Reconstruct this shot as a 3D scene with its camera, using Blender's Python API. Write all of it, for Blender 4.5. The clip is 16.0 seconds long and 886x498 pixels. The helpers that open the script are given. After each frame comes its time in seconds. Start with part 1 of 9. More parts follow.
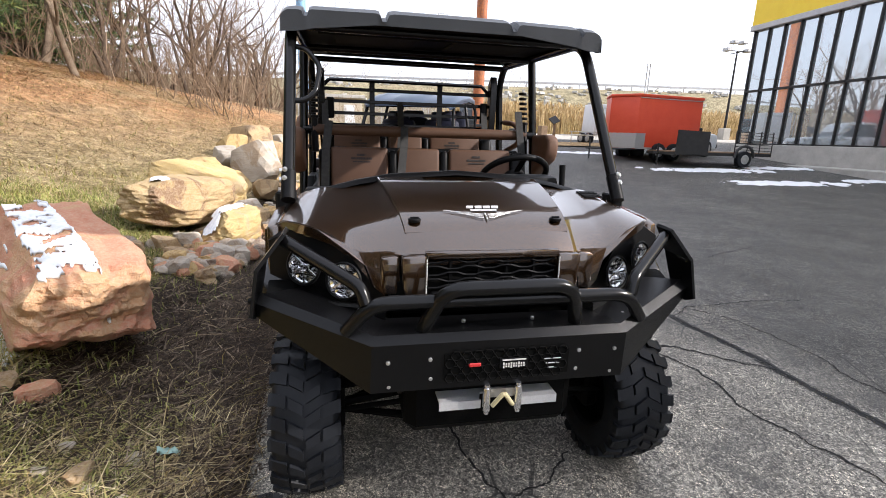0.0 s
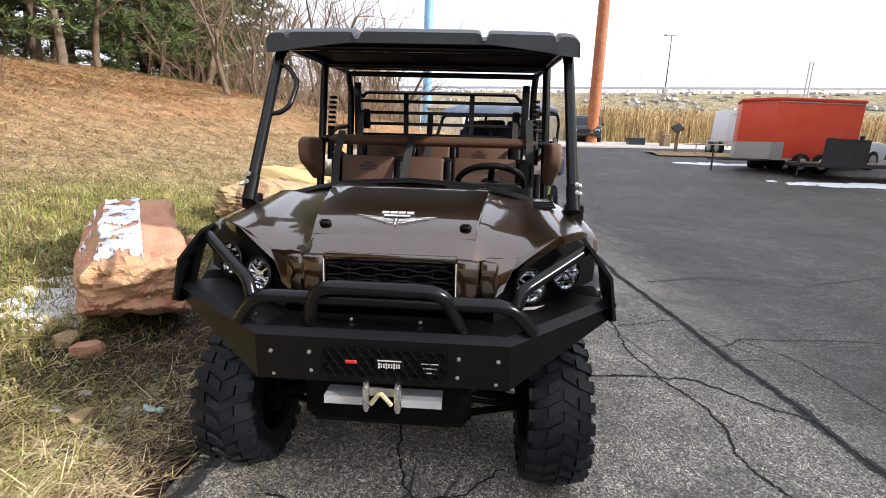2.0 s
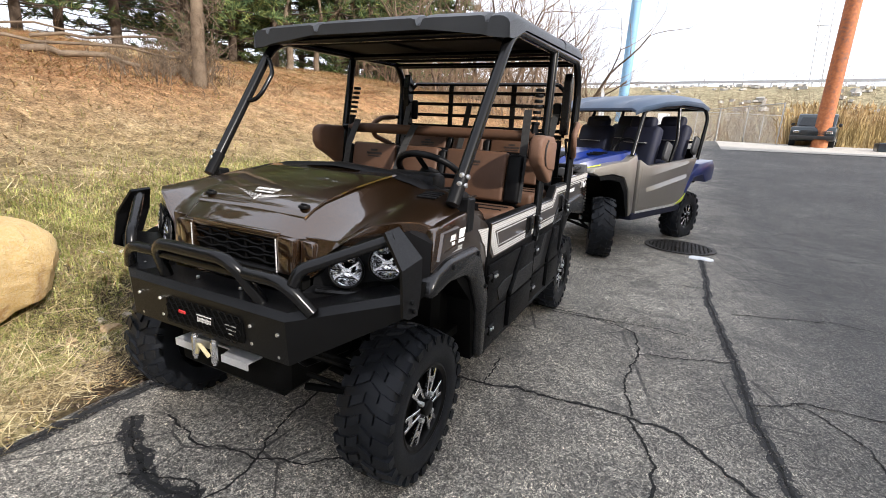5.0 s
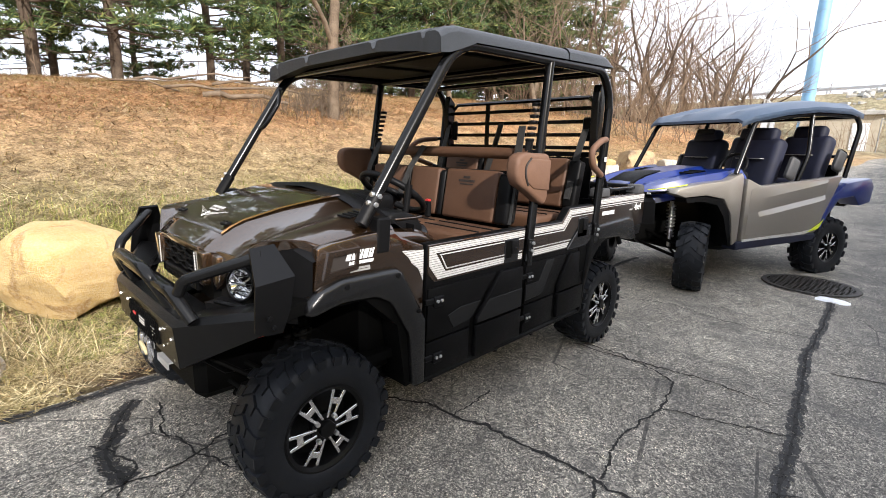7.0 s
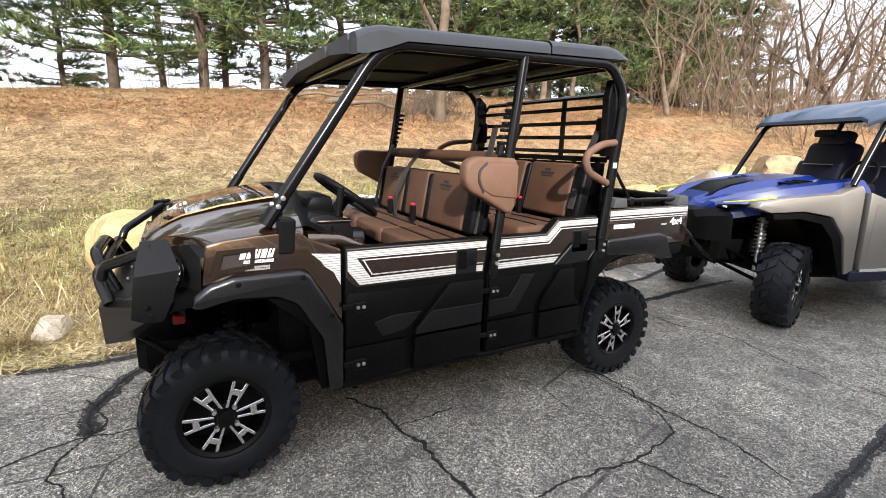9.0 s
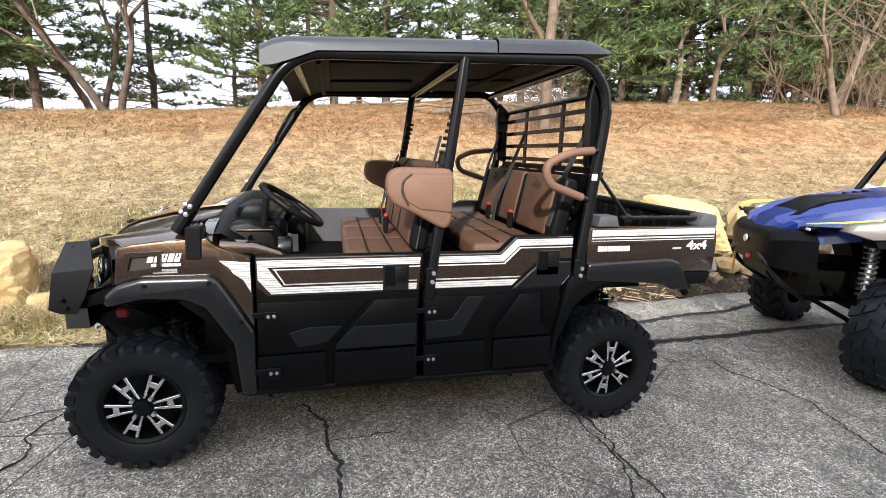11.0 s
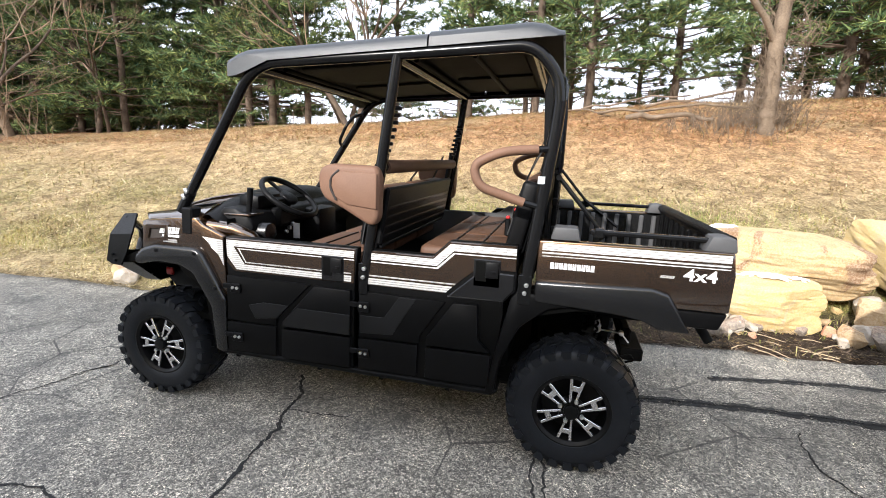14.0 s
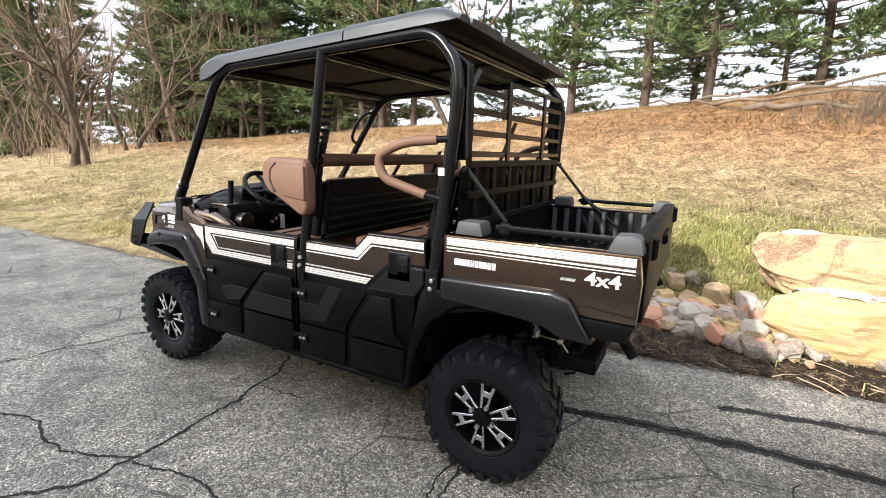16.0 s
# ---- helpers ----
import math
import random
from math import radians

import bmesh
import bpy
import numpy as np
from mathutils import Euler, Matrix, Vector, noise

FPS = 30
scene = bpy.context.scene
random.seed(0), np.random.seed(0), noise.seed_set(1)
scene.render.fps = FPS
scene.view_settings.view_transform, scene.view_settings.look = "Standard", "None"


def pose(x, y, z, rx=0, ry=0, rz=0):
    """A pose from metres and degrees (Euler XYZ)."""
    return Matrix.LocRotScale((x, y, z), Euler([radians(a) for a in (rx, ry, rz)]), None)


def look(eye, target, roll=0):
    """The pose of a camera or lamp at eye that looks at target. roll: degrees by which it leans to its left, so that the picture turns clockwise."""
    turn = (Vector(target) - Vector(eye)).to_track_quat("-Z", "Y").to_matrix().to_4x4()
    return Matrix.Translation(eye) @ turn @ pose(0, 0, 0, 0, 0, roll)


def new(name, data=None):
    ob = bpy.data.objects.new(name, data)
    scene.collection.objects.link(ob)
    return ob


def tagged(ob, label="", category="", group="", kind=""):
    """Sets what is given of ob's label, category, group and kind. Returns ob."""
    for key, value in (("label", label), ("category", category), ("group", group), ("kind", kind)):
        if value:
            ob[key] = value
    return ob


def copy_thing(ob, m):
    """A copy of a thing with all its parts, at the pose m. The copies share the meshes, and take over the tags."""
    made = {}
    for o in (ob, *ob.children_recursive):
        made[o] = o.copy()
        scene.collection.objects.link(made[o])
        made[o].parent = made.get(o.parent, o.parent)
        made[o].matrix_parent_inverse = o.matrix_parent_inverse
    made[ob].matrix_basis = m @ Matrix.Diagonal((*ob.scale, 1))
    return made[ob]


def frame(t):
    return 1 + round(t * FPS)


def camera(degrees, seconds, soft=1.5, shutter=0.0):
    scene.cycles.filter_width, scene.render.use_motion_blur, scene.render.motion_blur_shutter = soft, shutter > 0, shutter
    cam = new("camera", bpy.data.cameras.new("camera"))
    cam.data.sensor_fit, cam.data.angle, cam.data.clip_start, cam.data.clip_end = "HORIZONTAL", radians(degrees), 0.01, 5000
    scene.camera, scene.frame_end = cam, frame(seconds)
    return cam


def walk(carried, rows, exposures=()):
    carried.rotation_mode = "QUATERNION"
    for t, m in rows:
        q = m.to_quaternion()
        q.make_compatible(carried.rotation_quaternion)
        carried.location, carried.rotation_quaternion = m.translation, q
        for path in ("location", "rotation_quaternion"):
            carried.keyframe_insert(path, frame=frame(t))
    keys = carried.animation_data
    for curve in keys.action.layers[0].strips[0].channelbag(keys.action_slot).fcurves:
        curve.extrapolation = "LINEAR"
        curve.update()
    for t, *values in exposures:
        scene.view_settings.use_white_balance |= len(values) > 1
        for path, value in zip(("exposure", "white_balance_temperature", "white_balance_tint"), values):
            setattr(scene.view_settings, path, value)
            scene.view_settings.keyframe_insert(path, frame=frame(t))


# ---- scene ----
cam = camera(87.3, 16.0, soft=0.9)
ROWS = [
    (0.0, -0.479, -1.731, 1.369, 76.46, -1.64, -11.09),
    (0.5, -0.299, -1.802, 1.379, 77.14, -1.79, -7.85),
    (1.0, -0.121, -1.857, 1.382, 77.61, -2.04, -3.97),
    (1.5, 0.077, -1.850, 1.376, 77.73, -1.84, -0.41),
    (2.0, 0.276, -1.833, 1.385, 77.18, -1.58, 3.60),
    (2.5, 0.512, -1.847, 1.386, 76.51, -1.18, 7.44),
    (3.0, 0.721, -1.827, 1.391, 76.29, -2.21, 10.62),
    (3.5, 0.929, -1.738, 1.383, 76.75, -2.80, 14.38),
    (4.0, 1.130, -1.660, 1.382, 76.27, -3.00, 18.31),
    (6.5, 2.057, -1.068, 1.401, 77.48, -2.13, 40.33),
    (7.0, 2.221, -0.883, 1.406, 77.94, -1.56, 44.39),
    (7.5, 2.366, -0.707, 1.419, 78.21, -1.84, 47.83),
    (8.0, 2.531, -0.527, 1.441, 78.49, -1.80, 51.68),
    (8.5, 2.634, -0.330, 1.432, 78.34, -1.86, 56.10),
    (9.0, 2.696, -0.097, 1.437, 77.75, -1.92, 60.66),
    (11.5, 2.919, 1.091, 1.473, 78.48, -1.64, 81.19),
    (12.0, 2.912, 1.316, 1.462, 78.41, -1.87, 85.50),
    (12.5, 2.893, 1.549, 1.467, 78.45, -2.10, 89.88),
    (13.0, 2.911, 1.781, 1.474, 78.50, -1.66, 94.70),
    (13.5, 2.903, 2.006, 1.475, 78.22, -1.89, 99.92),
    (14.0, 2.835, 2.222, 1.464, 78.51, -2.10, 104.59),
    (14.5, 2.759, 2.433, 1.464, 78.63, -2.11, 108.66),
    (15.0, 2.700, 2.680, 1.469, 78.66, -1.83, 112.60),
    (15.5, 2.613, 2.876, 1.460, 78.34, -1.22, 116.04),
    (16.0, 2.471, 3.075, 1.455, 78.09, -1.47, 119.26),
]
walk(cam, [(t, pose(x, y, z, rx, ry, rz)) for t, x, y, z, rx, ry, rz in ROWS], [(0.0, 0.42, 6080, 15), (3.0, 0.34, 6130, 15), (6.5, 0.50, 6150, 13), (9.0, 0.68, 6030, 13), (12.5, 0.84, 5920, 12), (16.0, 0.84, 6060, 12)])

# ---- light ----
SUN_TO = Vector((0.86, -0.32, 0.49)).normalized()
world = bpy.data.worlds.new("hazy_winter_sky")
scene.world = world
world.use_nodes = True
wn, wl = world.node_tree.nodes, world.node_tree.links
wn.clear()
sky = wn.new("ShaderNodeTexSky")
sky.sky_type = "NISHITA"
sky.sun_disc = False
sky.sun_elevation = math.asin(SUN_TO.z)
sky.sun_rotation = math.atan2(SUN_TO.x, SUN_TO.y)
sky.dust_density, sky.air_density = 4.0, 1.0
haze = wn.new("ShaderNodeMix")
haze.data_type = "RGBA"
haze.inputs[0].default_value = 0.65
haze.inputs[7].default_value = (15.6, 16.0, 16.6, 1)
bg = wn.new("ShaderNodeBackground")
bg.inputs[1].default_value = 0.10
wo = wn.new("ShaderNodeOutputWorld")
wl.new(sky.outputs[0], haze.inputs[6])
wl.new(haze.outputs[2], bg.inputs[0])
wl.new(bg.outputs[0], wo.inputs[0])
sun = new("sun", bpy.data.lights.new("sun", "SUN"))
sun.data.energy, sun.data.angle, sun.data.color = 4.8, radians(1.2), (1.0, 0.93, 0.82)
sun.matrix_world = look(SUN_TO * 60, (0, 0, 0))

# ---- builders ----
def part(name, bm, material, parent=None, label="", smooth=None):
    me = bpy.data.meshes.new(name)
    bm.normal_update()
    bm.to_mesh(me)
    bm.free()
    me.materials.append(material)
    if smooth is not None:
        me.set_sharp_from_angle(angle=radians(smooth))
        for p in me.polygons:
            p.use_smooth = True
    ob = new(name, me)
    if parent is not None:
        ob.parent = parent
    if label:
        ob["label"] = label
    return ob


def mesh_part(name, verts, faces, material, parent=None, label="", smooth=False):
    me = bpy.data.meshes.new(name)
    me.from_pydata(verts, [], faces)
    me.materials.append(material)
    if smooth:
        for p in me.polygons:
            p.use_smooth = True
    ob = new(name, me)
    if parent is not None:
        ob.parent = parent
    if label:
        ob["label"] = label
    return ob


def thing(name, label, category, at=None, group="", kind=""):
    ob = new(name)
    ob.empty_display_size = 0.1
    if at is not None:
        ob.matrix_world = at
    return tagged(ob, label, category, group, kind)


def box(bm, c, s, m=None, bev=0.0, seg=1):
    r = bmesh.ops.create_cube(bm, size=1.0)
    vs = r["verts"]
    for v in vs:
        v.co = Vector((v.co.x * s[0] + c[0], v.co.y * s[1] + c[1], v.co.z * s[2] + c[2]))
    if bev:
        es = list({e for v in vs for e in v.link_edges})
        rb = bmesh.ops.bevel(bm, geom=es, offset=bev, segments=seg, affect="EDGES", profile=0.5)
        vs = list({v for f in rb["faces"] for v in f.verts} | {v for v in vs if v.is_valid})
    if m is not None:
        bmesh.ops.transform(bm, matrix=m, verts=vs)
    return vs


def prism(bm, poly, a, b, axis="x", bev=0.0, seg=1):
    """A polygon of (u, v) drawn out from a to b along an axis: x takes (y, z), y takes (x, z), z takes (x, y)."""
    def put(u, v, w):
        return {"x": (w, u, v), "y": (u, w, v), "z": (u, v, w)}[axis]
    va = [bm.verts.new(put(u, v, a)) for u, v in poly]
    vb = [bm.verts.new(put(u, v, b)) for u, v in poly]
    n = len(poly)
    fs = [bm.faces.new(va), bm.faces.new(vb[::-1])]
    for i in range(n):
        fs.append(bm.faces.new((va[i], vb[i], vb[(i + 1) % n], va[(i + 1) % n])))
    bmesh.ops.recalc_face_normals(bm, faces=fs)
    if bev:
        es = list({e for f in fs for e in f.edges})
        bmesh.ops.bevel(bm, geom=es, offset=bev, segments=seg, affect="EDGES", profile=0.5)
    return va + vb


def loft(bm, rings, close_ring=False, caps=False):
    rows = [[bm.verts.new(p) for p in ring] for ring in rings]
    n = len(rows[0])
    for a, b in zip(rows, rows[1:]):
        for i in range(n if close_ring else n - 1):
            j = (i + 1) % n
            bm.faces.new((a[i], a[j], b[j], b[i]))
    if caps and close_ring:
        bm.faces.new(rows[0][::-1])
        bm.faces.new(rows[-1])
    return rows


def fillet(pts, r, n=5):
    """A path with its corners rounded to about r."""
    pts = [Vector(p) for p in pts]
    out = [pts[0]]
    for a, b, c in zip(pts, pts[1:], pts[2:]):
        u, v = (a - b), (c - b)
        d = min(r, u.length * 0.48, v.length * 0.48)
        p, q = b + u.normalized() * d, b + v.normalized() * d
        for k in range(n + 1):
            s = k / n
            out.append(p * (1 - s) ** 2 + b * 2 * s * (1 - s) + q * s * s)
    out.append(pts[-1])
    return out


def tube(bm, pts, r, n=10, taper=None, flat=1.0):
    """A round bar along a path; taper gives the radius at the end."""
    pts = [Vector(p) for p in pts]
    rings = []
    t0 = (pts[1] - pts[0]).normalized()
    ref = Vector((0, 0, 1)) if abs(t0.z) < 0.9 else Vector((1, 0, 0))
    u = t0.cross(ref).normalized()
    for i, p in enumerate(pts):
        a = pts[max(i - 1, 0)]
        b = pts[min(i + 1, len(pts) - 1)]
        t = (b - a).normalized()
        u = (u - t * u.dot(t)).normalized()
        v = t.cross(u)
        rr = r if taper is None else r + (taper - r) * i / (len(pts) - 1)
        rings.append([p + (u * math.cos(2 * math.pi * k / n) + v * math.sin(2 * math.pi * k / n) * flat) * rr for k in range(n)])
    loft(bm, rings, close_ring=True, caps=True)


def disc(bm, c, r, depth, axis="x", n=20, bev=0.0, r2=None):
    """A round plug centred at c along an axis."""
    m = {"x": Matrix.Rotation(radians(90), 4, "Y"), "y": Matrix.Rotation(radians(90), 4, "X"), "z": Matrix.Identity(4)}[axis]
    rr = bmesh.ops.create_cone(bm, cap_ends=True, segments=n, radius1=r, radius2=r if r2 is None else r2, depth=depth, matrix=Matrix.Translation(c) @ m)
    if bev:
        es = [e for e in {e for v in rr["verts"] for e in v.link_edges} if len(e.link_faces) == 2 and any(len(f.verts) > 4 for f in e.link_faces)]
        bmesh.ops.bevel(bm, geom=es, offset=bev, segments=2, affect="EDGES", profile=0.5)


def mirrored(name, build, material, parent, label="", smooth=None):
    """Two parts, built for the +x and the -x side by build(bm, side)."""
    out = []
    for s in (1, -1):
        bm = bmesh.new()
        build(bm, s)
        bmesh.ops.recalc_face_normals(bm, faces=bm.faces)
        out.append(part(name, bm, material, parent, label, smooth))
    return out


def single(name, build, material, parent=None, label="", smooth=None):
    bm = bmesh.new()
    build(bm)
    bmesh.ops.recalc_face_normals(bm, faces=bm.faces)
    return part(name, bm, material, parent, label, smooth)


def smoothstep(a, b, x):
    t = min(1.0, max(0.0, (x - a) / (b - a)))
    return t * t * (3 - 2 * t)


def ramp(x, table):
    for (a, va), (b, vb) in zip(table, table[1:]):
        if x <= b:
            return va if x <= a else va + (vb - va) * (x - a) / (b - a)
    return table[-1][1]


# ---- materials ----
def shader(name, color=(0.5, 0.5, 0.5), rough=0.6, metal=0.0, spec=0.5, coat=0.0):
    m = bpy.data.materials.new(name)
    m.use_nodes = True
    b = m.node_tree.nodes["Principled BSDF"]
    b.inputs["Base Color"].default_value = (*color, 1)
    b.inputs["Roughness"].default_value = rough
    b.inputs["Metallic"].default_value = metal
    b.inputs["Specular IOR Level"].default_value = spec
    b.inputs["Coat Weight"].default_value = coat
    b.inputs["Coat Roughness"].default_value = 0.04
    return m


class Nodes:
    """Short ways to wire a material."""

    def __init__(self, m):
        self.t = m.node_tree
        self.b = self.t.nodes["Principled BSDF"]
        self.co = self.t.nodes.new("ShaderNodeTexCoord")
        self.src = self.co.outputs["Object"]

    def noise(self, scale, detail=4.0, rough=0.55, dist=0.0, src=None):
        n = self.t.nodes.new("ShaderNodeTexNoise")
        n.inputs["Scale"].default_value, n.inputs["Detail"].default_value = scale, detail
        n.inputs["Roughness"].default_value, n.inputs["Distortion"].default_value = rough, dist
        self.t.links.new(src or self.src, n.inputs["Vector"])
        return n.outputs["Fac"]

    def voronoi(self, scale, feature="F1", src=None, out="Distance", rand=1.0):
        n = self.t.nodes.new("ShaderNodeTexVoronoi")
        n.feature = feature
        n.inputs["Scale"].default_value, n.inputs["Randomness"].default_value = scale, rand
        self.t.links.new(src or self.src, n.inputs["Vector"])
        return n.outputs[out]

    def ramp(self, fac, stops):
        n = self.t.nodes.new("ShaderNodeValToRGB")
        e = n.color_ramp.elements
        while len(e) < len(stops):
            e.new(0.5)
        for k, (p, c) in zip(e, stops):
            k.position = p
            k.color = (*c, 1) if isinstance(c, tuple) else (c, c, c, 1)
        self.t.links.new(fac, n.inputs[0])
        return n.outputs[0]

    def mix(self, fac, a, b, mode="MIX"):
        n = self.t.nodes.new("ShaderNodeMix")
        n.data_type, n.blend_type = "RGBA", mode
        for i, v in ((0, fac), (6, a), (7, b)):
            if isinstance(v, (float, int)):
                n.inputs[i].default_value = v if i == 0 else (v, v, v, 1)
            elif isinstance(v, tuple):
                n.inputs[i].default_value = (*v, 1)
            else:
                self.t.links.new(v, n.inputs[i])
        return n.outputs[2]

    def math(self, op, a, b=0.0, clamp=False):
        n = self.t.nodes.new("ShaderNodeMath")
        n.operation, n.use_clamp = op, clamp
        for i, v in enumerate((a, b)):
            if isinstance(v, (float, int)):
                n.inputs[i].default_value = v
            else:
                self.t.links.new(v, n.inputs[i])
        return n.outputs[0]

    def scaled(self, s):
        n = self.t.nodes.new("ShaderNodeMapping")
        n.inputs["Scale"].default_value = s
        self.t.links.new(self.src, n.inputs["Vector"])
        return n.outputs[0]

    def random(self):
        return self.t.nodes.new("ShaderNodeObjectInfo").outputs["Random"]

    def island(self):
        return self.t.nodes.new("ShaderNodeNewGeometry").outputs["Random Per Island"]

    def xyz(self):
        n = self.t.nodes.new("ShaderNodeSeparateXYZ")
        self.t.links.new(self.src, n.inputs[0])
        return n.outputs

    def up(self):
        g = self.t.nodes.new("ShaderNodeNewGeometry")
        n = self.t.nodes.new("ShaderNodeSeparateXYZ")
        self.t.links.new(g.outputs["Normal"], n.inputs[0])
        return n.outputs[2]

    def color(self, v):
        self.t.links.new(v, self.b.inputs["Base Color"])
        return self

    def rough(self, v):
        self.t.links.new(v, self.b.inputs["Roughness"])
        return self

    def bump(self, v, strength=0.5, distance=0.01):
        n = self.t.nodes.new("ShaderNodeBump")
        n.inputs["Strength"].default_value, n.inputs["Distance"].default_value = strength, distance
        self.t.links.new(v, n.inputs["Height"])
        self.t.links.new(n.outputs[0], self.b.inputs["Normal"])
        return self


def speckled(name, c1, c2, scale, rough=0.7, metal=0.0, bump=0.3, fine=None, spec=0.5, coat=0.0, dist=0.004):
    """A surface of two tones with coarse stains and a fine grain."""
    m = shader(name, c1, rough, metal, spec, coat)
    n = Nodes(m)
    big, small = n.noise(scale), n.noise(fine or scale * 14, 3.0)
    n.color(n.mix(n.ramp(n.mix(0.4, big, small), [(0.35, 0.0), (0.65, 1.0)]), c1, c2))
    if bump:
        n.bump(small, bump, dist)
    return m

# ---- ground ----
LOT_EDGE = [(-40.0, -0.5), (-7.0, -0.76), (-3.0, -0.85), (-1.0, -0.87), (-0.2, -0.90), (1.5, -1.02), (3.0, -1.12), (5.0, -1.25), (8.0, -1.35), (12.0, -1.2), (20.0, 0.4), (28.0, 2.0), (60.0, 6.0)]
HILL = [(0.0, 0.0), (0.5, 0.05), (1.0, 0.13), (3.0, 0.62), (5.0, 1.03), (8.0, 2.1), (10.0, 2.56), (12.0, 2.95), (14.5, 3.3), (20.0, 3.2), (40.0, 2.2), (200.0, 0.0)]
HILL_Y = [(-60.0, 0.12), (-30.0, 0.42), (-13.0, 0.66), (-4.0, 0.82), (1.0, 0.95), (6.0, 1.07), (11.0, 1.02), (18.0, 0.92), (26.0, 0.62), (36.0, 0.25), (60.0, 0.0)]


def lot_z(x, y):
    """The lot is level round the vehicles and climbs gently behind them."""
    t = y - 6.5
    z = 0.082 * (t + math.sqrt(t * t + 2.0)) / 2 if t > -6 else 0.0
    z -= 0.006 if t > -6 else 0.0
    return max(0.0, min(z, 1.75 + 0.008 * max(0.0, y - 30)))


def bank_z(x, y):
    """The road embankment along the far side."""
    d = (y - 44.0) * 0.97 + (x - 20.0) * 0.16
    return 7.0 * smoothstep(2.0, 24.0, d)


def ground_z(x, y):
    e = ramp(y, LOT_EDGE)
    d = e - 0.05 - x
    z = lot_z(x, y)
    if d > 0:
        z += ramp(d, HILL) * ramp(y, HILL_Y)
        z += 0.10 * min(1.0, d / 3) * (noise.noise(Vector((x * 0.45, y * 0.45, 3.0))))
        z += 0.03 * min(1.0, d / 1.0) * (noise.noise(Vector((x * 1.9, y * 1.9, 7.0))))
    z += bank_z(x, y)
    return z


def sheet(name, xs, ys, f, material, keep=None, kind="structure", label="", smooth=True):
    idx, verts, faces = {}, [], []
    for i, x in enumerate(xs):
        for j, y in enumerate(ys):
            idx[i, j] = len(verts)
            verts.append(f(x, y))
    for i in range(len(xs) - 1):
        for j in range(len(ys) - 1):
            if keep is None or keep(0.5 * (xs[i] + xs[i + 1]), 0.5 * (ys[j] + ys[j + 1])):
                faces.append((idx[i, j], idx[i + 1, j], idx[i + 1, j + 1], idx[i, j + 1]))
    ob = mesh_part(name, verts, faces, material, smooth=smooth)
    return tagged(ob, label, name.split("_")[0], kind=kind)


def steps(*spans):
    out = []
    for a, b, n in spans:
        out += [a + (b - a) * k / n for k in range(n)]
    return out + [spans[-1][1]]


# dry grass over soil, with pine needles up the bank and gravelly far parts
mat_ground = shader("dry_winter_grass", (0.3, 0.22, 0.1), 0.95, spec=0.2)
n = Nodes(mat_ground)
sep = n.xyz()
straw = n.ramp(n.noise(34.0, 6.0, 0.7, 1.2), [(0.32, (0.15, 0.108, 0.058)), (0.48, (0.43, 0.335, 0.19)), (0.66, (0.68, 0.56, 0.36))])
green = n.ramp(n.noise(40.0, 5.0), [(0.3, (0.07, 0.075, 0.02)), (0.7, (0.27, 0.26, 0.09))])
needle = n.ramp(n.noise(60.0, 5.0, 0.7, 1.0), [(0.32, (0.13, 0.068, 0.036)), (0.5, (0.45, 0.255, 0.125)), (0.68, (0.70, 0.465, 0.27))])
patch = n.ramp(n.noise(0.55, 5.0, 0.6), [(0.42, 0.0), (0.6, 1.0)])
high = n.math("MULTIPLY", n.math("SUBTRACT", sep[2], 0.7), 0.75, True)
low = n.math("SUBTRACT", 1.0, n.math("MULTIPLY", sep[2], 0.75), True)
col = n.mix(n.math("MULTIPLY", patch, low, True), straw, green)
col = n.mix(n.math("MULTIPLY", high, n.ramp(n.noise(0.35, 4.0), [(0.32, 0.25), (0.52, 1.0)]), True), col, needle)
far = n.math("MULTIPLY", n.math("SUBTRACT", sep[1], 24.0), 0.25, True)
col = n.mix(far, col, n.ramp(n.noise(0.8, 6.0, 0.7), [(0.3, (0.20, 0.18, 0.11)), (0.7, (0.42, 0.37, 0.24))]))
col = n.mix(1.0, col, n.ramp(n.noise(19.0, 7.0, 0.8, 0.3), [(0.36, (0.34, 0.31, 0.28)), (0.5, (0.95, 0.95, 0.95)), (0.64, (1.3, 1.29, 1.25))]), "MULTIPLY")
col = n.mix(1.0, col, n.ramp(n.noise(3.2, 6.0, 0.72, 0.6), [(0.40, (0.66, 0.63, 0.60)), (0.60, (1.28, 1.26, 1.23))]), "MULTIPLY")
soil = n.ramp(n.noise(0.9, 6.0, 0.6), [(0.55, 0.0), (0.68, 0.75)])
col = n.mix(n.math("MULTIPLY", soil, low, True), col, (0.10, 0.07, 0.042))
mulch_x = n.math("MULTIPLY", n.math("ADD", sep[0], n.math("ADD", 2.55, n.math("MULTIPLY", n.noise(1.3, 4.0), -0.6))), 4.0, True)
mulch_y = n.math("MULTIPLY", n.math("MULTIPLY", n.math("SUBTRACT", sep[1], n.math("ADD", -1.15, n.noise(1.7, 4.0))), 3.0, True), n.math("MULTIPLY", n.math("SUBTRACT", 9.5, sep[1]), 1.0, True), True)
bark = n.ramp(n.noise(50.0, 6.0, 0.7, 1.0), [(0.35, (0.022, 0.015, 0.010)), (0.55, (0.065, 0.045, 0.030)), (0.75, (0.17, 0.12, 0.08))])
col = n.mix(n.math("MULTIPLY", mulch_x, mulch_y, True), col, bark)
n.color(col).bump(n.noise(45.0, 6.0, 0.75, 1.0), 0.9, 0.05)

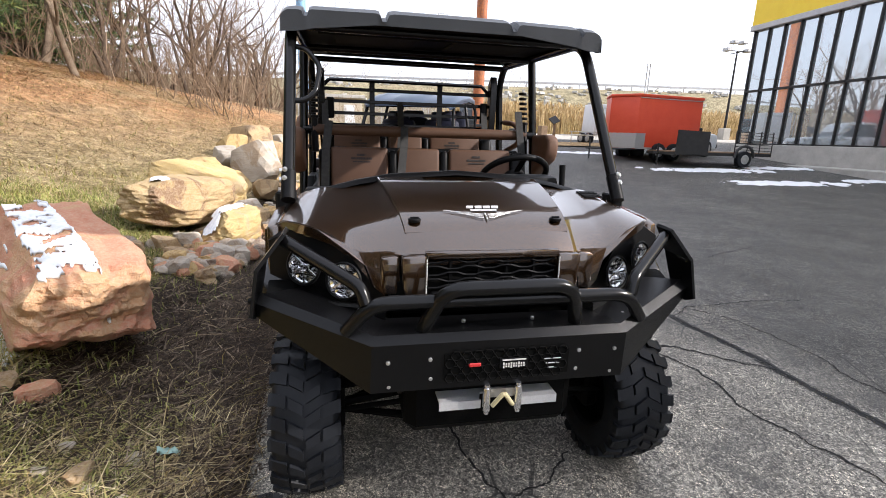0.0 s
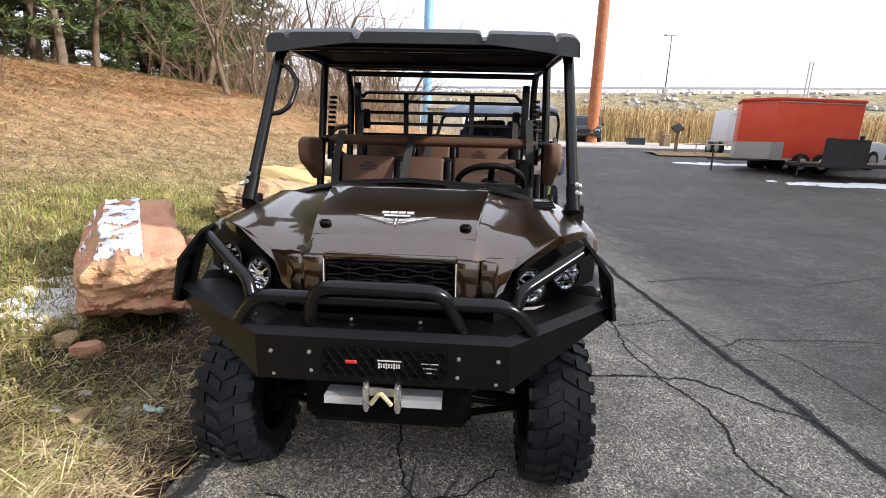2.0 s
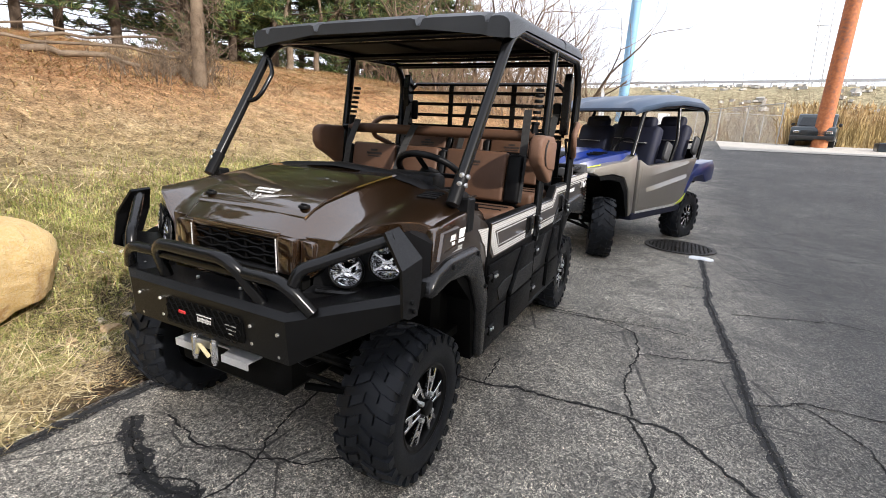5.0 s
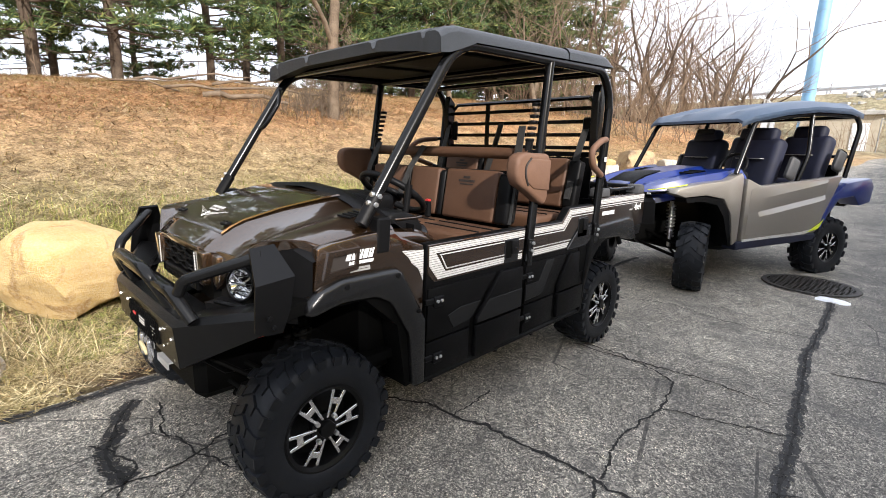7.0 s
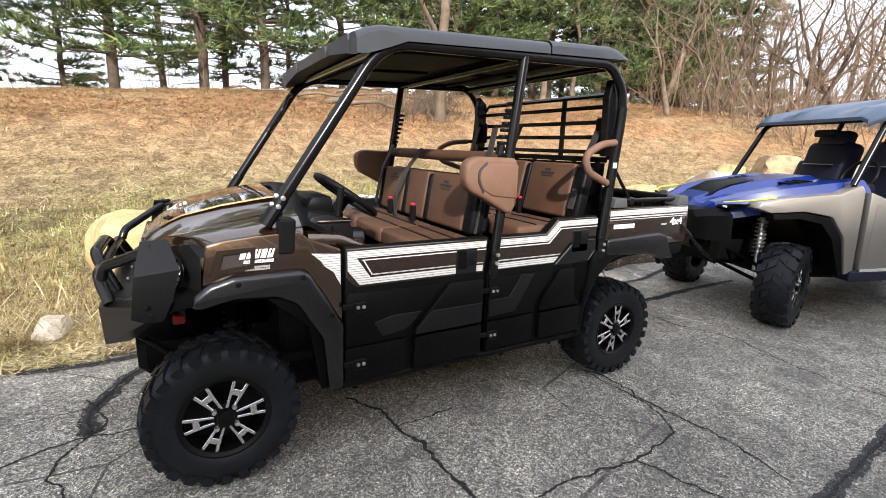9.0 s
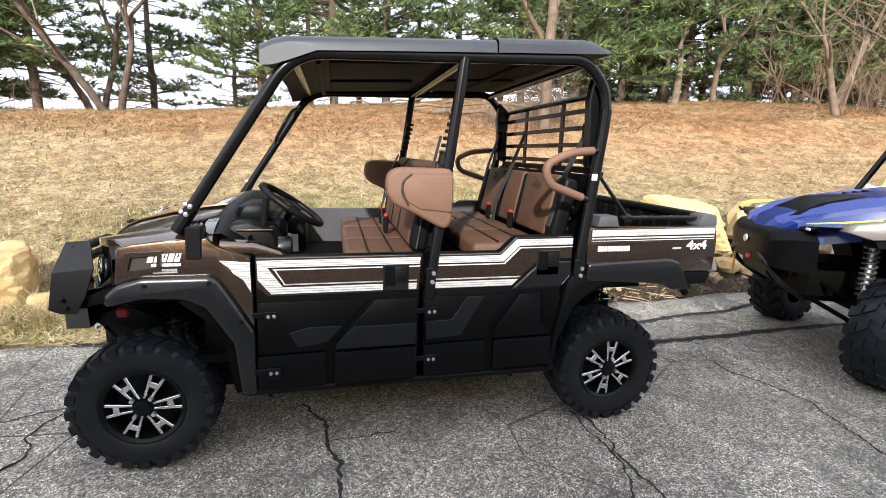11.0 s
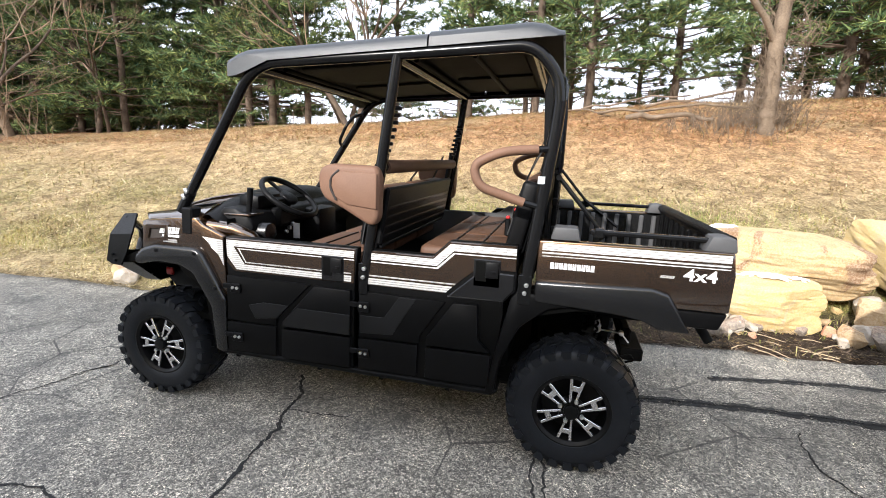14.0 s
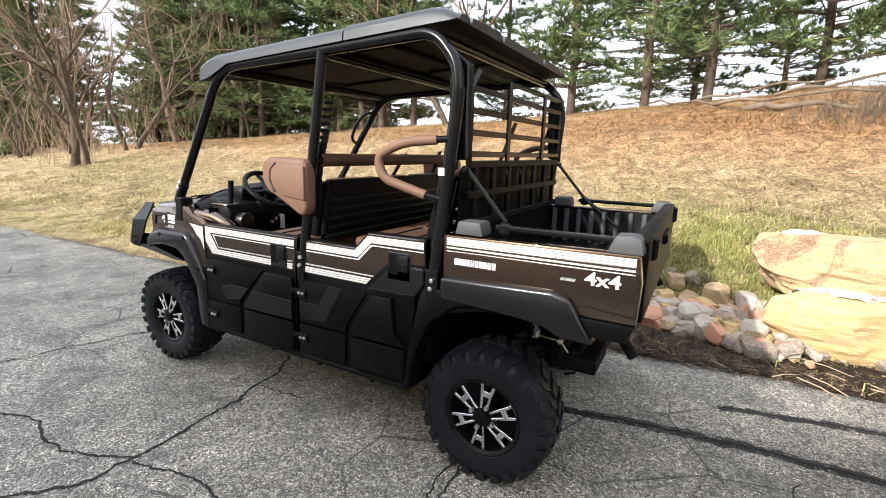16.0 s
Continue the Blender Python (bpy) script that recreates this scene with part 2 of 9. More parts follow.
xs = steps((-900, -60, 8), (-60, -22, 10), (-22, -8, 36), (-8, -0.2, 60), (-0.2, 12, 14), (12, 60, 16), (60, 900, 10))
ys = steps((-900, -50, 8), (-50, -10, 26), (-10, 12, 92), (12, 34, 36), (34, 80, 24), (80, 900, 8))
ground = sheet("ground", xs, ys, lambda x, y: (x, y, ground_z(x, y) - (0.0 if x < ramp(y, LOT_EDGE) - 0.02 else 0.07)), mat_ground, label="dry winter grass bank and rough ground")

# worn asphalt: pale stone in dark binder, stains, fine crazing
mat_asphalt = shader("worn_asphalt", (0.1, 0.1, 0.1), 0.72, spec=0.5)
n = Nodes(mat_asphalt)
def stone_value(scale):
    g = n.t.nodes.new("ShaderNodeSeparateColor")
    n.t.links.new(n.voronoi(scale, "F1", out="Color"), g.inputs[0])
    return g.outputs


coarse, sg = stone_value(125.0), stone_value(290.0)
grit = n.ramp(sg[0], [(0.2, (0.055, 0.054, 0.052)), (0.5, (0.125, 0.122, 0.115)), (0.8, (0.21, 0.204, 0.190)), (1.0, (0.36, 0.35, 0.325))])
grit = n.mix(1.0, grit, n.ramp(coarse[1], [(0.15, (0.42, 0.41, 0.40)), (0.5, (0.92, 0.91, 0.90)), (0.8, (1.38, 1.36, 1.32)), (1.0, (2.05, 2.0, 1.92))]), "MULTIPLY")
grit = n.mix(1.0, grit, n.ramp(n.noise(38.0, 4.0, 0.75), [(0.36, (0.66, 0.65, 0.64)), (0.5, (0.98, 0.98, 0.97)), (0.64, (1.26, 1.25, 1.23))]), "MULTIPLY")
grit = n.mix(1.0, grit, n.ramp(n.noise(4.5, 5.0, 0.7), [(0.35, (0.74, 0.73, 0.72)), (0.65, (1.24, 1.22, 1.17))]), "MULTIPLY")
wear = n.ramp(n.noise(0.75, 5.0, 0.6), [(0.3, 0.43), (0.7, 0.84)])
col = n.mix(1.0, grit, wear, "MULTIPLY")
# shade put into the colour: lifted up to the long seam, darkened beyond
seam_shade = n.math("MULTIPLY", n.math("SUBTRACT", n.math("ADD", n.xyz()[0], n.math("MULTIPLY", n.noise(1.1, 4.0), 0.8)), 1.9), 0.8, True)
col = n.mix(1.0, col, n.mix(seam_shade, (2.85, 2.79, 2.66), (0.87, 0.88, 0.89)), "MULTIPLY")
col = n.mix(n.ramp(n.noise(2.3, 4.0, 0.6, 0.5), [(0.53, 0.0), (0.68, 0.6)]), col, (0.060, 0.058, 0.054))
warp = n.mix(0.16, n.src, n.t.nodes[n.t.nodes.new("ShaderNodeTexNoise").name].outputs["Color"], "ADD")
craze = n.math("LESS_THAN", n.voronoi(1.5, "DISTANCE_TO_EDGE", src=warp), 0.0075)
craze = n.math("MULTIPLY", craze, n.ramp(n.noise(0.55, 3.0), [(0.47, 0.0), (0.56, 1.0)]), True)
col = n.mix(n.math("MULTIPLY", craze, 0.75), col, (0.02, 0.019, 0.018))
n.color(col).bump(n.math("SUBTRACT", n.math("MULTIPLY", coarse[1], 0.6), craze), 0.75, 0.006)


def lot_point(x, y):
    e = ramp(y, LOT_EDGE) + 0.07 * noise.noise(Vector((0.0, y * 1.3, 0.0))) + 0.04 * noise.noise(Vector((3.0, y * 5.0, 0.0)))
    if x < 0.0:
        x = e + (x + 1.2) / 1.2 * (0.0 - e)
    return (x, y, lot_z(x, y) + (-0.035 if x <= e + 1e-4 else 0.0))


lot_x = [-1.2, -1.17, -0.9, -0.5] + steps((0, 6, 8), (6, 60, 20))
lot_y = steps((-60, -12, 16), (-12, 12, 220), (12, 30, 20))
pavement = sheet("pavement", lot_x, lot_y, lot_point, mat_asphalt, label="worn grey asphalt lot with cracks")

# ---- vehicle materials ----
mat_brown = shader("metallic_brown_paint", (0.155, 0.096, 0.072), 0.34, 0.88, coat=1.0)
n = Nodes(mat_brown)
n.b.inputs["Coat IOR"].default_value = 2.0
n.b.inputs["Coat Roughness"].default_value = 0.02
n.color(n.mix(n.ramp(n.noise(900.0, 2.0), [(0.45, 0.0), (0.7, 1.0)]), (0.045, 0.0230, 0.0102), (0.110, 0.060, 0.0280)))
mat_plastic = speckled("textured_black_plastic", (0.0026, 0.0026, 0.0028), (0.0050, 0.0050, 0.0053), 6.0, 0.44, bump=0.35, fine=420.0, dist=0.002, spec=0.10)
mat_flare = speckled("grey_black_fender_plastic", (0.0038, 0.0038, 0.0042), (0.0068, 0.0068, 0.0073), 5.0, 0.27, bump=0.2, fine=420.0, dist=0.002, spec=0.60)
mat_powder = speckled("black_powder_coat", (0.0018, 0.0018, 0.0020), (0.0032, 0.0032, 0.0035), 9.0, 0.30, bump=0.4, fine=520.0, dist=0.0015, spec=0.26)
mat_tube = speckled("gloss_black_tube", (0.004, 0.004, 0.0045), (0.007, 0.007, 0.007), 7.0, 0.22, bump=0.05, spec=0.28)
mat_roof = speckled("grained_dark_grey_roof_plastic", (0.022, 0.025, 0.029), (0.032, 0.035, 0.040), 5.0, 0.42, bump=0.4, fine=300.0, dist=0.002, spec=0.45)
mat_liner = speckled("grey_roof_liner", (0.010, 0.0085, 0.007), (0.018, 0.0155, 0.012), 4.0, 0.7, bump=0.2, spec=0.05)
# Set much darker than the roof's top; serves the underside and the stays.
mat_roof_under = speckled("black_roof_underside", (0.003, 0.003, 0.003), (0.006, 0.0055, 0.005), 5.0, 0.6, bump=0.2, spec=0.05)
# Sky sheen put into the colour: paler than the black plastic around it.
mat_facet_sheen = speckled("black_plastic_facet_sheen", (0.0085, 0.0086, 0.0090), (0.0125, 0.0126, 0.0130), 6.0, 0.36, bump=0.35, fine=420.0, dist=0.002, spec=0.22)
mat_decal = speckled("silver_decal_film", (0.60, 0.585, 0.56), (0.72, 0.70, 0.68), 30.0, 0.33, 0.25, bump=0.0)
n = Nodes(mat_decal)
pin = n.math("GREATER_THAN", n.math("FRACT", n.math("MULTIPLY", n.xyz()[2], 92.0)), 0.80)
n.color(n.mix(pin, n.ramp(n.noise(60.0, 4.0), [(0.35, (0.60, 0.585, 0.56)), (0.65, (0.74, 0.725, 0.70))]), (0.20, 0.185, 0.17)))
mat_grey_panel = speckled("grey_inner_plastic", (0.050, 0.050, 0.052), (0.075, 0.075, 0.077), 5.0, 0.55, bump=0.2, fine=300.0, spec=0.3)
mat_white = speckled("white_decal_film", (0.78, 0.77, 0.75), (0.82, 0.81, 0.80), 30.0, 0.45, bump=0.0)
mat_grey_mark = speckled("grey_decal_film", (0.33, 0.32, 0.30), (0.40, 0.39, 0.37), 30.0, 0.4, bump=0.0)
mat_rubber = speckled("tyre_rubber", (0.0055, 0.0064, 0.0084), (0.0115, 0.0130, 0.0162), 12.0, 0.48, bump=0.3, fine=260.0, dist=0.002, spec=0.24)
mat_rim_black = speckled("gloss_black_rim", (0.0025, 0.0025, 0.0028), (0.005, 0.005, 0.005), 9.0, 0.34, bump=0.0, spec=0.16)
mat_machined = speckled("machined_aluminium", (0.62, 0.62, 0.63), (0.80, 0.80, 0.81), 40.0, 0.20, 0.95, bump=0.06, fine=700.0)
mat_bolt = speckled("zinc_bolt", (0.55, 0.55, 0.54), (0.75, 0.75, 0.74), 60.0, 0.3, 0.9, bump=0.0)
mat_seat = speckled("brown_leather_fabric", (0.074, 0.036, 0.019), (0.108, 0.054, 0.030), 5.0, 0.62, bump=0.35, fine=190.0, dist=0.002, spec=0.4)
mat_pad = speckled("tan_leather_padding", (0.125, 0.066, 0.040), (0.17, 0.092, 0.057), 7.0, 0.66, bump=0.3, fine=160.0, dist=0.002, spec=0.4)
mat_vinyl = speckled("black_vinyl", (0.004, 0.004, 0.0043), (0.0065, 0.0065, 0.007), 9.0, 0.42, bump=0.2, fine=220.0, spec=0.12)
mat_stitch = speckled("dark_print", (0.02, 0.015, 0.012), (0.03, 0.022, 0.018), 20.0, 0.7, bump=0.0)
mat_belt = speckled("grey_webbing", (0.016, 0.016, 0.016), (0.04, 0.039, 0.037), 60.0, 0.75, bump=0.4, fine=500.0)
mat_redbutton = speckled("red_plastic", (0.45, 0.02, 0.02), (0.5, 0.03, 0.03), 30.0, 0.4, bump=0.0)
mat_steel = speckled("brushed_steel", (0.48, 0.47, 0.45), (0.62, 0.61, 0.6), 12.0, 0.35, 0.9, bump=0.1)
mat_skid = speckled("pale_aluminium_plate", (0.55, 0.55, 0.56), (0.68, 0.68, 0.68), 14.0, 0.45, 0.5, bump=0.1)
mat_rope = speckled("yellowed_winch_rope", (0.5, 0.42, 0.22), (0.62, 0.55, 0.34), 90.0, 0.85, bump=0.6)
mat_chrome = speckled("lamp_reflector", (0.85, 0.85, 0.87), (0.93, 0.93, 0.94), 80.0, 0.14, 0.95, bump=0.0)
mat_lens = shader("clear_lens", (0.95, 0.96, 0.97), 0.03)
mat_lens.node_tree.nodes["Principled BSDF"].inputs["Transmission Weight"].default_value = 1.0
mat_lens.node_tree.nodes["Principled BSDF"].inputs["IOR"].default_value = 1.06
mat_under = speckled("chassis_black", (0.0025, 0.0025, 0.0025), (0.005, 0.005, 0.0047), 9.0, 0.55, bump=0.2, spec=0.04)
mat_tag = speckled("white_paper_tag", (0.40, 0.42, 0.44), (0.50, 0.51, 0.52), 40.0, 0.7, bump=0.0)
mat_yellow_tape = speckled("orange_strap", (0.75, 0.30, 0.03), (0.8, 0.38, 0.05), 40.0, 0.6, bump=0.0)

# ---- the brown utility vehicle ----
def tyre_mesh(R, W, rim_r, lugs):
    """A knobbly tyre that lies along x, its centre at the origin."""
    bm = bmesh.new()
    prof = [(-0.40, rim_r), (-0.47, rim_r + 0.01), (-0.5, rim_r + 0.05), (-0.5, R * 0.80), (-0.46, R * 0.91), (-0.38, R * 0.955), (0.0, R * 0.965), (0.38, R * 0.955), (0.46, R * 0.91), (0.5, R * 0.80), (0.5, rim_r + 0.05), (0.47, rim_r + 0.012), (0.40, rim_r - 0.002), (0.25, rim_r - 0.012)]
    seg = 48
    loft(bm, [[(u * W, r * math.cos(2 * math.pi * k / seg), r * math.sin(2 * math.pi * k / seg)) for u, r in prof] for k in range(seg)] + [[(u * W, r, 0.0) for u, r in prof]])
    bmesh.ops.remove_doubles(bm, verts=bm.verts, dist=1e-5)
    bm.verts.ensure_lookup_table()
    root = bm.verts[0]
    for k in range(lugs):
        for side in (-1, 1):
            a0 = 2 * math.pi * (k + (0.5 if side > 0 else 0.0)) / lugs
            da = 2 * math.pi / lugs
            # centre block, shoulder block and side knob
            for (u0, u1, sk0, sk1, wd, r0, r1) in ((0.02, 0.22, 0.0, 0.35, 0.50, 0.955, 1.0), (0.26, 0.50, 0.40, 0.62, 0.62, 0.93, 0.995)):
                pts = []
                for r_ in (r0, r1):
                    sh = 0.88 if r_ == r1 else 1.0
                    for (u, sk) in ((u0, sk0), (u1, sk1)):
                        for s in (-1, 1):
                            a = a0 + da * (sk + s * wd * 0.5 * sh)
                            rr = R * (r_ - (0.045 if (u == u1 and u1 > 0.4) else 0.0))
                            pts.append(bm.verts.new((side * u * W, rr * math.cos(a), rr * math.sin(a))))
                A = pts
                bm.edges.new((A[0], root))
                for q in ((4, 5, 7, 6), (0, 1, 5, 4), (2, 3, 7, 6), (0, 2, 6, 4), (1, 3, 7, 5)):
                    bm.faces.new([A[i] for i in q])
            a = a0 + da * 0.55
            pts = []
            for rr, uu in ((0.955, 0.44), (0.955, 0.515), (0.84, 0.505), (0.84, 0.49)):
                for s in (-1, 1):
                    aa = a + s * da * 0.26
                    pts.append(bm.verts.new((side * uu * W, R * rr * math.cos(aa), R * rr * math.sin(aa))))
            bm.edges.new((pts[0], root))
            for i in range(3):
                bm.faces.new((pts[2 * i], pts[2 * i + 1], pts[2 * i + 3], pts[2 * i + 2]))
            bm.faces.new(pts[0::2])
            bm.faces.new(pts[1::2])
    bmesh.ops.recalc_face_normals(bm, faces=bm.faces)
    return bm


def wheel(at, R=0.315, W=0.235, rim_r=0.172, lugs=25, group="", parent=None, style=0):
    """A wheel with tyre, rim, spokes, hub and nuts, placed by its matrix under a vehicle."""
    hub = new("wheel")
    hub.parent = parent
    hub.matrix_local = at
    part("tyre", tyre_mesh(R, W, rim_r, lugs), mat_rubber, hub, "black knobbly off-road tyre", 40)
    xo = W * 0.40

    def barrel(bm):
        seg = 40
        prof = [(W * 0.46, rim_r + 0.012), (W * 0.47, rim_r + 0.002), (W * 0.43, rim_r - 0.012), (W * 0.30, rim_r - 0.022), (W * 0.05, rim_r - 0.03), (W * 0.02, 0.05), (W * 0.02, 0.0)]
        loft(bm, [[(u, r * math.cos(2 * math.pi * k / seg), r * math.sin(2 * math.pi * k / seg)) for u, r in prof] for k in range(seg + 1)])
        prof = [(-W * 0.40, rim_r), (-W * 0.1, rim_r - 0.02), (-W * 0.1, 0.0)]
        loft(bm, [[(u, r * math.cos(2 * math.pi * k / seg), r * math.sin(2 * math.pi * k / seg)) for u, r in prof] for k in range(seg + 1)])
        bmesh.ops.remove_doubles(bm, verts=bm.verts, dist=1e-5)
    rim = single("rim", barrel, mat_rim_black, hub, "gloss black alloy rim", 35)
    count = 6 if style == 0 else 8
    for k in range(count):
        a = 2 * math.pi * k / count + 0.2
        m = Matrix.Rotation(a, 4, "X")

        def spoke(bm):
            if style == 0:
                e = rim_r - 0.010
                half = [(0.040, 0.017), (0.094, 0.025), (e, 0.036), (e, 0.0225), (0.124, 0.0155), (0.124, 0.0)]
                inner = [(0.104, 0.0), (0.104, 0.012), (0.050, 0.012)]
                poly = half[:5] + [(r, -t) for r, t in half[4::-1]] + [(0.044, -0.008), (0.098, -0.0130), (0.098, 0.0130), (0.044, 0.008)]
                prism(bm, poly, 0, 0.013, "x", 0.0015)
            else:
                prism(bm, [(0.055, 0.006), (0.10, 0.007), (rim_r - 0.014, 0.030), (rim_r - 0.014, 0.016), (0.125, 0.0), (rim_r - 0.014, -0.016), (rim_r - 0.014, -0.030), (0.10, -0.007), (0.055, -0.006)], 0, 0.012, "x", 0.0015)
            for v in bm.verts:
                v.co.x += xo - 0.012 * (v.co.y / rim_r)
            bmesh.ops.transform(bm, matrix=m, verts=bm.verts)
        single("spoke", spoke, mat_machined, hub, "machined bright forked spoke")

    def cap(bm):
        disc(bm, (xo - 0.012, 0, 0), 0.062, 0.03, "x", 24, 0.004)
        disc(bm, (xo + 0.012, 0, 0), 0.034, 0.03, "x", 20, 0.006)
    single("hub_cap", cap, mat_rim_black, hub, "black hub cap", 35)
    for k in range(4):
        a = 2 * math.pi * (k + 0.5) / 4 + 0.2
        single("lug_nut", lambda bm: disc(bm, (xo + 0.012, 0.055 * math.cos(a), 0.055 * math.sin(a)), 0.010, 0.022, "x", 6, 0.002), mat_bolt, hub)
    return hub


utv = thing("utility_vehicle", "brown and black six-seat utility vehicle with hard roof on asphalt", "utility vehicle", pose(0, 0, 0))


def up(name, build, mat, label="", smooth=30, parent=None):
    return single(name, build, mat, parent or utv, label, smooth)


def both(name, build, mat, label="", smooth=30, parent=None):
    return mirrored(name, build, mat, parent or utv, label, smooth)


WB = 2.344
for y in (0.0, WB):
    for s in (1, -1):
        wheel(Matrix.Translation((s * 0.645, y, 0.308)) @ (Matrix.Rotation(radians(180), 4, "Z") if s < 0 else Matrix.Identity(4)) @ Matrix.Rotation(radians(4 if y == 0 else 23) - 0.2, 4, "X"), W=0.235 if y == 0 else 0.25, parent=utv)


# chassis and running gear
up("belly_pan", lambda bm: box(bm, (0, 1.25, 0.37), (1.20, 2.2, 0.14), bev=0.03), mat_under, "black steel belly pan")
up("front_subframe", lambda bm: box(bm, (0, -0.05, 0.50), (0.62, 0.55, 0.30), bev=0.04), mat_under)
up("rear_subframe", lambda bm: box(bm, (0, 2.32, 0.52), (0.52, 0.42, 0.30), bev=0.04), mat_under)
both("frame_rail", lambda bm, s: box(bm, (s * 0.24, 2.60, 0.66), (0.06, 0.50, 0.07), bev=0.008), mat_under)
up("cab_base", lambda bm: box(bm, (0, 1.1, 0.60), (1.30, 1.7, 0.40), bev=0.03), mat_under)


def inner_arch(bm, s, y0):
    prism(bm, [(y0 - 0.20, 0.82), (y0 - 0.1, 0.86), (y0 + 0.2, 0.86), (y0 + 0.40, 0.70), (y0 + 0.45, 0.35), (y0 + 0.40, 0.35), (y0 + 0.35, 0.66), (y0 + 0.18, 0.81), (y0 - 0.1, 0.81), (y0 - 0.20, 0.79)], s * 0.40, s * 0.765, "x")
both("wheel_arch", lambda bm, s: inner_arch(bm, s, 0.0), mat_under)
both("wheel_arch", lambda bm, s: prism(bm, [(WB - 0.41, 0.36), (WB - 0.37, 0.62), (WB - 0.25, 0.80), (WB, 0.845), (WB + 0.20, 0.84), (WB + 0.20, 0.81), (WB - 0.02, 0.80), (WB - 0.22, 0.75), (WB - 0.33, 0.58), (WB - 0.37, 0.36)], s * 0.40, s * 0.765, "x"), mat_under)


for y0 in (0.0, WB):
    for z0, z1, w in ((0.33, 0.29, 0.016), (0.50, 0.40, 0.013)):
        both("suspension_arm", lambda bm, s: tube(bm, [(s * 0.26, y0 - 0.16, z0), (s * 0.56, y0, z1), (s * 0.26, y0 + 0.16, z0)], w, 8), mat_under, "black tubular suspension arm")
    both("wheel_upright", lambda bm, s: box(bm, (s * 0.55, y0, 0.32), (0.07, 0.11, 0.20), bev=0.015), mat_under, "black cast upright")
    both("drive_shaft", lambda bm, s: tube(bm, [(s * 0.2, y0, 0.36), (s * 0.55, y0, 0.31)], 0.02, 8), mat_under)
    both("tie_rod", lambda bm, s: tube(bm, [(s * 0.30, y0 - 0.20, 0.42), (s * 0.55, y0 - 0.10, 0.34)], 0.011, 8), mat_under)


def shock(bm, s, y0):
    a, b = Vector((s * 0.50, y0 + 0.06, 0.40)), Vector((s * 0.42, y0 + 0.08, 0.80))
    tube(bm, [a, b], 0.019, 10)
    pts = []
    for k in range(97):
        t = k / 96
        c = a.lerp(b, 0.22 + 0.62 * t)
        an = t * 2 * math.pi * 8
        pts.append(c + Vector((math.cos(an) * 0.036, math.sin(an) * 0.036, 0)))
    tube(bm, pts, 0.0062, 6)
    disc(bm, a.lerp(b, 0.2), 0.042, 0.012, "z", 16)
    disc(bm, a.lerp(b, 0.86), 0.042, 0.012, "z", 16)
for y in (0.0, WB):
    both("shock_absorber", lambda bm, s: shock(bm, s, y), mat_under, "black coil spring shock")


def knuckle(bm, s):
    box(bm, (s * 0.40, 2.45, 0.610), (0.04, 0.045, 0.055), bev=0.012)
    disc(bm, (s * 0.42, 2.45, 0.650), 0.014, 0.03, "x", 10, 0.003)
    disc(bm, (s * 0.40, 2.574, 0.593), 0.013, 0.03, "x", 10, 0.003)
    tube(bm, [(s * 0.40, 2.45, 0.60), (s * 0.40, 2.574, 0.593), (s * 0.40, 2.614, 0.545)], 0.004, 6)
both("brake_fitting", knuckle, mat_steel, "bright metal fitting behind the wheel")
both("tow_eye", lambda bm, s: tube(bm, fillet([(s * 0.38, 2.585, 0.455), (s * 0.38, 2.63, 0.475), (s * 0.38, 2.655, 0.445), (s * 0.38, 2.60, 0.425)], 0.015), 0.006, 6), mat_under, "small dark tow eye")
up("red_reflector", lambda bm: box(bm, (0.50, -0.14, 0.68), (0.03, 0.05, 0.045), bev=0.008), mat_redbutton, "small red reflector")

# hood: a raised middle, valleys beside it and bulged fender crests over the headlights
HOOD_ACROSS = [
    # x, front y, front z, back z, how far the front curls over
    (0.0, -0.255, 0.992, 1.192, 1.0), (0.16, -0.255, 0.992, 1.191, 1.0), (0.285, -0.252, 0.990, 1.186, 1.0), (0.305, -0.243, 0.984, 1.170, 1.0),
    (0.350, -0.216, 0.985, 1.158, 0.9), (0.455, -0.191, 0.988, 1.150, 0.55), (0.500, -0.182, 1.010, 1.149, 0.35), (0.545, -0.170, 1.045, 1.147, 0.2), (0.600, -0.152, 1.064, 1.141, 0.12),
    (0.660, -0.105, 1.072, 1.127, 0.1), (0.711, -0.046, 1.070, 1.106, 0.1), (0.742, 0.000, 1.052, 1.086, 0.1), (0.757, 0.030, 1.022, 1.062, 0.1)]
HOOD_CURL = [(0.0, 0.0), (0.04, 0.12), (0.118, 0.31), (0.176, 0.43), (0.266, 0.56), (0.53, 0.77), (0.8, 0.92), (1.0, 1.0)]


def hood_point(k, v):
    x, yf, zf, zb, curl = HOOD_ACROSS[k]
    g = curl * ramp(v, HOOD_CURL) + (1 - curl) * v
    widen = 1 + 0.22 * v if x < 0.4 else 1 + 0.06 * v * smoothstep(0.72, 0.45, x)
    return (x * widen, yf + v * (0.34 - yf), zf + (zb - zf) * g)


def hood_z(y):
    return hood_point(0, max(0.0, (y + 0.255) / 0.595))[2]


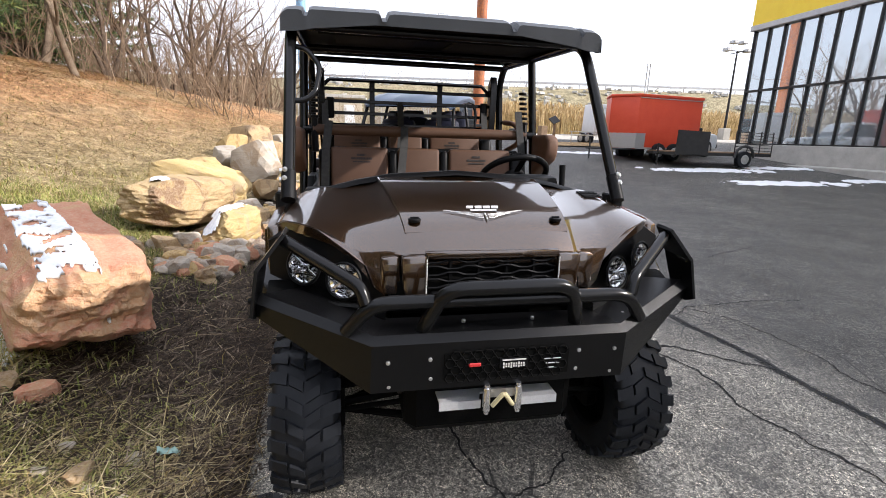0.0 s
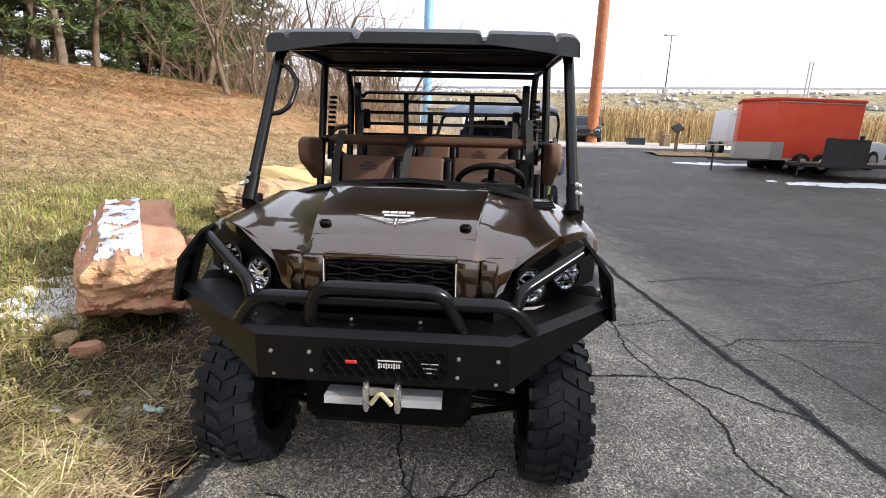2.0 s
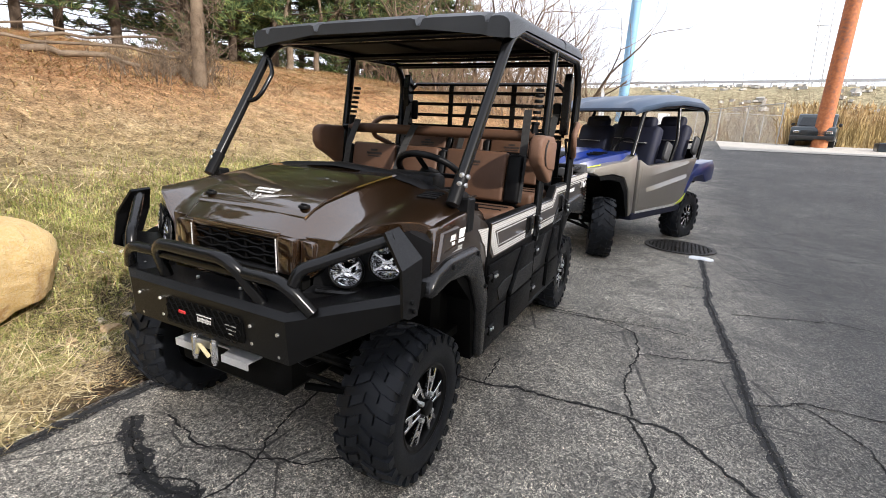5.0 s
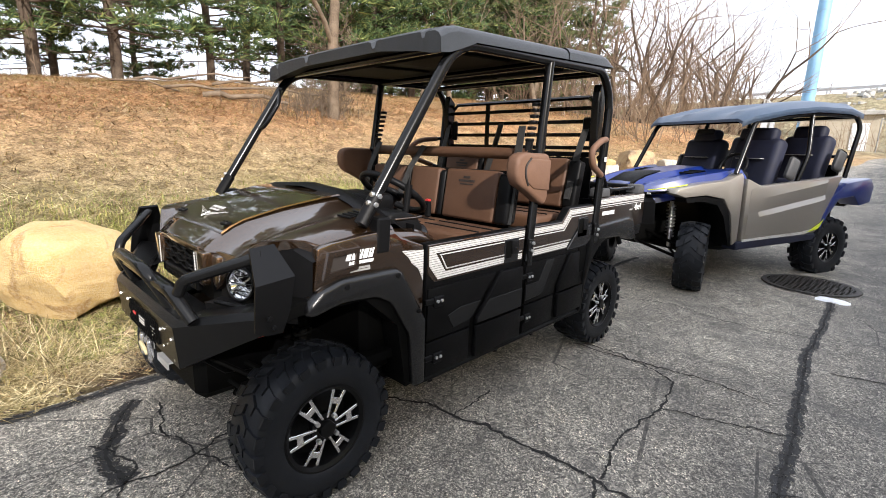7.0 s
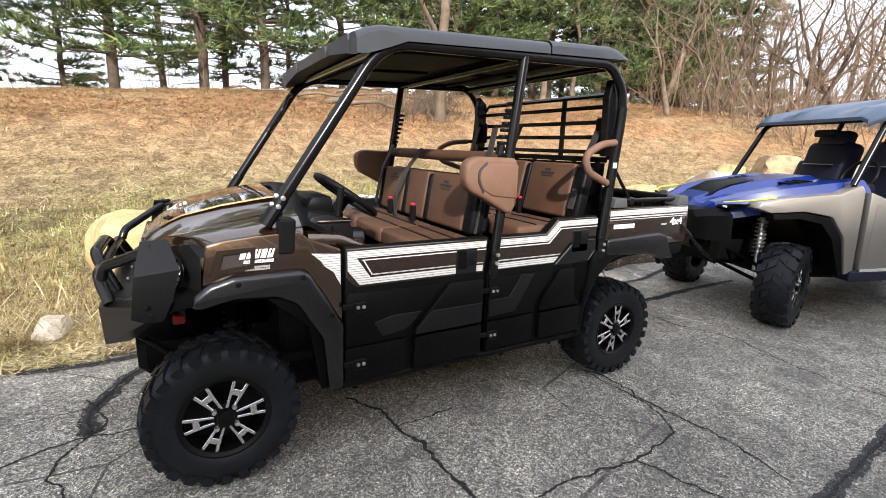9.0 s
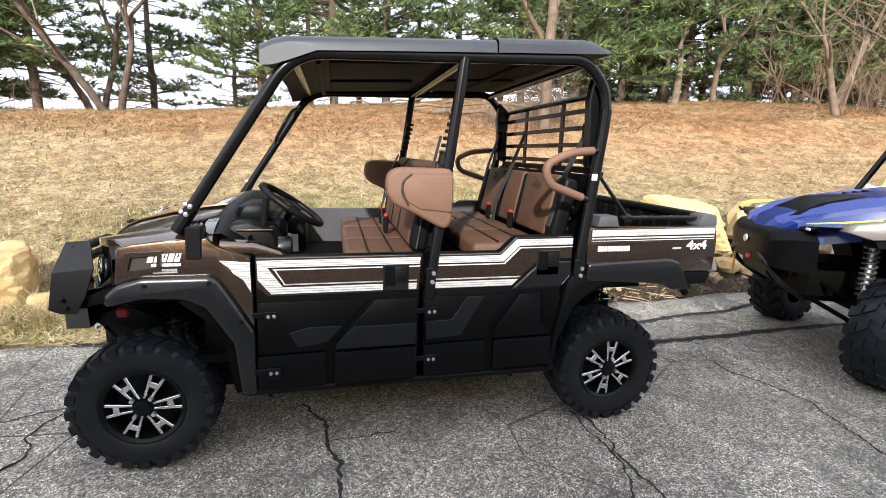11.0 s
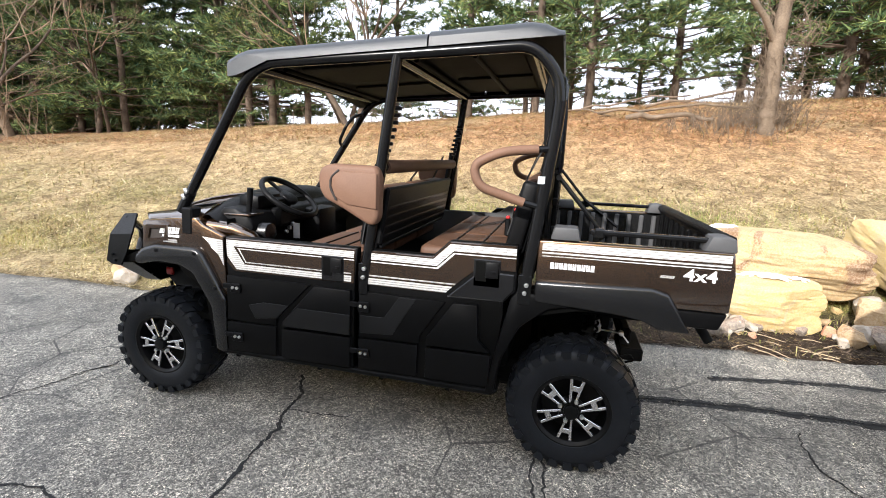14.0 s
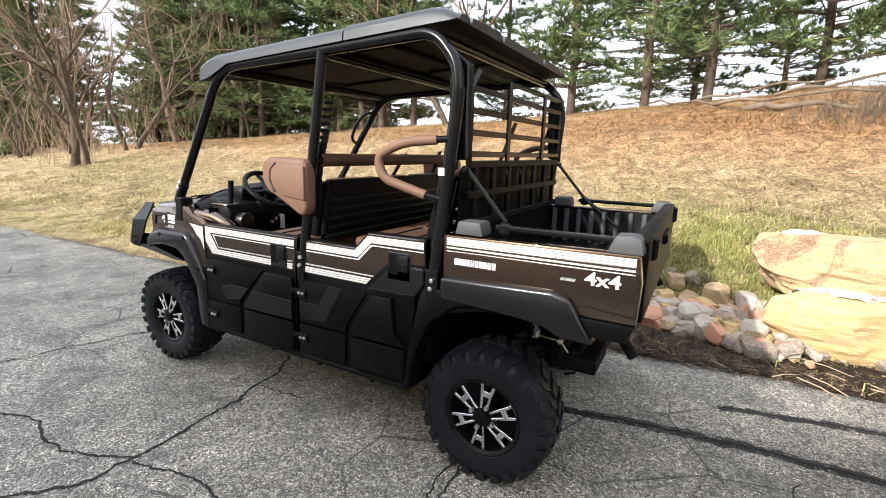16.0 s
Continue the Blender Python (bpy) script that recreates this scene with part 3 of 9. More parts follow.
def hood_skin(bm):
    rings = []
    for v in (0.0, 0.02, 0.06, 0.12, 0.18, 0.27, 0.40, 0.53, 0.67, 0.8, 0.9, 1.0):
        half = [hood_point(k, v) for k in range(len(HOOD_ACROSS))]
        rings.append([(-a, b, c) for a, b, c in half[:0:-1]] + half)
    loft(bm, rings)
    # turned-down rim under the skin
    ex = bmesh.ops.extrude_edge_only(bm, edges=[e for e in bm.edges if e.is_boundary])
    for v in ex["geom"]:
        if isinstance(v, bmesh.types.BMVert):
            v.co += Vector((-0.006 * (1 if v.co.x > 0 else -1), 0.014, -0.045))
up("hood", hood_skin, mat_brown, "glossy metallic brown hood", 34)


def hood_panel(bm):
    rings = []
    for y in (-0.186, -0.183, -0.15, -0.097, -0.03, 0.06, 0.15, 0.24, 0.325, 0.335):
        w = 0.300 + 0.066 * (y + 0.186) / 0.52
        lift = 0.005 if -0.185 < y < 0.33 else 0.0
        rings.append([(x * w, y, hood_z(y) - 0.004 * abs(x) + (lift if abs(x) < 0.995 else -0.002)) for x in (-1.0, -0.994, -0.5, 0.0, 0.5, 0.994, 1.0)])
    loft(bm, rings)
up("hood_cover", hood_panel, mat_brown, "dark brown raised hood cover", 34)
both("hood_knob", lambda bm, s: (disc(bm, (s * 0.262, -0.150, hood_z(-0.150) + 0.008), 0.022, 0.012, "z", 18, 0.003), box(bm, (s * 0.262, -0.150, hood_z(-0.150) + 0.016), (0.030, 0.009, 0.008), bev=0.002)), mat_vinyl, "black quarter-turn knob")


def hood_mark(bm):
    # winged emblem and lettering block on the cover
    for k in range(4):
        prism(bm, [(-0.062 + 0.032 * k, 0.034), (-0.036 + 0.032 * k, 0.034), (-0.033 + 0.032 * k, 0.052), (-0.059 + 0.032 * k, 0.052)], 0.0, 0.002, "z")
    box(bm, (0.0, 0.022, 0.001), (0.10, 0.010, 0.002))
    for s in (-1, 1):
        for k in range(5):
            tube(bm, [(s * 0.010, -0.006 - 0.006 * k, 0.001), (s * (0.060 - 0.008 * k), 0.004 - 0.008 * k, 0.001), (s * (0.150 - 0.026 * k), 0.022 - 0.010 * k, 0.001)], 0.0012, 4)
    tube(bm, [(0, 0.0, 0.001), (0, -0.042, 0.001)], 0.003, 6)
    bmesh.ops.transform(bm, matrix=Matrix.Translation((0.0, -0.118, hood_z(-0.118) + 0.0095)) @ Matrix.Rotation(math.atan(0.42), 4, "X"), verts=bm.verts)
up("hood_emblem", hood_mark, mat_decal, "silver winged emblem and lettering block", None)


def cowl(bm):
    rings = []
    for y, dz in ((0.335, 0.004), (0.36, 0.022), (0.42, 0.020), (0.50, -0.03), (0.53, -0.12)):
        rings.append([(x, y - 0.05 * (abs(x) / 0.72) ** 2, 1.200 + dz - 0.125 * (abs(x) / 0.72) ** 2.2) for x in (-0.72, -0.6, -0.45, -0.3, 0, 0.3, 0.45, 0.6, 0.72)])
    loft(bm, rings)
    loft(bm, [[(x, 0.53 - 0.05 * (abs(x) / 0.72) ** 2, z) for x in (-0.72, -0.3, 0, 0.3, 0.72)] for z in (1.08, 0.62)])
up("cowl", cowl, mat_vinyl, "black cowl behind the hood", 40)
up("cowl_vent", lambda bm: [box(bm, (0.60, 0.20 + 0.025 * k, 1.126 + 0.004 * k), (0.09, 0.012, 0.008), bev=0.002) for k in range(4)], mat_vinyl, "slotted black vent")

# side panels of the front body, flares, nose
FSIDE = [(-0.03, 1.045), (0.03, 1.06), (0.16, 1.075), (0.32, 1.085), (0.345, 1.06), (0.365, 1.045), (0.495, 0.995), (0.497, 0.66), (0.43, 0.77), (0.335, 0.915), (0.06, 0.915), (-0.05, 0.885)]
both("front_side_panel", lambda bm, s: prism(bm, FSIDE, s * 0.730, s * 0.772, "x", 0.010, 2), mat_brown, "glossy brown front fender panel")
FLARE = [(-0.09, 0.80), (-0.085, 0.850), (-0.03, 0.895), (0.06, 0.922), (0.325, 0.922), (0.36, 0.90), (0.500, 0.655), (0.497, 0.345), (0.425, 0.345), (0.405, 0.60), (0.30, 0.775), (0.22, 0.815), (0.06, 0.825), (-0.05, 0.80)]


def flare(bm, s):
    prism(bm, FLARE, s * 0.70, s * 0.800, "x", 0.022, 3)
both("fender_flare", flare, mat_flare, "satin grey-black front fender flare")
for y, z in ((0.075, 0.890), (0.325, 0.893), (0.445, 0.71)):
    both("flare_bolt", lambda bm, s: disc(bm, (s * 0.801, y, z), 0.011, 0.008, "x", 10, 0.002), mat_vinyl)


def vent_frame(bm, s):
    ring_a = [(-0.020, 0.925), (0.142, 0.945), (0.152, 1.035), (0.005, 1.030)]
    ring_b = [(0.012, 0.950), (0.122, 0.962), (0.130, 1.014), (0.028, 1.008)]
    loft(bm, [[(s * x, y, z) for y, z in r + r[:1]] for x, r in ((0.768, ring_a), (0.784, [(y * 0.94 + 0.004, z * 0.94 + 0.059) for y, z in ring_a]), (0.784, ring_b), (0.770, [(y, z) for y, z in ring_b]))])
both("side_vent_frame", vent_frame, mat_brown, "raised brown side vent frame", 30)
both("side_vent_recess", lambda bm, s: prism(bm, [(0.012, 0.950), (0.122, 0.962), (0.130, 1.014), (0.028, 1.008)], s * 0.768, s * 0.7735, "x"), mat_stitch, "dark recessed side vent")


def mark_bars(bm, s, y0, y1, z0, z1, rows, slant=0.0, x=0.7745):
    """Illegible lettering as rows of small slanted bars."""
    for r in range(rows):
        za, zb = z0 + (z1 - z0) * r / rows, z0 + (z1 - z0) * (r + 0.8) / rows
        count = max(3, round((y1 - y0) / ((zb - za) * 0.72)))
        step = (y1 - y0) / count
        for k in range(count):
            y, w = y0 + step * k, step * 0.80
            # each bar has a notch, like the foot or shoulder of a letter
            notch = [(y + w * 0.40, zb), (y + w * 0.40 + (0.0 if k % 2 else -0.1 * w), za + (zb - za) * 0.5), (y + w * 0.62, za + (zb - za) * 0.5), (y + w * 0.62, zb)] if k % 3 else []
            top = [(y + w, zb)] + notch[::-1] + [(y, zb)]
            prism(bm, [(y, za), (y + w, za)] + [(a + slant * (b - za) / (zb - za), b) for a, b in top], s * x, s * (x + 0.0018), "x")
both("fender_marking", lambda bm, s: mark_bars(bm, s, 0.085, 0.215, 0.985, 1.03, 1, 0.012), mat_white, "white model marking bars", None)
both("fender_marking", lambda bm, s: mark_bars(bm, s, 0.10, 0.215, 0.966, 0.982, 1, 0.003), mat_white, "white model marking bars", None)
both("fender_marking", lambda bm, s: mark_bars(bm, s, 0.105, 0.200, 0.936, 0.956, 2), mat_grey_mark, "grey edition marking bars", None)


def claw(bm, s):
    prism(bm, [(0.365, 0.985), (0.490, 0.975), (0.490, 0.835), (0.46, 0.895), (0.42, 0.925), (0.405, 0.95)], s * 0.7725, s * 0.7745, "x")
both("fender_stripe", claw, mat_decal, "silver torn-edge stripe decal", None)


NOSE = 0.080


def nose(bm):
    box(bm, (0, -0.245 + NOSE, 0.93), (0.48, 0.10, 0.16), bev=0.01)
    box(bm, (0, -0.24 + NOSE, 0.84), (0.70, 0.16, 0.14), bev=0.02)
up("nose_core", nose, mat_under, "black grille backing")


def nose_bar(bm, s):
    prism(bm, [(s * 0.232, 0.988), (s * 0.318, 0.984), (s * 0.312, 0.87), (s * 0.302, 0.845), (s * 0.235, 0.845)], -0.350 + NOSE, -0.26 + NOSE, "y", 0.010, 2)
both("nose_bar", nose_bar, mat_brown, "brown upright beside the grille")
both("nose_bar_edge", lambda bm, s: tube(bm, [(s * 0.234, -0.352 + NOSE, 0.978), (s * 0.236, -0.352 + NOSE, 0.85)], 0.0026, 6), mat_decal, "bright edge strip")
both("nose_cheek", lambda bm, s: prism(bm, [(s * 0.322, 0.982), (s * 0.385, 0.975), (s * 0.385, 0.870), (s * 0.372, 0.845), (s * 0.316, 0.845)], -0.320 + NOSE, -0.25 + NOSE, "y", 0.012, 2), mat_brown, "brown cheek beside the upright")


def brow(bm):
    prism(bm, [(-0.240, 1.000), (0.240, 1.000), (0.232, 0.972), (-0.232, 0.972)], -0.345 + NOSE, -0.27 + NOSE, "y", 0.008, 2)
up("grille_lip", brow, mat_brown, "brown lip over the grille")


def grille(bm):
    # stacked slats that kink up and down like flattened hexagons
    for k in range(5):
        z = 0.958 - 0.022 * k
        pts = []
        for i in range(15):
            pts.append((-0.225 + 0.45 * i / 14, -0.332 + NOSE, z + (0.009 if (i // 2 + k) % 2 else 0.0)))
        tube(bm, pts, 0.0042, 5)
    for x in (-0.15, -0.05, 0.05, 0.15):
        box(bm, (x, -0.326 + NOSE, 0.918), (0.008, 0.012, 0.10))
up("grille", grille, mat_plastic, "black hexagonal mesh grille", None)


def lower_nose(bm):
    prism(bm, [(-0.22, 0.855), (0.22, 0.855), (0.20, 0.80), (-0.20, 0.80)], -0.345 + NOSE, -0.28 + NOSE, "y", 0.008)
    for k in range(9):
        box(bm, (-0.16 + 0.04 * k, -0.347 + NOSE, 0.828), (0.028, 0.004, 0.012))
up("lower_grille", lower_nose, mat_plastic, "black lower grille with raised lettering blocks", None)


BROW_TOP = [(0.335, -0.222, 0.990), (0.455, -0.196, 0.986), (0.520, -0.182, 1.022), (0.590, -0.160, 1.058), (0.660, -0.110, 1.068), (0.711, -0.052, 1.066), (0.765, 0.020, 1.030)]
BROW_LOW = [(0.372, -0.238, 0.845), (0.405, -0.226, 0.872), (0.434, -0.210, 0.945), (0.505, -0.190, 1.000), (0.600, -0.150, 1.030), (0.690, -0.062, 1.036), (0.765, 0.020, 0.998)]


def eye_plane(bm, s):
    # dark housing behind the lamps that wraps from the nose round to the fender
    back = [(a, -0.166 + 0.447 * (a - 0.50), c) for a, b, c in BROW_LOW]
    low = [(a, -0.172 + 0.447 * (a - 0.50), 0.815 + 0.10 * max(0.0, a - 0.60)) for a, b, c in BROW_LOW]
    loft(bm, [[(s * a, b + 0.006, c + 0.012) for a, b, c in BROW_LOW], [(s * a, b, c) for a, b, c in back], [(s * a, b, c) for a, b, c in low], [(s * a, b - 0.06, c - 0.012) for a, b, c in low], [(s * a, b - 0.06, c - 0.05) for a, b, c in low]])
both("headlight_housing", eye_plane, mat_vinyl, "gloss black headlight housing", 40)


def cheek(bm, s):
    loft(bm, [[(s * a, b + 0.03, c + 0.004) for a, b, c in BROW_TOP], [(s * a, b, c) for a, b, c in BROW_TOP], [(s * a, b - 0.006, c) for a, b, c in BROW_LOW], [(s * a, b + 0.03, c - 0.003) for a, b, c in BROW_LOW]])
both("headlight_brow", cheek, mat_brown, "brown brow over the headlights", 40)


def trim_under(bm, s):
    tube(bm, [(s * 0.42, -0.268, 0.815), (s * 0.52, -0.225, 0.812), (s * 0.64, -0.170, 0.818), (s * 0.755, -0.110, 0.836)], 0.010, 6, 0.008)
both("headlight_trim", trim_under, mat_tube, "gloss black trim under the headlights", 40)


for s in (1, -1):
    for (x, y, z, yaw, size) in ((0.500, -0.190, 0.887, 24, 1.16), (0.632, -0.131, 0.926, 30, 1.20)):
        lamp = new("headlight")
        lamp.parent = utv
        lamp.matrix_local = Matrix.Translation((s * x, y, z)) @ Matrix.Rotation(radians(s * yaw), 4, "Z") @ Matrix.Rotation(radians(-8), 4, "X") @ Matrix.Scale(size, 4)

        def bowl(bm):
            seg = 40
            prof = [(0.050, -0.016), (0.048, -0.004), (0.042, 0.002), (0.034, 0.010), (0.022, 0.017), (0.0, 0.019)]
            loft(bm, [[((r - (0.0045 if k % 5 == 0 and 0 < i < 5 else 0.0)) * math.cos(2 * math.pi * k / seg), d, (r - (0.0045 if k % 5 == 0 and 0 < i < 5 else 0.0)) * math.sin(2 * math.pi * k / seg)) for i, (r, d) in enumerate(prof)] for k in range(seg + 1)])
            bmesh.ops.remove_doubles(bm, verts=bm.verts, dist=1e-5)
        single("reflector", bowl, mat_chrome, lamp, "chrome faceted lamp reflector", 12)

        def arms(bm):
            for a in (35, 145, 215, 325):
                box(bm, (0.026, -0.006, 0), (0.040, 0.007, 0.007), Matrix.Rotation(radians(a), 4, "Y"), 0.001)
            box(bm, (0, -0.008, 0), (0.034, 0.010, 0.013), None, 0.003)
        single("lamp_divider", arms, mat_machined, lamp, "bright crossed lamp arms")
        single("lamp_bar", lambda bm: (box(bm, (0, -0.004, 0.0), (0.088, 0.006, 0.003)), box(bm, (0, -0.003, -0.024), (0.070, 0.006, 0.003)), box(bm, (0, -0.003, 0.024), (0.070, 0.006, 0.003))), mat_vinyl, lamp, "dark lamp bars")
        single("lens", lambda bm: bmesh.ops.create_uvsphere(bm, u_segments=20, v_segments=10, radius=0.049, matrix=Matrix.Translation((0, -0.014, 0)) @ Matrix.Diagonal((1, 0.16, 1, 1))), mat_lens, lamp, "clear domed lens", 60)
        single("bezel", lambda bm: tube(bm, [(0.053 * math.cos(a * math.pi / 14), -0.014, 0.053 * math.sin(a * math.pi / 14)) for a in range(29)], 0.004, 6), mat_vinyl, lamp, "black bezel ring", 60)

# winch bumper


def bumper_face(bm):
    top = [(-0.785, -0.245, 0.838), (-0.425, -0.425, 0.748), (0.425, -0.425, 0.748), (0.785, -0.245, 0.838)]
    cham = [(-0.770, -0.225, 0.862), (-0.415, -0.402, 0.772), (0.415, -0.402, 0.772), (0.770, -0.225, 0.862)]
    deck = [(-0.66, -0.14, 0.850), (-0.36, -0.27, 0.775), (0.36, -0.27, 0.775), (0.66, -0.14, 0.850)]
    low = [(-0.795, -0.225, 0.790), (-0.43, -0.415, 0.585), (0.43, -0.415, 0.585), (0.795, -0.225, 0.790)]
    bot = [(-0.72, -0.18, 0.78), (-0.40, -0.33, 0.575), (0.40, -0.33, 0.575), (0.72, -0.18, 0.78)]
    loft(bm, [deck, cham, top, low, bot])
bump = up("winch_bumper", bumper_face, mat_powder, "black steel plate winch bumper", 12)


def wing(bm, s):
    def plate_of(pts, push):
        A = [bm.verts.new((s * x, y, z)) for x, y, z in pts]
        B = [bm.verts.new((s * (x + push[0]), y + push[1], z + push[2])) for x, y, z in pts]
        bm.faces.new(A)
        bm.faces.new(B[::-1])
        for i in range(len(A)):
            bm.faces.new((A[i], B[i], B[(i + 1) % len(A)], A[(i + 1) % len(A)]))
    # upright outer plate and the face folded inwards above it
    plate_of([(0.797, -0.282, 0.800), (0.776, -0.264, 0.950), (0.768, -0.118, 0.962), (0.786, -0.150, 0.850), (0.795, -0.185, 0.778), (0.797, -0.245, 0.782)], (-0.010, 0.0, 0.0))
    plate_of([(0.776, -0.264, 0.950), (0.690, -0.240, 1.062), (0.690, -0.152, 1.068), (0.768, -0.118, 0.962)], (-0.008, 0.0, -0.008))
both("bumper_wing", wing, mat_powder, "black folded steel bumper wing", 12, bump)
for y, z in ((-0.232, 0.850), (-0.218, 0.815)):
    both("wing_bolt", lambda bm, s: disc(bm, (s * 0.801, y, z - 0.01), 0.009, 0.010, "x", 8, 0.002), mat_vinyl, parent=bump)


def outer_bar(bm, s):
    tube(bm, fillet([(s * 0.700, -0.195, 1.035), (s * 0.455, -0.385, 0.925), (s * 0.44, -0.40, 0.875)], 0.06), 0.021, 12)
both("guard_tube", outer_bar, mat_tube, "glossy black guard tube", 40, bump)
up("guard_tube", lambda bm: tube(bm, fillet([(-0.50, -0.375, 0.78), (-0.42, -0.415, 0.882), (0.42, -0.415, 0.882), (0.50, -0.375, 0.78)], 0.06), 0.023, 12), mat_tube, "glossy black guard tube", 40, bump)
up("guard_hoop", lambda bm: tube(bm, fillet([(-0.265, -0.37, 0.765), (-0.205, -0.445, 0.930), (0.205, -0.445, 0.930), (0.265, -0.37, 0.765)], 0.07), 0.024, 12), mat_tube, "glossy black centre hoop", 40, bump)
for x, z in ((-0.375, 0.690), (-0.372, 0.603), (-0.243, 0.693), (-0.240, 0.623), (0.258, 0.694), (0.256, 0.624), (0.388, 0.692), (0.385, 0.605)):
    up("bumper_bolt", lambda bm: disc(bm, (x, -0.423 + 0.02 * (0.7 - z) / 0.16, z), 0.007, 0.012, "y", 8, 0.002), mat_bolt, parent=bump)
for x in (-0.46, -0.12, 0.12, 0.46):
    up("deck_bolt", lambda bm: disc(bm, (x, -0.34, 0.782), 0.007, 0.012, "z", 8, 0.002), mat_bolt, parent=bump)


def winch_slot(bm):
    box(bm, (0.012, -0.418, 0.662), (0.42, 0.016, 0.088))
up("winch_motor", lambda bm: [box(bm, (0.165, -0.4275, 0.672 - 0.016 * k), (0.060 - 0.012 * k, 0.004, 0.004), None, 0.001) for k in range(3)], mat_steel, "bright edges of the winch behind the mesh", None, bump)
up("winch_opening", winch_slot, mat_under, "dark winch opening", None, bump)


def winch_mesh(bm):
    for r in range(4):
        for k in range(12):
            c = Vector((-0.180 + 0.036 * k + (0.018 if r % 2 else 0), -0.428, 0.626 + 0.025 * r))
            if abs(c.x) < 0.20:
                for i in range(6):
                    a, b2 = math.pi * i / 3, math.pi * (i + 1) / 3
                    pa, pb = c + Vector((0.017 * math.cos(a), 0, 0.017 * math.sin(a))), c + Vector((0.017 * math.cos(b2), 0, 0.017 * math.sin(b2)))
                    tube(bm, [pa, pb], 0.0025, 4)
up("winch_mesh", winch_mesh, mat_under, "black hexagonal mesh", None, bump)
up("winch_badge", lambda bm: box(bm, (-0.10, -0.431, 0.668), (0.040, 0.006, 0.014), bev=0.003), mat_redbutton, "small red badge", None, bump)


def plate(bm):
    box(bm, (0.03, -0.431, 0.668), (0.095, 0.005, 0.034))
up("winch_label", plate, mat_vinyl, "black label plate", None, bump)
up("winch_label_bars", lambda bm: [box(bm, (-0.005 + 0.0085 * k, -0.4345, 0.662), (0.005, 0.002, 0.014 if k % 3 else 0.02)) for k in range(9)] + [box(bm, (0.03, -0.4345, 0.680), (0.08, 0.002, 0.004))], mat_decal, "pale label bars", None, bump)


def skid(bm):
    prism(bm, [(-0.205, -0.290), (-0.205, -0.395), (-0.07, -0.395), (-0.055, -0.350), (0.055, -0.350), (0.07, -0.395), (0.205, -0.395), (0.205, -0.290)], 0.515, 0.522, "z")
    box(bm, (-0.135, -0.397, 0.507), (0.14, 0.006, 0.03))
    box(bm, (0.135, -0.397, 0.507), (0.14, 0.006, 0.03))
up("skid_plate", skid, mat_skid, "pale bent aluminium skid plate", None, bump)
for x in (-0.052, 0.056):
    up("fairlead_roller", lambda bm: (disc(bm, (x, -0.420, 0.537), 0.013, 0.085, "z", 16, 0.002), disc(bm, (x, -0.420, 0.537), 0.009, 0.105, "z", 12)), mat_machined, "bright steel fairlead roller", 40, bump)
up("fairlead_frame", lambda bm: (box(bm, (0, -0.395, 0.588), (0.14, 0.02, 0.008)), box(bm, (0, -0.405, 0.55), (0.09, 0.01, 0.03))), mat_steel, "steel fairlead frame", None, bump)
up("winch_rope", lambda bm: tube(bm, [(-0.034, -0.428, 0.515), (-0.004, -0.440, 0.562), (0.004, -0.440, 0.562), (0.036, -0.428, 0.515)], 0.008, 8), mat_rope, "yellowed synthetic winch rope", 60, bump)
both("bumper_bracket", lambda bm, s: prism(bm, [(-0.36, 0.60), (-0.20, 0.66), (0.10, 0.52), (0.05, 0.42), (-0.22, 0.46)], s * 0.30, s * 0.325, "x", 0.004), mat_powder, "black bumper bracket", None, bump)
both("tow_link", lambda bm, s: tube(bm, [(s * 0.36, -0.28, 0.56), (s * 0.52, -0.10, 0.44)], 0.010, 8), mat_under)

# doors: base skin, pressed lower plates, stripes, latch, hinges


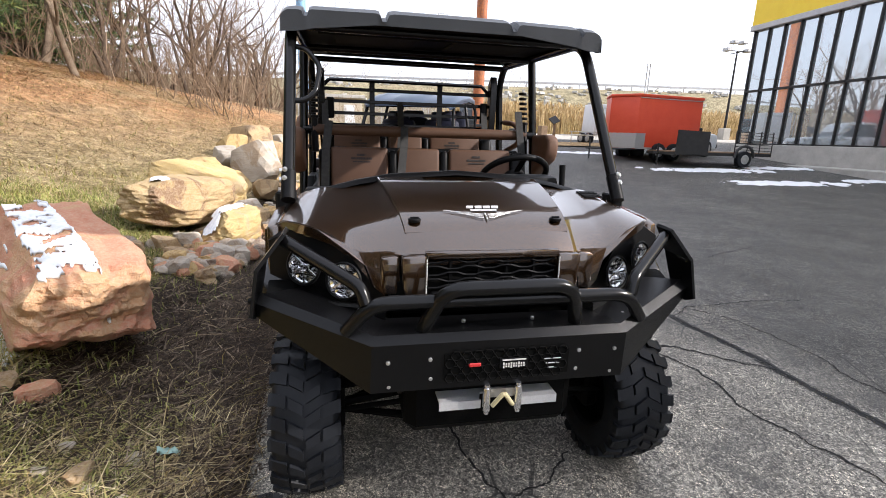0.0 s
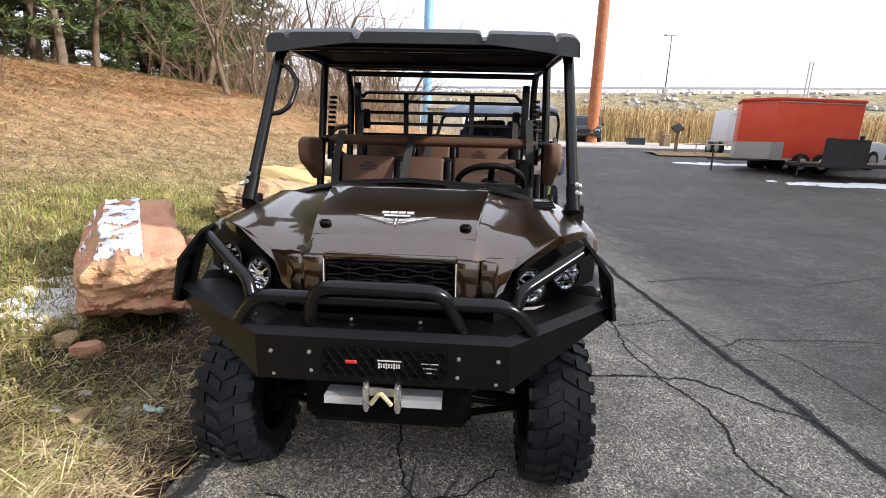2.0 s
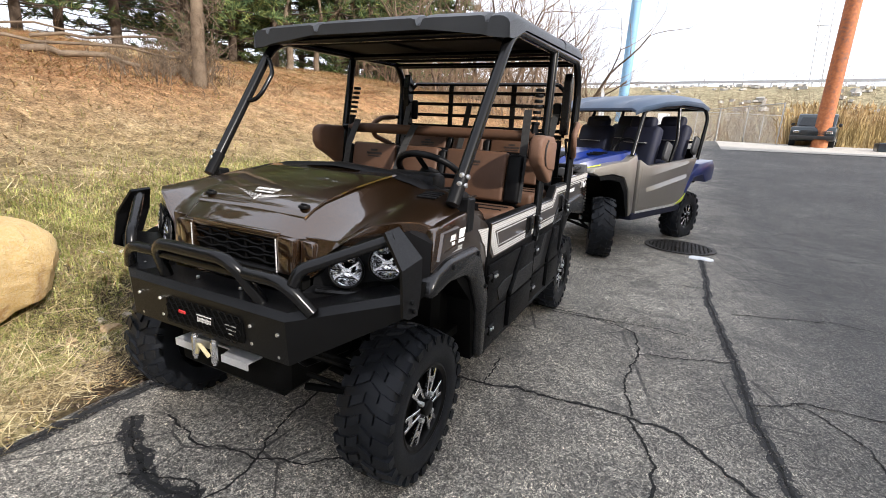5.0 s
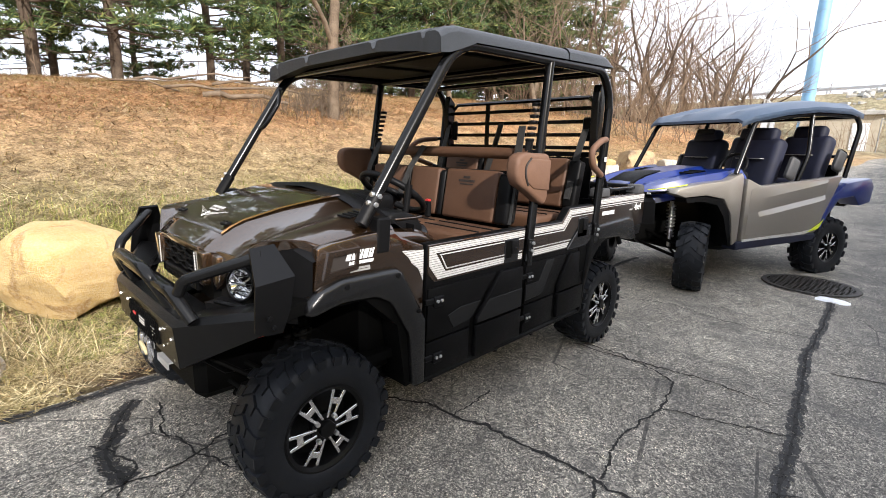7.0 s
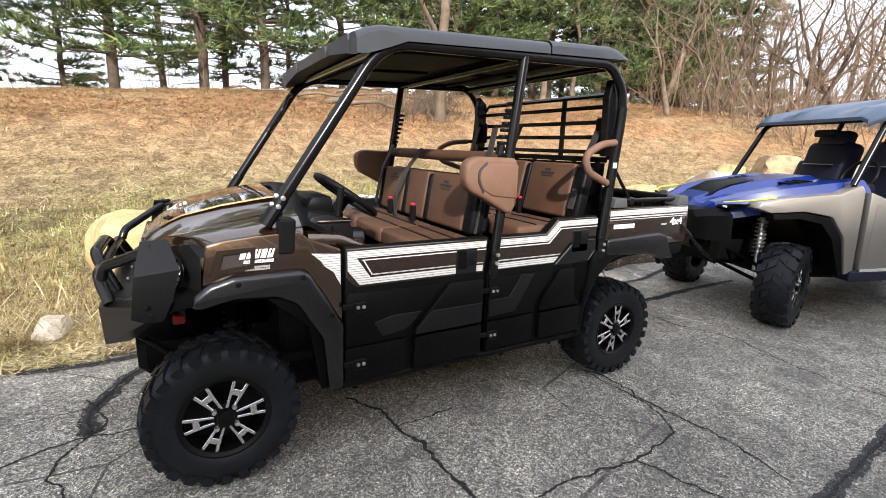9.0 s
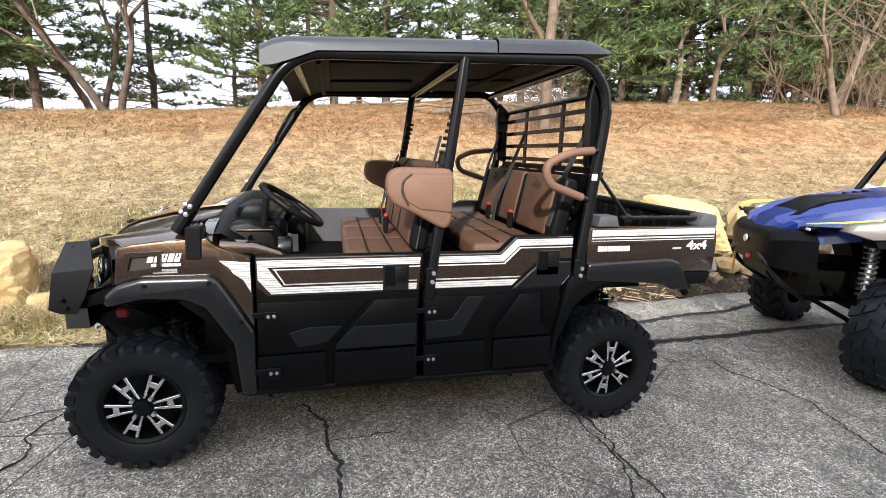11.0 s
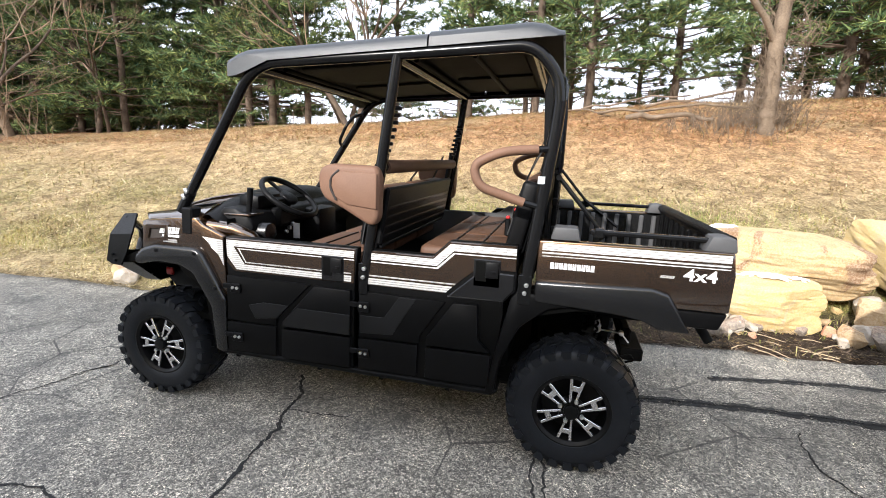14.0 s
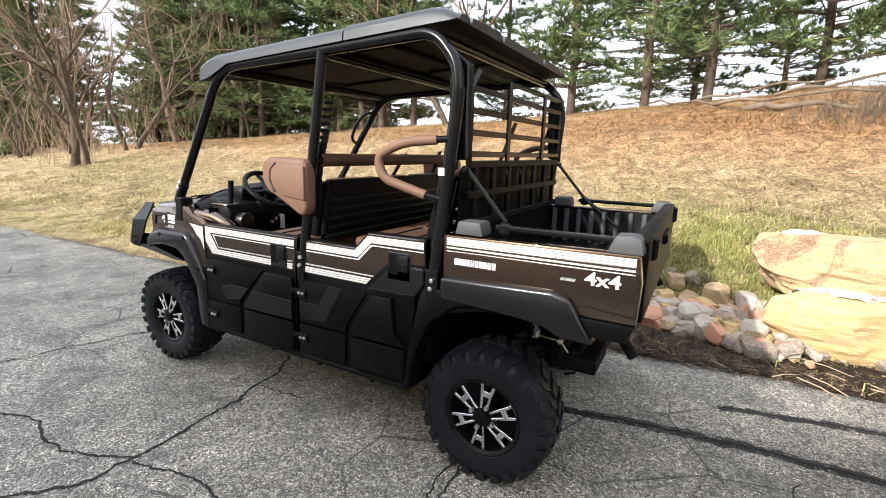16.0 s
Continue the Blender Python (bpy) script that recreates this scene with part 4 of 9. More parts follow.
def door_front(s):
    name = "front_door"
    d = single(name, lambda bm: prism(bm, [(0.510, 0.998), (1.272, 1.000), (1.255, 0.81), (1.245, 0.36), (0.497, 0.355), (0.510, 0.81)], s * 0.725, s * 0.775, "x", 0.008, 2), mat_plastic, utv, "black and brown half door with silver stripes", 30)
    single("door_skin", lambda bm: prism(bm, [(0.515, 0.992), (1.262, 0.994), (1.250, 0.816), (0.560, 0.814), (0.515, 0.860)], s * 0.772, s * 0.7795, "x", 0.003), mat_brown, d, "brown painted upper door skin")
    single("door_plate", lambda bm: prism(bm, [(0.515, 0.790), (1.010, 0.787), (0.808, 0.577), (0.806, 0.543), (0.505, 0.540)], s * 0.772, s * 0.787, "x", 0.004, 2), mat_plastic, d, "", 30)
    single("door_plate", lambda bm: prism(bm, [(0.503, 0.530), (0.804, 0.533), (0.800, 0.368), (0.500, 0.363)], s * 0.772, s * 0.789, "x", 0.004, 2), mat_plastic, d, "", 30)
    single("door_plate", lambda bm: prism(bm, [(1.040, 0.786), (1.240, 0.784), (1.238, 0.546), (0.850, 0.543), (0.850, 0.571)], s * 0.772, s * 0.798, "x", 0.006, 2), mat_plastic, d, "", 30)
    single("door_plate", lambda bm: prism(bm, [(0.848, 0.533), (1.238, 0.536), (1.236, 0.372), (0.843, 0.367)], s * 0.772, s * 0.800, "x", 0.006, 2), mat_plastic, d, "", 30)
    for facet, x1 in (([(0.643, 0.637), (0.735, 0.661), (0.886, 0.660), (0.812, 0.583), (0.682, 0.566)], 0.7905), ([(0.940, 0.657), (1.236, 0.657), (1.234, 0.552), (0.854, 0.550), (0.856, 0.572)], 0.8010)):
        single("door_facet", lambda bm: prism(bm, facet, s * 0.785, s * x1, "x", 0.0015), mat_facet_sheen, d, "", 30)

    def stripe(bm):
        for z0, z1 in ((0.950, 0.982), (0.936, 0.941)):
            prism(bm, [(0.520 if z0 > 0.945 else 0.59, z0), (1.252, z0), (1.255, z1), (0.520 if z0 > 0.945 else 0.585, z1)], s * 0.7798, s * 0.7812, "x")
        for z0, z1 in ((0.826, 0.856), (0.866, 0.871)):
            prism(bm, [(0.588 if z0 < 0.86 else 0.63, z0), (1.236, z0), (1.239, z1), (0.575 if z0 < 0.86 else 0.627, z1)], s * 0.7798, s * 0.7812, "x")
        prism(bm, [(0.520, 0.950), (0.562, 0.950), (0.625, 0.858), (0.588, 0.826), (0.575, 0.826), (0.520, 0.895)], s * 0.7798, s * 0.7814, "x")
        prism(bm, [(0.59, 0.938), (0.597, 0.938), (0.638, 0.868), (0.631, 0.868)], s * 0.7798, s * 0.7814, "x")
    single("door_stripe", stripe, mat_decal, d, "silver pinstriped decal")
    latch_box(d, s, 1.147, 0.892)
    for y, z in ((0.552, 0.724), (0.551, 0.448)):
        hinge(d, s, y, z)
    return d


def latch_box(d, s, y, z):
    single("latch_recess", lambda bm: prism(bm, [(y - 0.075, z - 0.075), (y + 0.055, z - 0.075), (y + 0.055, z + 0.06), (y - 0.075, z + 0.06)], s * 0.772, s * 0.7835, "x", 0.006), mat_flare, d, "grey-black latch recess")
    single("latch_well", lambda bm: prism(bm, [(y - 0.062, z - 0.045), (y - 0.012, z - 0.045), (y - 0.012, z + 0.048), (y - 0.062, z + 0.048)], s * 0.78, s * 0.7845, "x"), mat_under, d)
    single("door_handle", lambda bm: (box(bm, (s * 0.787, y + 0.014, z + 0.010), (0.014, 0.062, 0.076), bev=0.006, seg=2), box(bm, (s * 0.794, y + 0.022, z + 0.004), (0.008, 0.022, 0.012), bev=0.003)), mat_vinyl, d, "black paddle latch handle", 40)


def hinge(d, s, y, z):
    single("hinge", lambda bm: (box(bm, (s * 0.792, y + 0.02, z), (0.016, 0.060, 0.050), bev=0.003), box(bm, (s * 0.790, y - 0.035, z + 0.008), (0.014, 0.05, 0.026), bev=0.003)), mat_vinyl, d, "black door hinge")
    for dy in (0.008, 0.034):
        single("hinge_bolt", lambda bm: disc(bm, (s * 0.803, y + dy, z + 0.004), 0.0085, 0.010, "x", 8, 0.002), mat_bolt, d)


def door_rear(s):
    d = single("rear_door", lambda bm: prism(bm, [(1.318, 0.998), (1.655, 0.998), (1.735, 1.075), (2.050, 1.078), (2.055, 0.86), (2.00, 0.83), (1.985, 0.36), (1.275, 0.36), (1.275, 0.80)], s * 0.725, s * 0.775, "x", 0.008, 2), mat_plastic, utv, "black and brown half door with stepped silver stripe", 30)
    single("door_skin", lambda bm: prism(bm, [(1.323, 0.992), (1.658, 0.992), (1.738, 1.070), (2.044, 1.072), (2.048, 0.955), (1.87, 0.955), (1.715, 0.818), (1.30, 0.818)], s * 0.772, s * 0.7795, "x", 0.003), mat_brown, d, "brown painted upper door skin")
    single("latch_panel", lambda bm: prism(bm, [(1.725, 0.805), (1.88, 0.945), (2.046, 0.945), (2.048, 0.87), (2.0, 0.81)], s * 0.772, s * 0.7835, "x", 0.008), mat_flare, d, "grey-black latch panel")
    single("door_plate", lambda bm: prism(bm, [(1.282, 0.785), (1.725, 0.780), (1.604, 0.595), (1.600, 0.551), (1.280, 0.547)], s * 0.772, s * 0.787, "x", 0.004, 2), mat_plastic, d, "", 30)
    single("door_plate", lambda bm: prism(bm, [(1.280, 0.536), (1.594, 0.540), (1.590, 0.379), (1.278, 0.372)], s * 0.772, s * 0.789, "x", 0.004, 2), mat_plastic, d, "", 30)
    single("door_plate", lambda bm: prism(bm, [(1.765, 0.781), (1.880, 0.783), (1.892, 0.610), (1.950, 0.556), (1.638, 0.552), (1.638, 0.592)], s * 0.772, s * 0.798, "x", 0.006, 2), mat_plastic, d, "", 30)
    single("door_plate", lambda bm: prism(bm, [(1.637, 0.541), (1.955, 0.545), (1.950, 0.387), (1.637, 0.381)], s * 0.772, s * 0.800, "x", 0.006, 2), mat_plastic, d, "", 30)
    facet = [(1.495, 0.778), (1.580, 0.774), (1.462, 0.578), (1.288, 0.567), (1.288, 0.660), (1.416, 0.662)]
    single("door_facet", lambda bm: prism(bm, facet, s * 0.785, s * 0.7905, "x", 0.0015), mat_facet_sheen, d, "", 30)
    single("door_recess", lambda bm: prism(bm, [(1.895, 0.800), (1.975, 0.815), (2.000, 0.760), (1.985, 0.640), (1.905, 0.620)], s * 0.774, s * 0.7785, "x"), mat_under, d)

    def stripe(bm):
        for t, w in ((0.010, 0.032), (0.050, 0.006)):
            a = [(1.322, 0.992 - t), (1.655 + t * 0.4, 0.992 - t), (1.735 + t * 0.4, 1.070 - t), (2.045, 1.072 - t)]
            b = [(2.045, 1.072 - t - w), (1.738 + (t + w) * 0.45, 1.070 - t - w), (1.658 + (t + w) * 0.45, 0.992 - t - w), (1.318, 0.992 - t - w)]
            A = [bm.verts.new((s * 0.7812, y, z)) for y, z in a]
            B = [bm.verts.new((s * 0.7812, y, z)) for y, z in b[::-1]]
            for i in range(3):
                bm.faces.new((A[i], A[i + 1], B[i + 1], B[i]))
        for z0, z1 in ((0.824, 0.856), (0.866, 0.872)):
            prism(bm, [(1.302, z0), (1.718 + (z0 - 0.818), z0), (1.718 + (z1 - 0.818), z1), (1.305, z1)], s * 0.7798, s * 0.7812, "x")
    single("door_stripe", stripe, mat_decal, d, "silver pinstriped decal")
    latch_box(d, s, 1.925, 0.944)
    for y, z in ((1.290, 0.708), (1.290, 0.461)):
        hinge(d, s, y, z)
    return d


for s in (1, -1):
    door_front(s)
    door_rear(s)
both("sill", lambda bm, s: (prism(bm, [(0.42, 0.365), (2.0, 0.365), (1.97, 0.335), (0.45, 0.335)], s * 0.60, s * 0.785, "x", 0.008), [box(bm, (s * 0.77, y, 0.33), (0.015, 0.02, 0.014)) for y in (0.55, 1.05, 1.4, 1.75)]), mat_plastic, "black lower sill")
both("rear_arch_trim", lambda bm, s: prism(bm, [(2.06, 0.87), (2.30, 0.855), (2.33, 0.83), (2.20, 0.80), (2.08, 0.70), (2.00, 0.52), (1.975, 0.35), (1.935, 0.35), (1.985, 0.62), (2.03, 0.83)], s * 0.70, s * 0.792, "x", 0.010, 2), mat_plastic, "black rear wheel arch trim")

# cargo bed
both("bed_side", lambda bm, s: prism(bm, [(2.135, 1.11), (2.915, 1.118), (2.93, 1.02), (2.926, 0.862), (2.74, 0.862), (2.60, 0.86), (2.135, 0.85)], s * 0.715, s * 0.775, "x", 0.010, 2), mat_brown, "brown painted bed side")
both("bed_skirt", lambda bm, s: prism(bm, [(2.68, 0.858), (2.924, 0.858), (2.895, 0.785), (2.74, 0.785)], s * 0.70, s * 0.772, "x", 0.010, 2), mat_plastic, "black lower bed skirt")
both("bed_flare", lambda bm, s: prism(bm, [(2.135, 0.928), (2.62, 0.945), (2.69, 0.925), (2.79, 0.762), (2.66, 0.765), (2.60, 0.795), (2.50, 0.81), (2.135, 0.83)], s * 0.72, s * 0.800, "x", 0.016, 3), mat_flare, "satin grey-black rear flare")


def bed_stripe(bm, s):
    for z0, z1 in ((1.068, 1.100), (1.052, 1.060), (1.040, 1.044)):
        prism(bm, [(2.155, z0), (2.905, z0 + 0.006), (2.905, z1 + 0.006), (2.155, z1)], s * 0.7752, s * 0.7768, "x")
both("bed_stripe", bed_stripe, mat_decal, "silver pinstriped decal", None)
both("maker_marking", lambda bm, s: mark_bars(bm, s, 2.195, 2.385, 0.988, 1.022, 1, 0.0, 0.7752), mat_white, "white maker marking bars", None)
both("small_marking", lambda bm, s: mark_bars(bm, s, 2.645, 2.700, 0.992, 1.006, 1, 0.004, 0.7752), mat_grey_mark, "small grey marking bars", None)


def lettering(text, size, m, material, parent, label):
    cu = bpy.data.curves.new("lettering", "FONT")
    cu.body, cu.size, cu.extrude = text, size, 0.0008
    cu.offset = 0.0015
    tmp = bpy.data.objects.new("lettering", cu)
    me = bpy.data.meshes.new_from_object(tmp)
    bpy.data.objects.remove(tmp)
    me.materials.append(material)
    ob = new("lettering", me)
    ob.parent = parent
    ob.matrix_local = m
    ob["label"] = label
    return ob


for s in (1, -1):
    face = Matrix(((0, 0, s, 0), (s, 0, 0, 0), (0, 1, 0, 0), (0, 0, 0, 1)))
    lettering("4x4", 0.068, Matrix.Translation((s * 0.7765, 2.735 if s > 0 else 2.865, 0.990)) @ face @ Matrix.Diagonal((1.25, 1.0, 1, 1)), mat_white, utv, "white lettering reading 4x4")


def bed_inside(bm):
    box(bm, (0, 2.53, 0.86), (1.44, 0.78, 0.03))
    box(bm, (0, 2.15, 0.98), (1.44, 0.02, 0.24))
up("bed_floor", bed_inside, mat_plastic, "ribbed black bed floor")


def bed_wall(bm, s):
    box(bm, (s * 0.705, 2.53, 0.985), (0.02, 0.76, 0.24))
both("bed_wall", bed_wall, mat_flare, "ribbed grey-black bed wall")
for k in range(9):
    both("rib", lambda bm, s: box(bm, (s * 0.690, 2.20 + 0.082 * k, 0.985), (0.03, 0.03, 0.22), bev=0.006), mat_grey_panel)
both("bed_rail", lambda bm, s: (box(bm, (s * 0.715, 2.60, 1.155), (0.035, 0.50, 0.022), bev=0.006), box(bm, (s * 0.715, 2.39, 1.15), (0.04, 0.05, 0.05), bev=0.01)), mat_tube, "black bed side rail")


for cap in ([(2.185, 1.115), (2.315, 1.115), (2.300, 1.172), (2.200, 1.172)], [(2.80, 1.115), (2.925, 1.115), (2.915, 1.172), (2.88, 1.182), (2.825, 1.178)]):
    both("bed_corner_cap", lambda bm, s: prism(bm, cap, s * 0.665, s * 0.767, "x", 0.008, 2), mat_grey_panel, "grey bed corner cap")


def tailgate(bm):
    box(bm, (0, 2.915, 1.0), (1.40, 0.045, 0.30), bev=0.012, seg=2)
    box(bm, (0, 2.905, 1.155), (1.42, 0.065, 0.04), bev=0.015, seg=2)
    for k in range(9):
        box(bm, (-0.56 + 0.14 * k, 2.886, 1.0), (0.04, 0.02, 0.24), bev=0.006)
up("tailgate", tailgate, mat_plastic, "closed black ribbed tailgate")
up("tailgate_handle", lambda bm: box(bm, (0, 2.945, 1.08), (0.22, 0.03, 0.05), bev=0.008), mat_vinyl, "black tailgate handle")
both("tailgate_latch", lambda bm, s: box(bm, (s * 0.60, 2.94, 1.12), (0.05, 0.035, 0.09), bev=0.01), mat_vinyl, "black tailgate latch")


def bed_stop(bm, s):
    tube(bm, [(s * 0.61, 2.83, 0.80), (s * 0.61, 2.915, 0.680)], 0.022, 12)
both("bed_stop", bed_stop, mat_plastic, "short black rubber-tipped bed stop", 40)
up("hitch_receiver", lambda bm: (box(bm, (0.1, 2.66, 0.42), (0.30, 0.12, 0.07), bev=0.008), box(bm, (0, 2.62, 0.52), (0.5, 0.05, 0.10), bev=0.01)), mat_under, "black hitch receiver")

# roll cage


def cage_side(bm, s):
    path = fillet([(s * 0.722, 0.200, 1.115), (s * 0.735, 0.700, 1.868), (s * 0.740, 1.450, 1.898), (s * 0.748, 2.06, 1.925), (s * 0.752, 2.165, 1.80), (s * 0.757, 2.178, 1.69)], 0.14, 8)
    tube(bm, path[:-1] + [Vector((s * 0.757, 2.178, 1.69))], 0.0255, 14)
    tube(bm, fillet([(s * 0.757, 2.178, 1.70), (s * 0.758, 2.172, 1.60), (s * 0.772, 2.085, 0.85)], 0.08), 0.028, 14)
both("cage_tube", cage_side, mat_tube, "gloss black roll cage tube", 50)
both("cage_tube", lambda bm, s: tube(bm, [(s * 0.742, 1.450, 1.895), (s * 0.774, 1.300, 0.80)], 0.0255, 14), mat_tube, "gloss black middle cage post", 50)
for y, z in ((0.70, 1.855), (1.45, 1.885), (2.06, 1.91)):
    up("cage_cross_tube", lambda bm: tube(bm, [(-0.73, y, z), (0.73, y, z)], 0.020, 10), mat_tube, "black cross tube", 50)
both("pillar_foot", lambda bm, s: (prism(bm, [(0.232, 0.99), (0.300, 0.99), (0.308, 1.135), (0.240, 1.135)], s * 0.70, s * 0.778, "x", 0.008), tube(bm, [(s * 0.722, 0.195, 1.108), (s * 0.724, 0.265, 1.213)], 0.029, 12)), mat_vinyl, "black pillar foot cover")
for y, z in ((0.243, 1.185), (0.262, 1.218)):
    both("pillar_bolt", lambda bm, s: (disc(bm, (s * 0.752, y + 0.002, z), 0.0105, 0.016, "x", 8, 0.002), disc(bm, (s * 0.735, y - 0.020, z + 0.008), 0.0105, 0.016, "y", 8, 0.002)), mat_bolt)
for y, z in ((1.316, 0.905), (1.310, 0.862), (2.098, 0.905), (2.092, 0.868)):
    both("post_bolt", lambda bm, s: disc(bm, (s * 0.802, y, z), 0.0105, 0.014, "x", 8, 0.002), mat_bolt)
for y, z, w, h in ((1.305, 0.85, 0.045, 0.16), (2.09, 0.88, 0.06, 0.14)):
    both("post_foot", lambda bm, s: box(bm, (s * 0.785, y, z), (0.021, w, h), bev=0.004), mat_tube, "black bolted post foot")
both("post_label", lambda bm, s: box(bm, (s * 0.7905, 2.128, 1.372), (0.004, 0.030, 0.032)), mat_tag, "small white label on the post", None)
up("windscreen_grab", lambda bm: tube(bm, fillet([(-0.73, 0.63, 1.755), (-0.66, 0.58, 1.735), (-0.60, 0.54, 1.66), (-0.62, 0.47, 1.54), (-0.67, 0.46, 1.505), (-0.728, 0.455, 1.505)], 0.03), 0.012, 10), mat_tube, "black passenger grab handle", 50)

# roof in two mouldings with raised fields and narrow channels
ROOF_ACROSS = [(0.0, 0.068), (0.27, 0.068), (0.29, 0.062), (0.302, 0.034), (0.322, 0.034), (0.334, 0.062), (0.35, 0.066), (0.63, 0.062), (0.645, 0.058), (0.652, 0.034), (0.668, 0.034), (0.676, 0.056), (0.70, 0.058), (0.735, 0.055), (0.755, 0.044), (0.767, 0.026), (0.771, -0.004)]


def roof_base(y):
    return 1.872 + 0.057 * (y - 0.6)


def roof_low(x, y):
    """The lower edge: the front lip hangs in front of the cage bend."""
    lip = 1 - smoothstep(0.60, 0.82, y)
    return roof_base(y) - 0.006 - lip * (0.010 + 0.050 * smoothstep(0.45, 0.76, abs(x)))


def roof_half(ys, front):
    def top(x, d, y):
        if x > 0.770:
            return roof_low(x, y)
        z = roof_base(y) + d + (0.0 if front else 0.008)
        if front:
            z -= 0.034 * (1 - smoothstep(0.565, 0.68, y)) ** 1.5
        else:
            z -= 0.045 * smoothstep(2.06, 2.18, y)
        return z

    def build(bm):
        rings = []
        for y in ys:
            half = [(x, y, top(x, d, y)) for x, d in ROOF_ACROSS]
            rings.append([(-a, b, c) for a, b, c in half[:0:-1]] + half)
        rows = loft(bm, rings)
        ends = [0] if front else [-1]
        for i in ends:
            lip = [(v.co.x * 0.997, v.co.y + (0.006 if front else -0.006), roof_low(v.co.x, v.co.y)) for v in rows[i]]
            loft(bm, [[tuple(v.co) for v in rows[i]], lip])
        bmesh.ops.remove_doubles(bm, verts=bm.verts, dist=1e-4)
    return build


def roof_under(ys):
    def build(bm):
        loft(bm, [[(x, y, roof_low(x, y) + (0.004 if abs(x) > 0.7 else 0.0)) for x in (-0.766, -0.72, -0.45, -0.2, 0, 0.2, 0.45, 0.72, 0.766)] for y in ys])
    return build


ROOF_FRONT = [0.572, 0.585, 0.62, 0.68, 0.80, 1.2, 1.594]
ROOF_REAR = [1.602, 1.7, 2.04, 2.10, 2.15, 2.176]
for ys_, is_front, tag in ((ROOF_FRONT, True, "front"), (ROOF_REAR, False, "rear")):
    up("roof_" + tag, roof_half(ys_, is_front), mat_roof, "grained dark grey moulded roof, " + tag + " half", 28)
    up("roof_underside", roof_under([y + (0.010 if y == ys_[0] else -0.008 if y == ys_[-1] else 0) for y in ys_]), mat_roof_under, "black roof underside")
for x0, x1, y0, y1 in ((-0.55, -0.1, 0.85, 1.35), (0.1, 0.55, 0.85, 1.35), (-0.55, -0.05, 1.55, 2.0), (0.05, 0.6, 1.55, 2.0)):
    up("roof_liner", lambda bm: box(bm, ((x0 + x1) / 2, (y0 + y1) / 2, 1.858 + 0.057 * ((y0 + y1) / 2 - 0.6)), (x1 - x0, y1 - y0, 0.012), Matrix.Translation((0, (y0 + y1) / 2, 1.858)) @ Matrix.Rotation(0.057, 4, "X") @ Matrix.Translation((0, -(y0 + y1) / 2, -1.858)), 0.005), mat_liner, "grey roof lining panel")
for y in (0.80, 1.50, 1.78):
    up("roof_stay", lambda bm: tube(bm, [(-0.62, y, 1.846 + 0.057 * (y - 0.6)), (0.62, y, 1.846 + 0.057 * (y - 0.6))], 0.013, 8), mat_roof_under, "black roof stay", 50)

# rear screen of flat bars


def screen(bm):
    pts = [(-0.695, 1.40), (-0.695, 1.715), (-0.625, 1.785), (0.605, 1.785), (0.675, 1.715), (0.675, 1.40)]
    for (xa, za), (xb, zb) in zip(pts, pts[1:]):
        a, b = Vector((xa, 2.195, za)), Vector((xb, 2.195, zb))
        tube(bm, [a, b], 0.014, 4)
up("rear_screen_frame", screen, mat_tube, "black rear window guard frame", None)
for z in (1.715, 1.625, 1.535, 1.445):
    up("rear_screen_bar", lambda bm: box(bm, (-0.01, 2.195, z), (1.37, 0.012, 0.026), bev=0.003), mat_tube)
for x in (-0.295, 0.255):
    up("rear_screen_post", lambda bm: box(bm, (x, 2.202, 1.60), (0.042, 0.012, 0.38), bev=0.003), mat_tube)
both("screen_bracket", lambda bm, s: prism(bm, [(2.13, 1.42), (2.20, 1.42), (2.20, 1.80), (2.13, 1.86), (2.11, 1.75)], s * 0.66, s * 0.715, "x", 0.006), mat_tube, "black guard bracket")


def lower_screen(bm):
    for z in (1.40, 1.27, 1.14):
        box(bm, (0, 2.19, z), (1.34, 0.025, 0.035), bev=0.006)
    for k in range(7):
        box(bm, (-0.6 + 0.2 * k, 2.19, 1.27), (0.035, 0.022, 0.26), bev=0.005)
    box(bm, (0, 2.16, 1.20), (1.36, 0.012, 0.36))
up("seat_back_panel", lower_screen, mat_plastic, "ribbed black panel behind the rear seat")
both("bed_strut", lambda bm, s: (tube(bm, [(s * 0.70, 2.20, 1.385), (s * 0.70, 2.385, 1.175)], 0.010, 8), disc(bm, (s * 0.715, 2.20, 1.385), 0.013, 0.03, "x", 10)), mat_tube, "black folding strut")
up("cross_strut", lambda bm: tube(bm, [(-0.70, 2.385, 1.175), (-0.68, 2.62, 1.00)], 0.012, 8), mat_tube, "black folding strut")

# interior
up("cab_floor", lambda bm: (box(bm, (0, 1.05, 0.50), (1.40, 1.8, 0.04)), box(bm, (0, 1.10, 0.62), (1.30, 0.36, 0.3), bev=0.02), box(bm, (0, 1.80, 0.66), (1.36, 0.45, 0.45), bev=0.02)), mat_under, "black cab floor and seat base")
up("side_inner_panel", lambda bm: prism(bm, [(0.46, 0.55), (0.46, 1.02), (0.60, 1.04), (1.75, 1.04), (1.83, 1.10), (2.06, 1.10), (2.06, 0.55)], -0.722, -0.70, "x", 0.008), mat_grey_panel, "grey inner side panel")


def cushion(bm, x0, x1, y0, y1, z0, z1, bev=0.028, m=None):
    box(bm, ((x0 + x1) / 2, (y0 + y1) / 2, (z0 + z1) / 2), (x1 - x0, y1 - y0, z1 - z0), m, bev, 3)


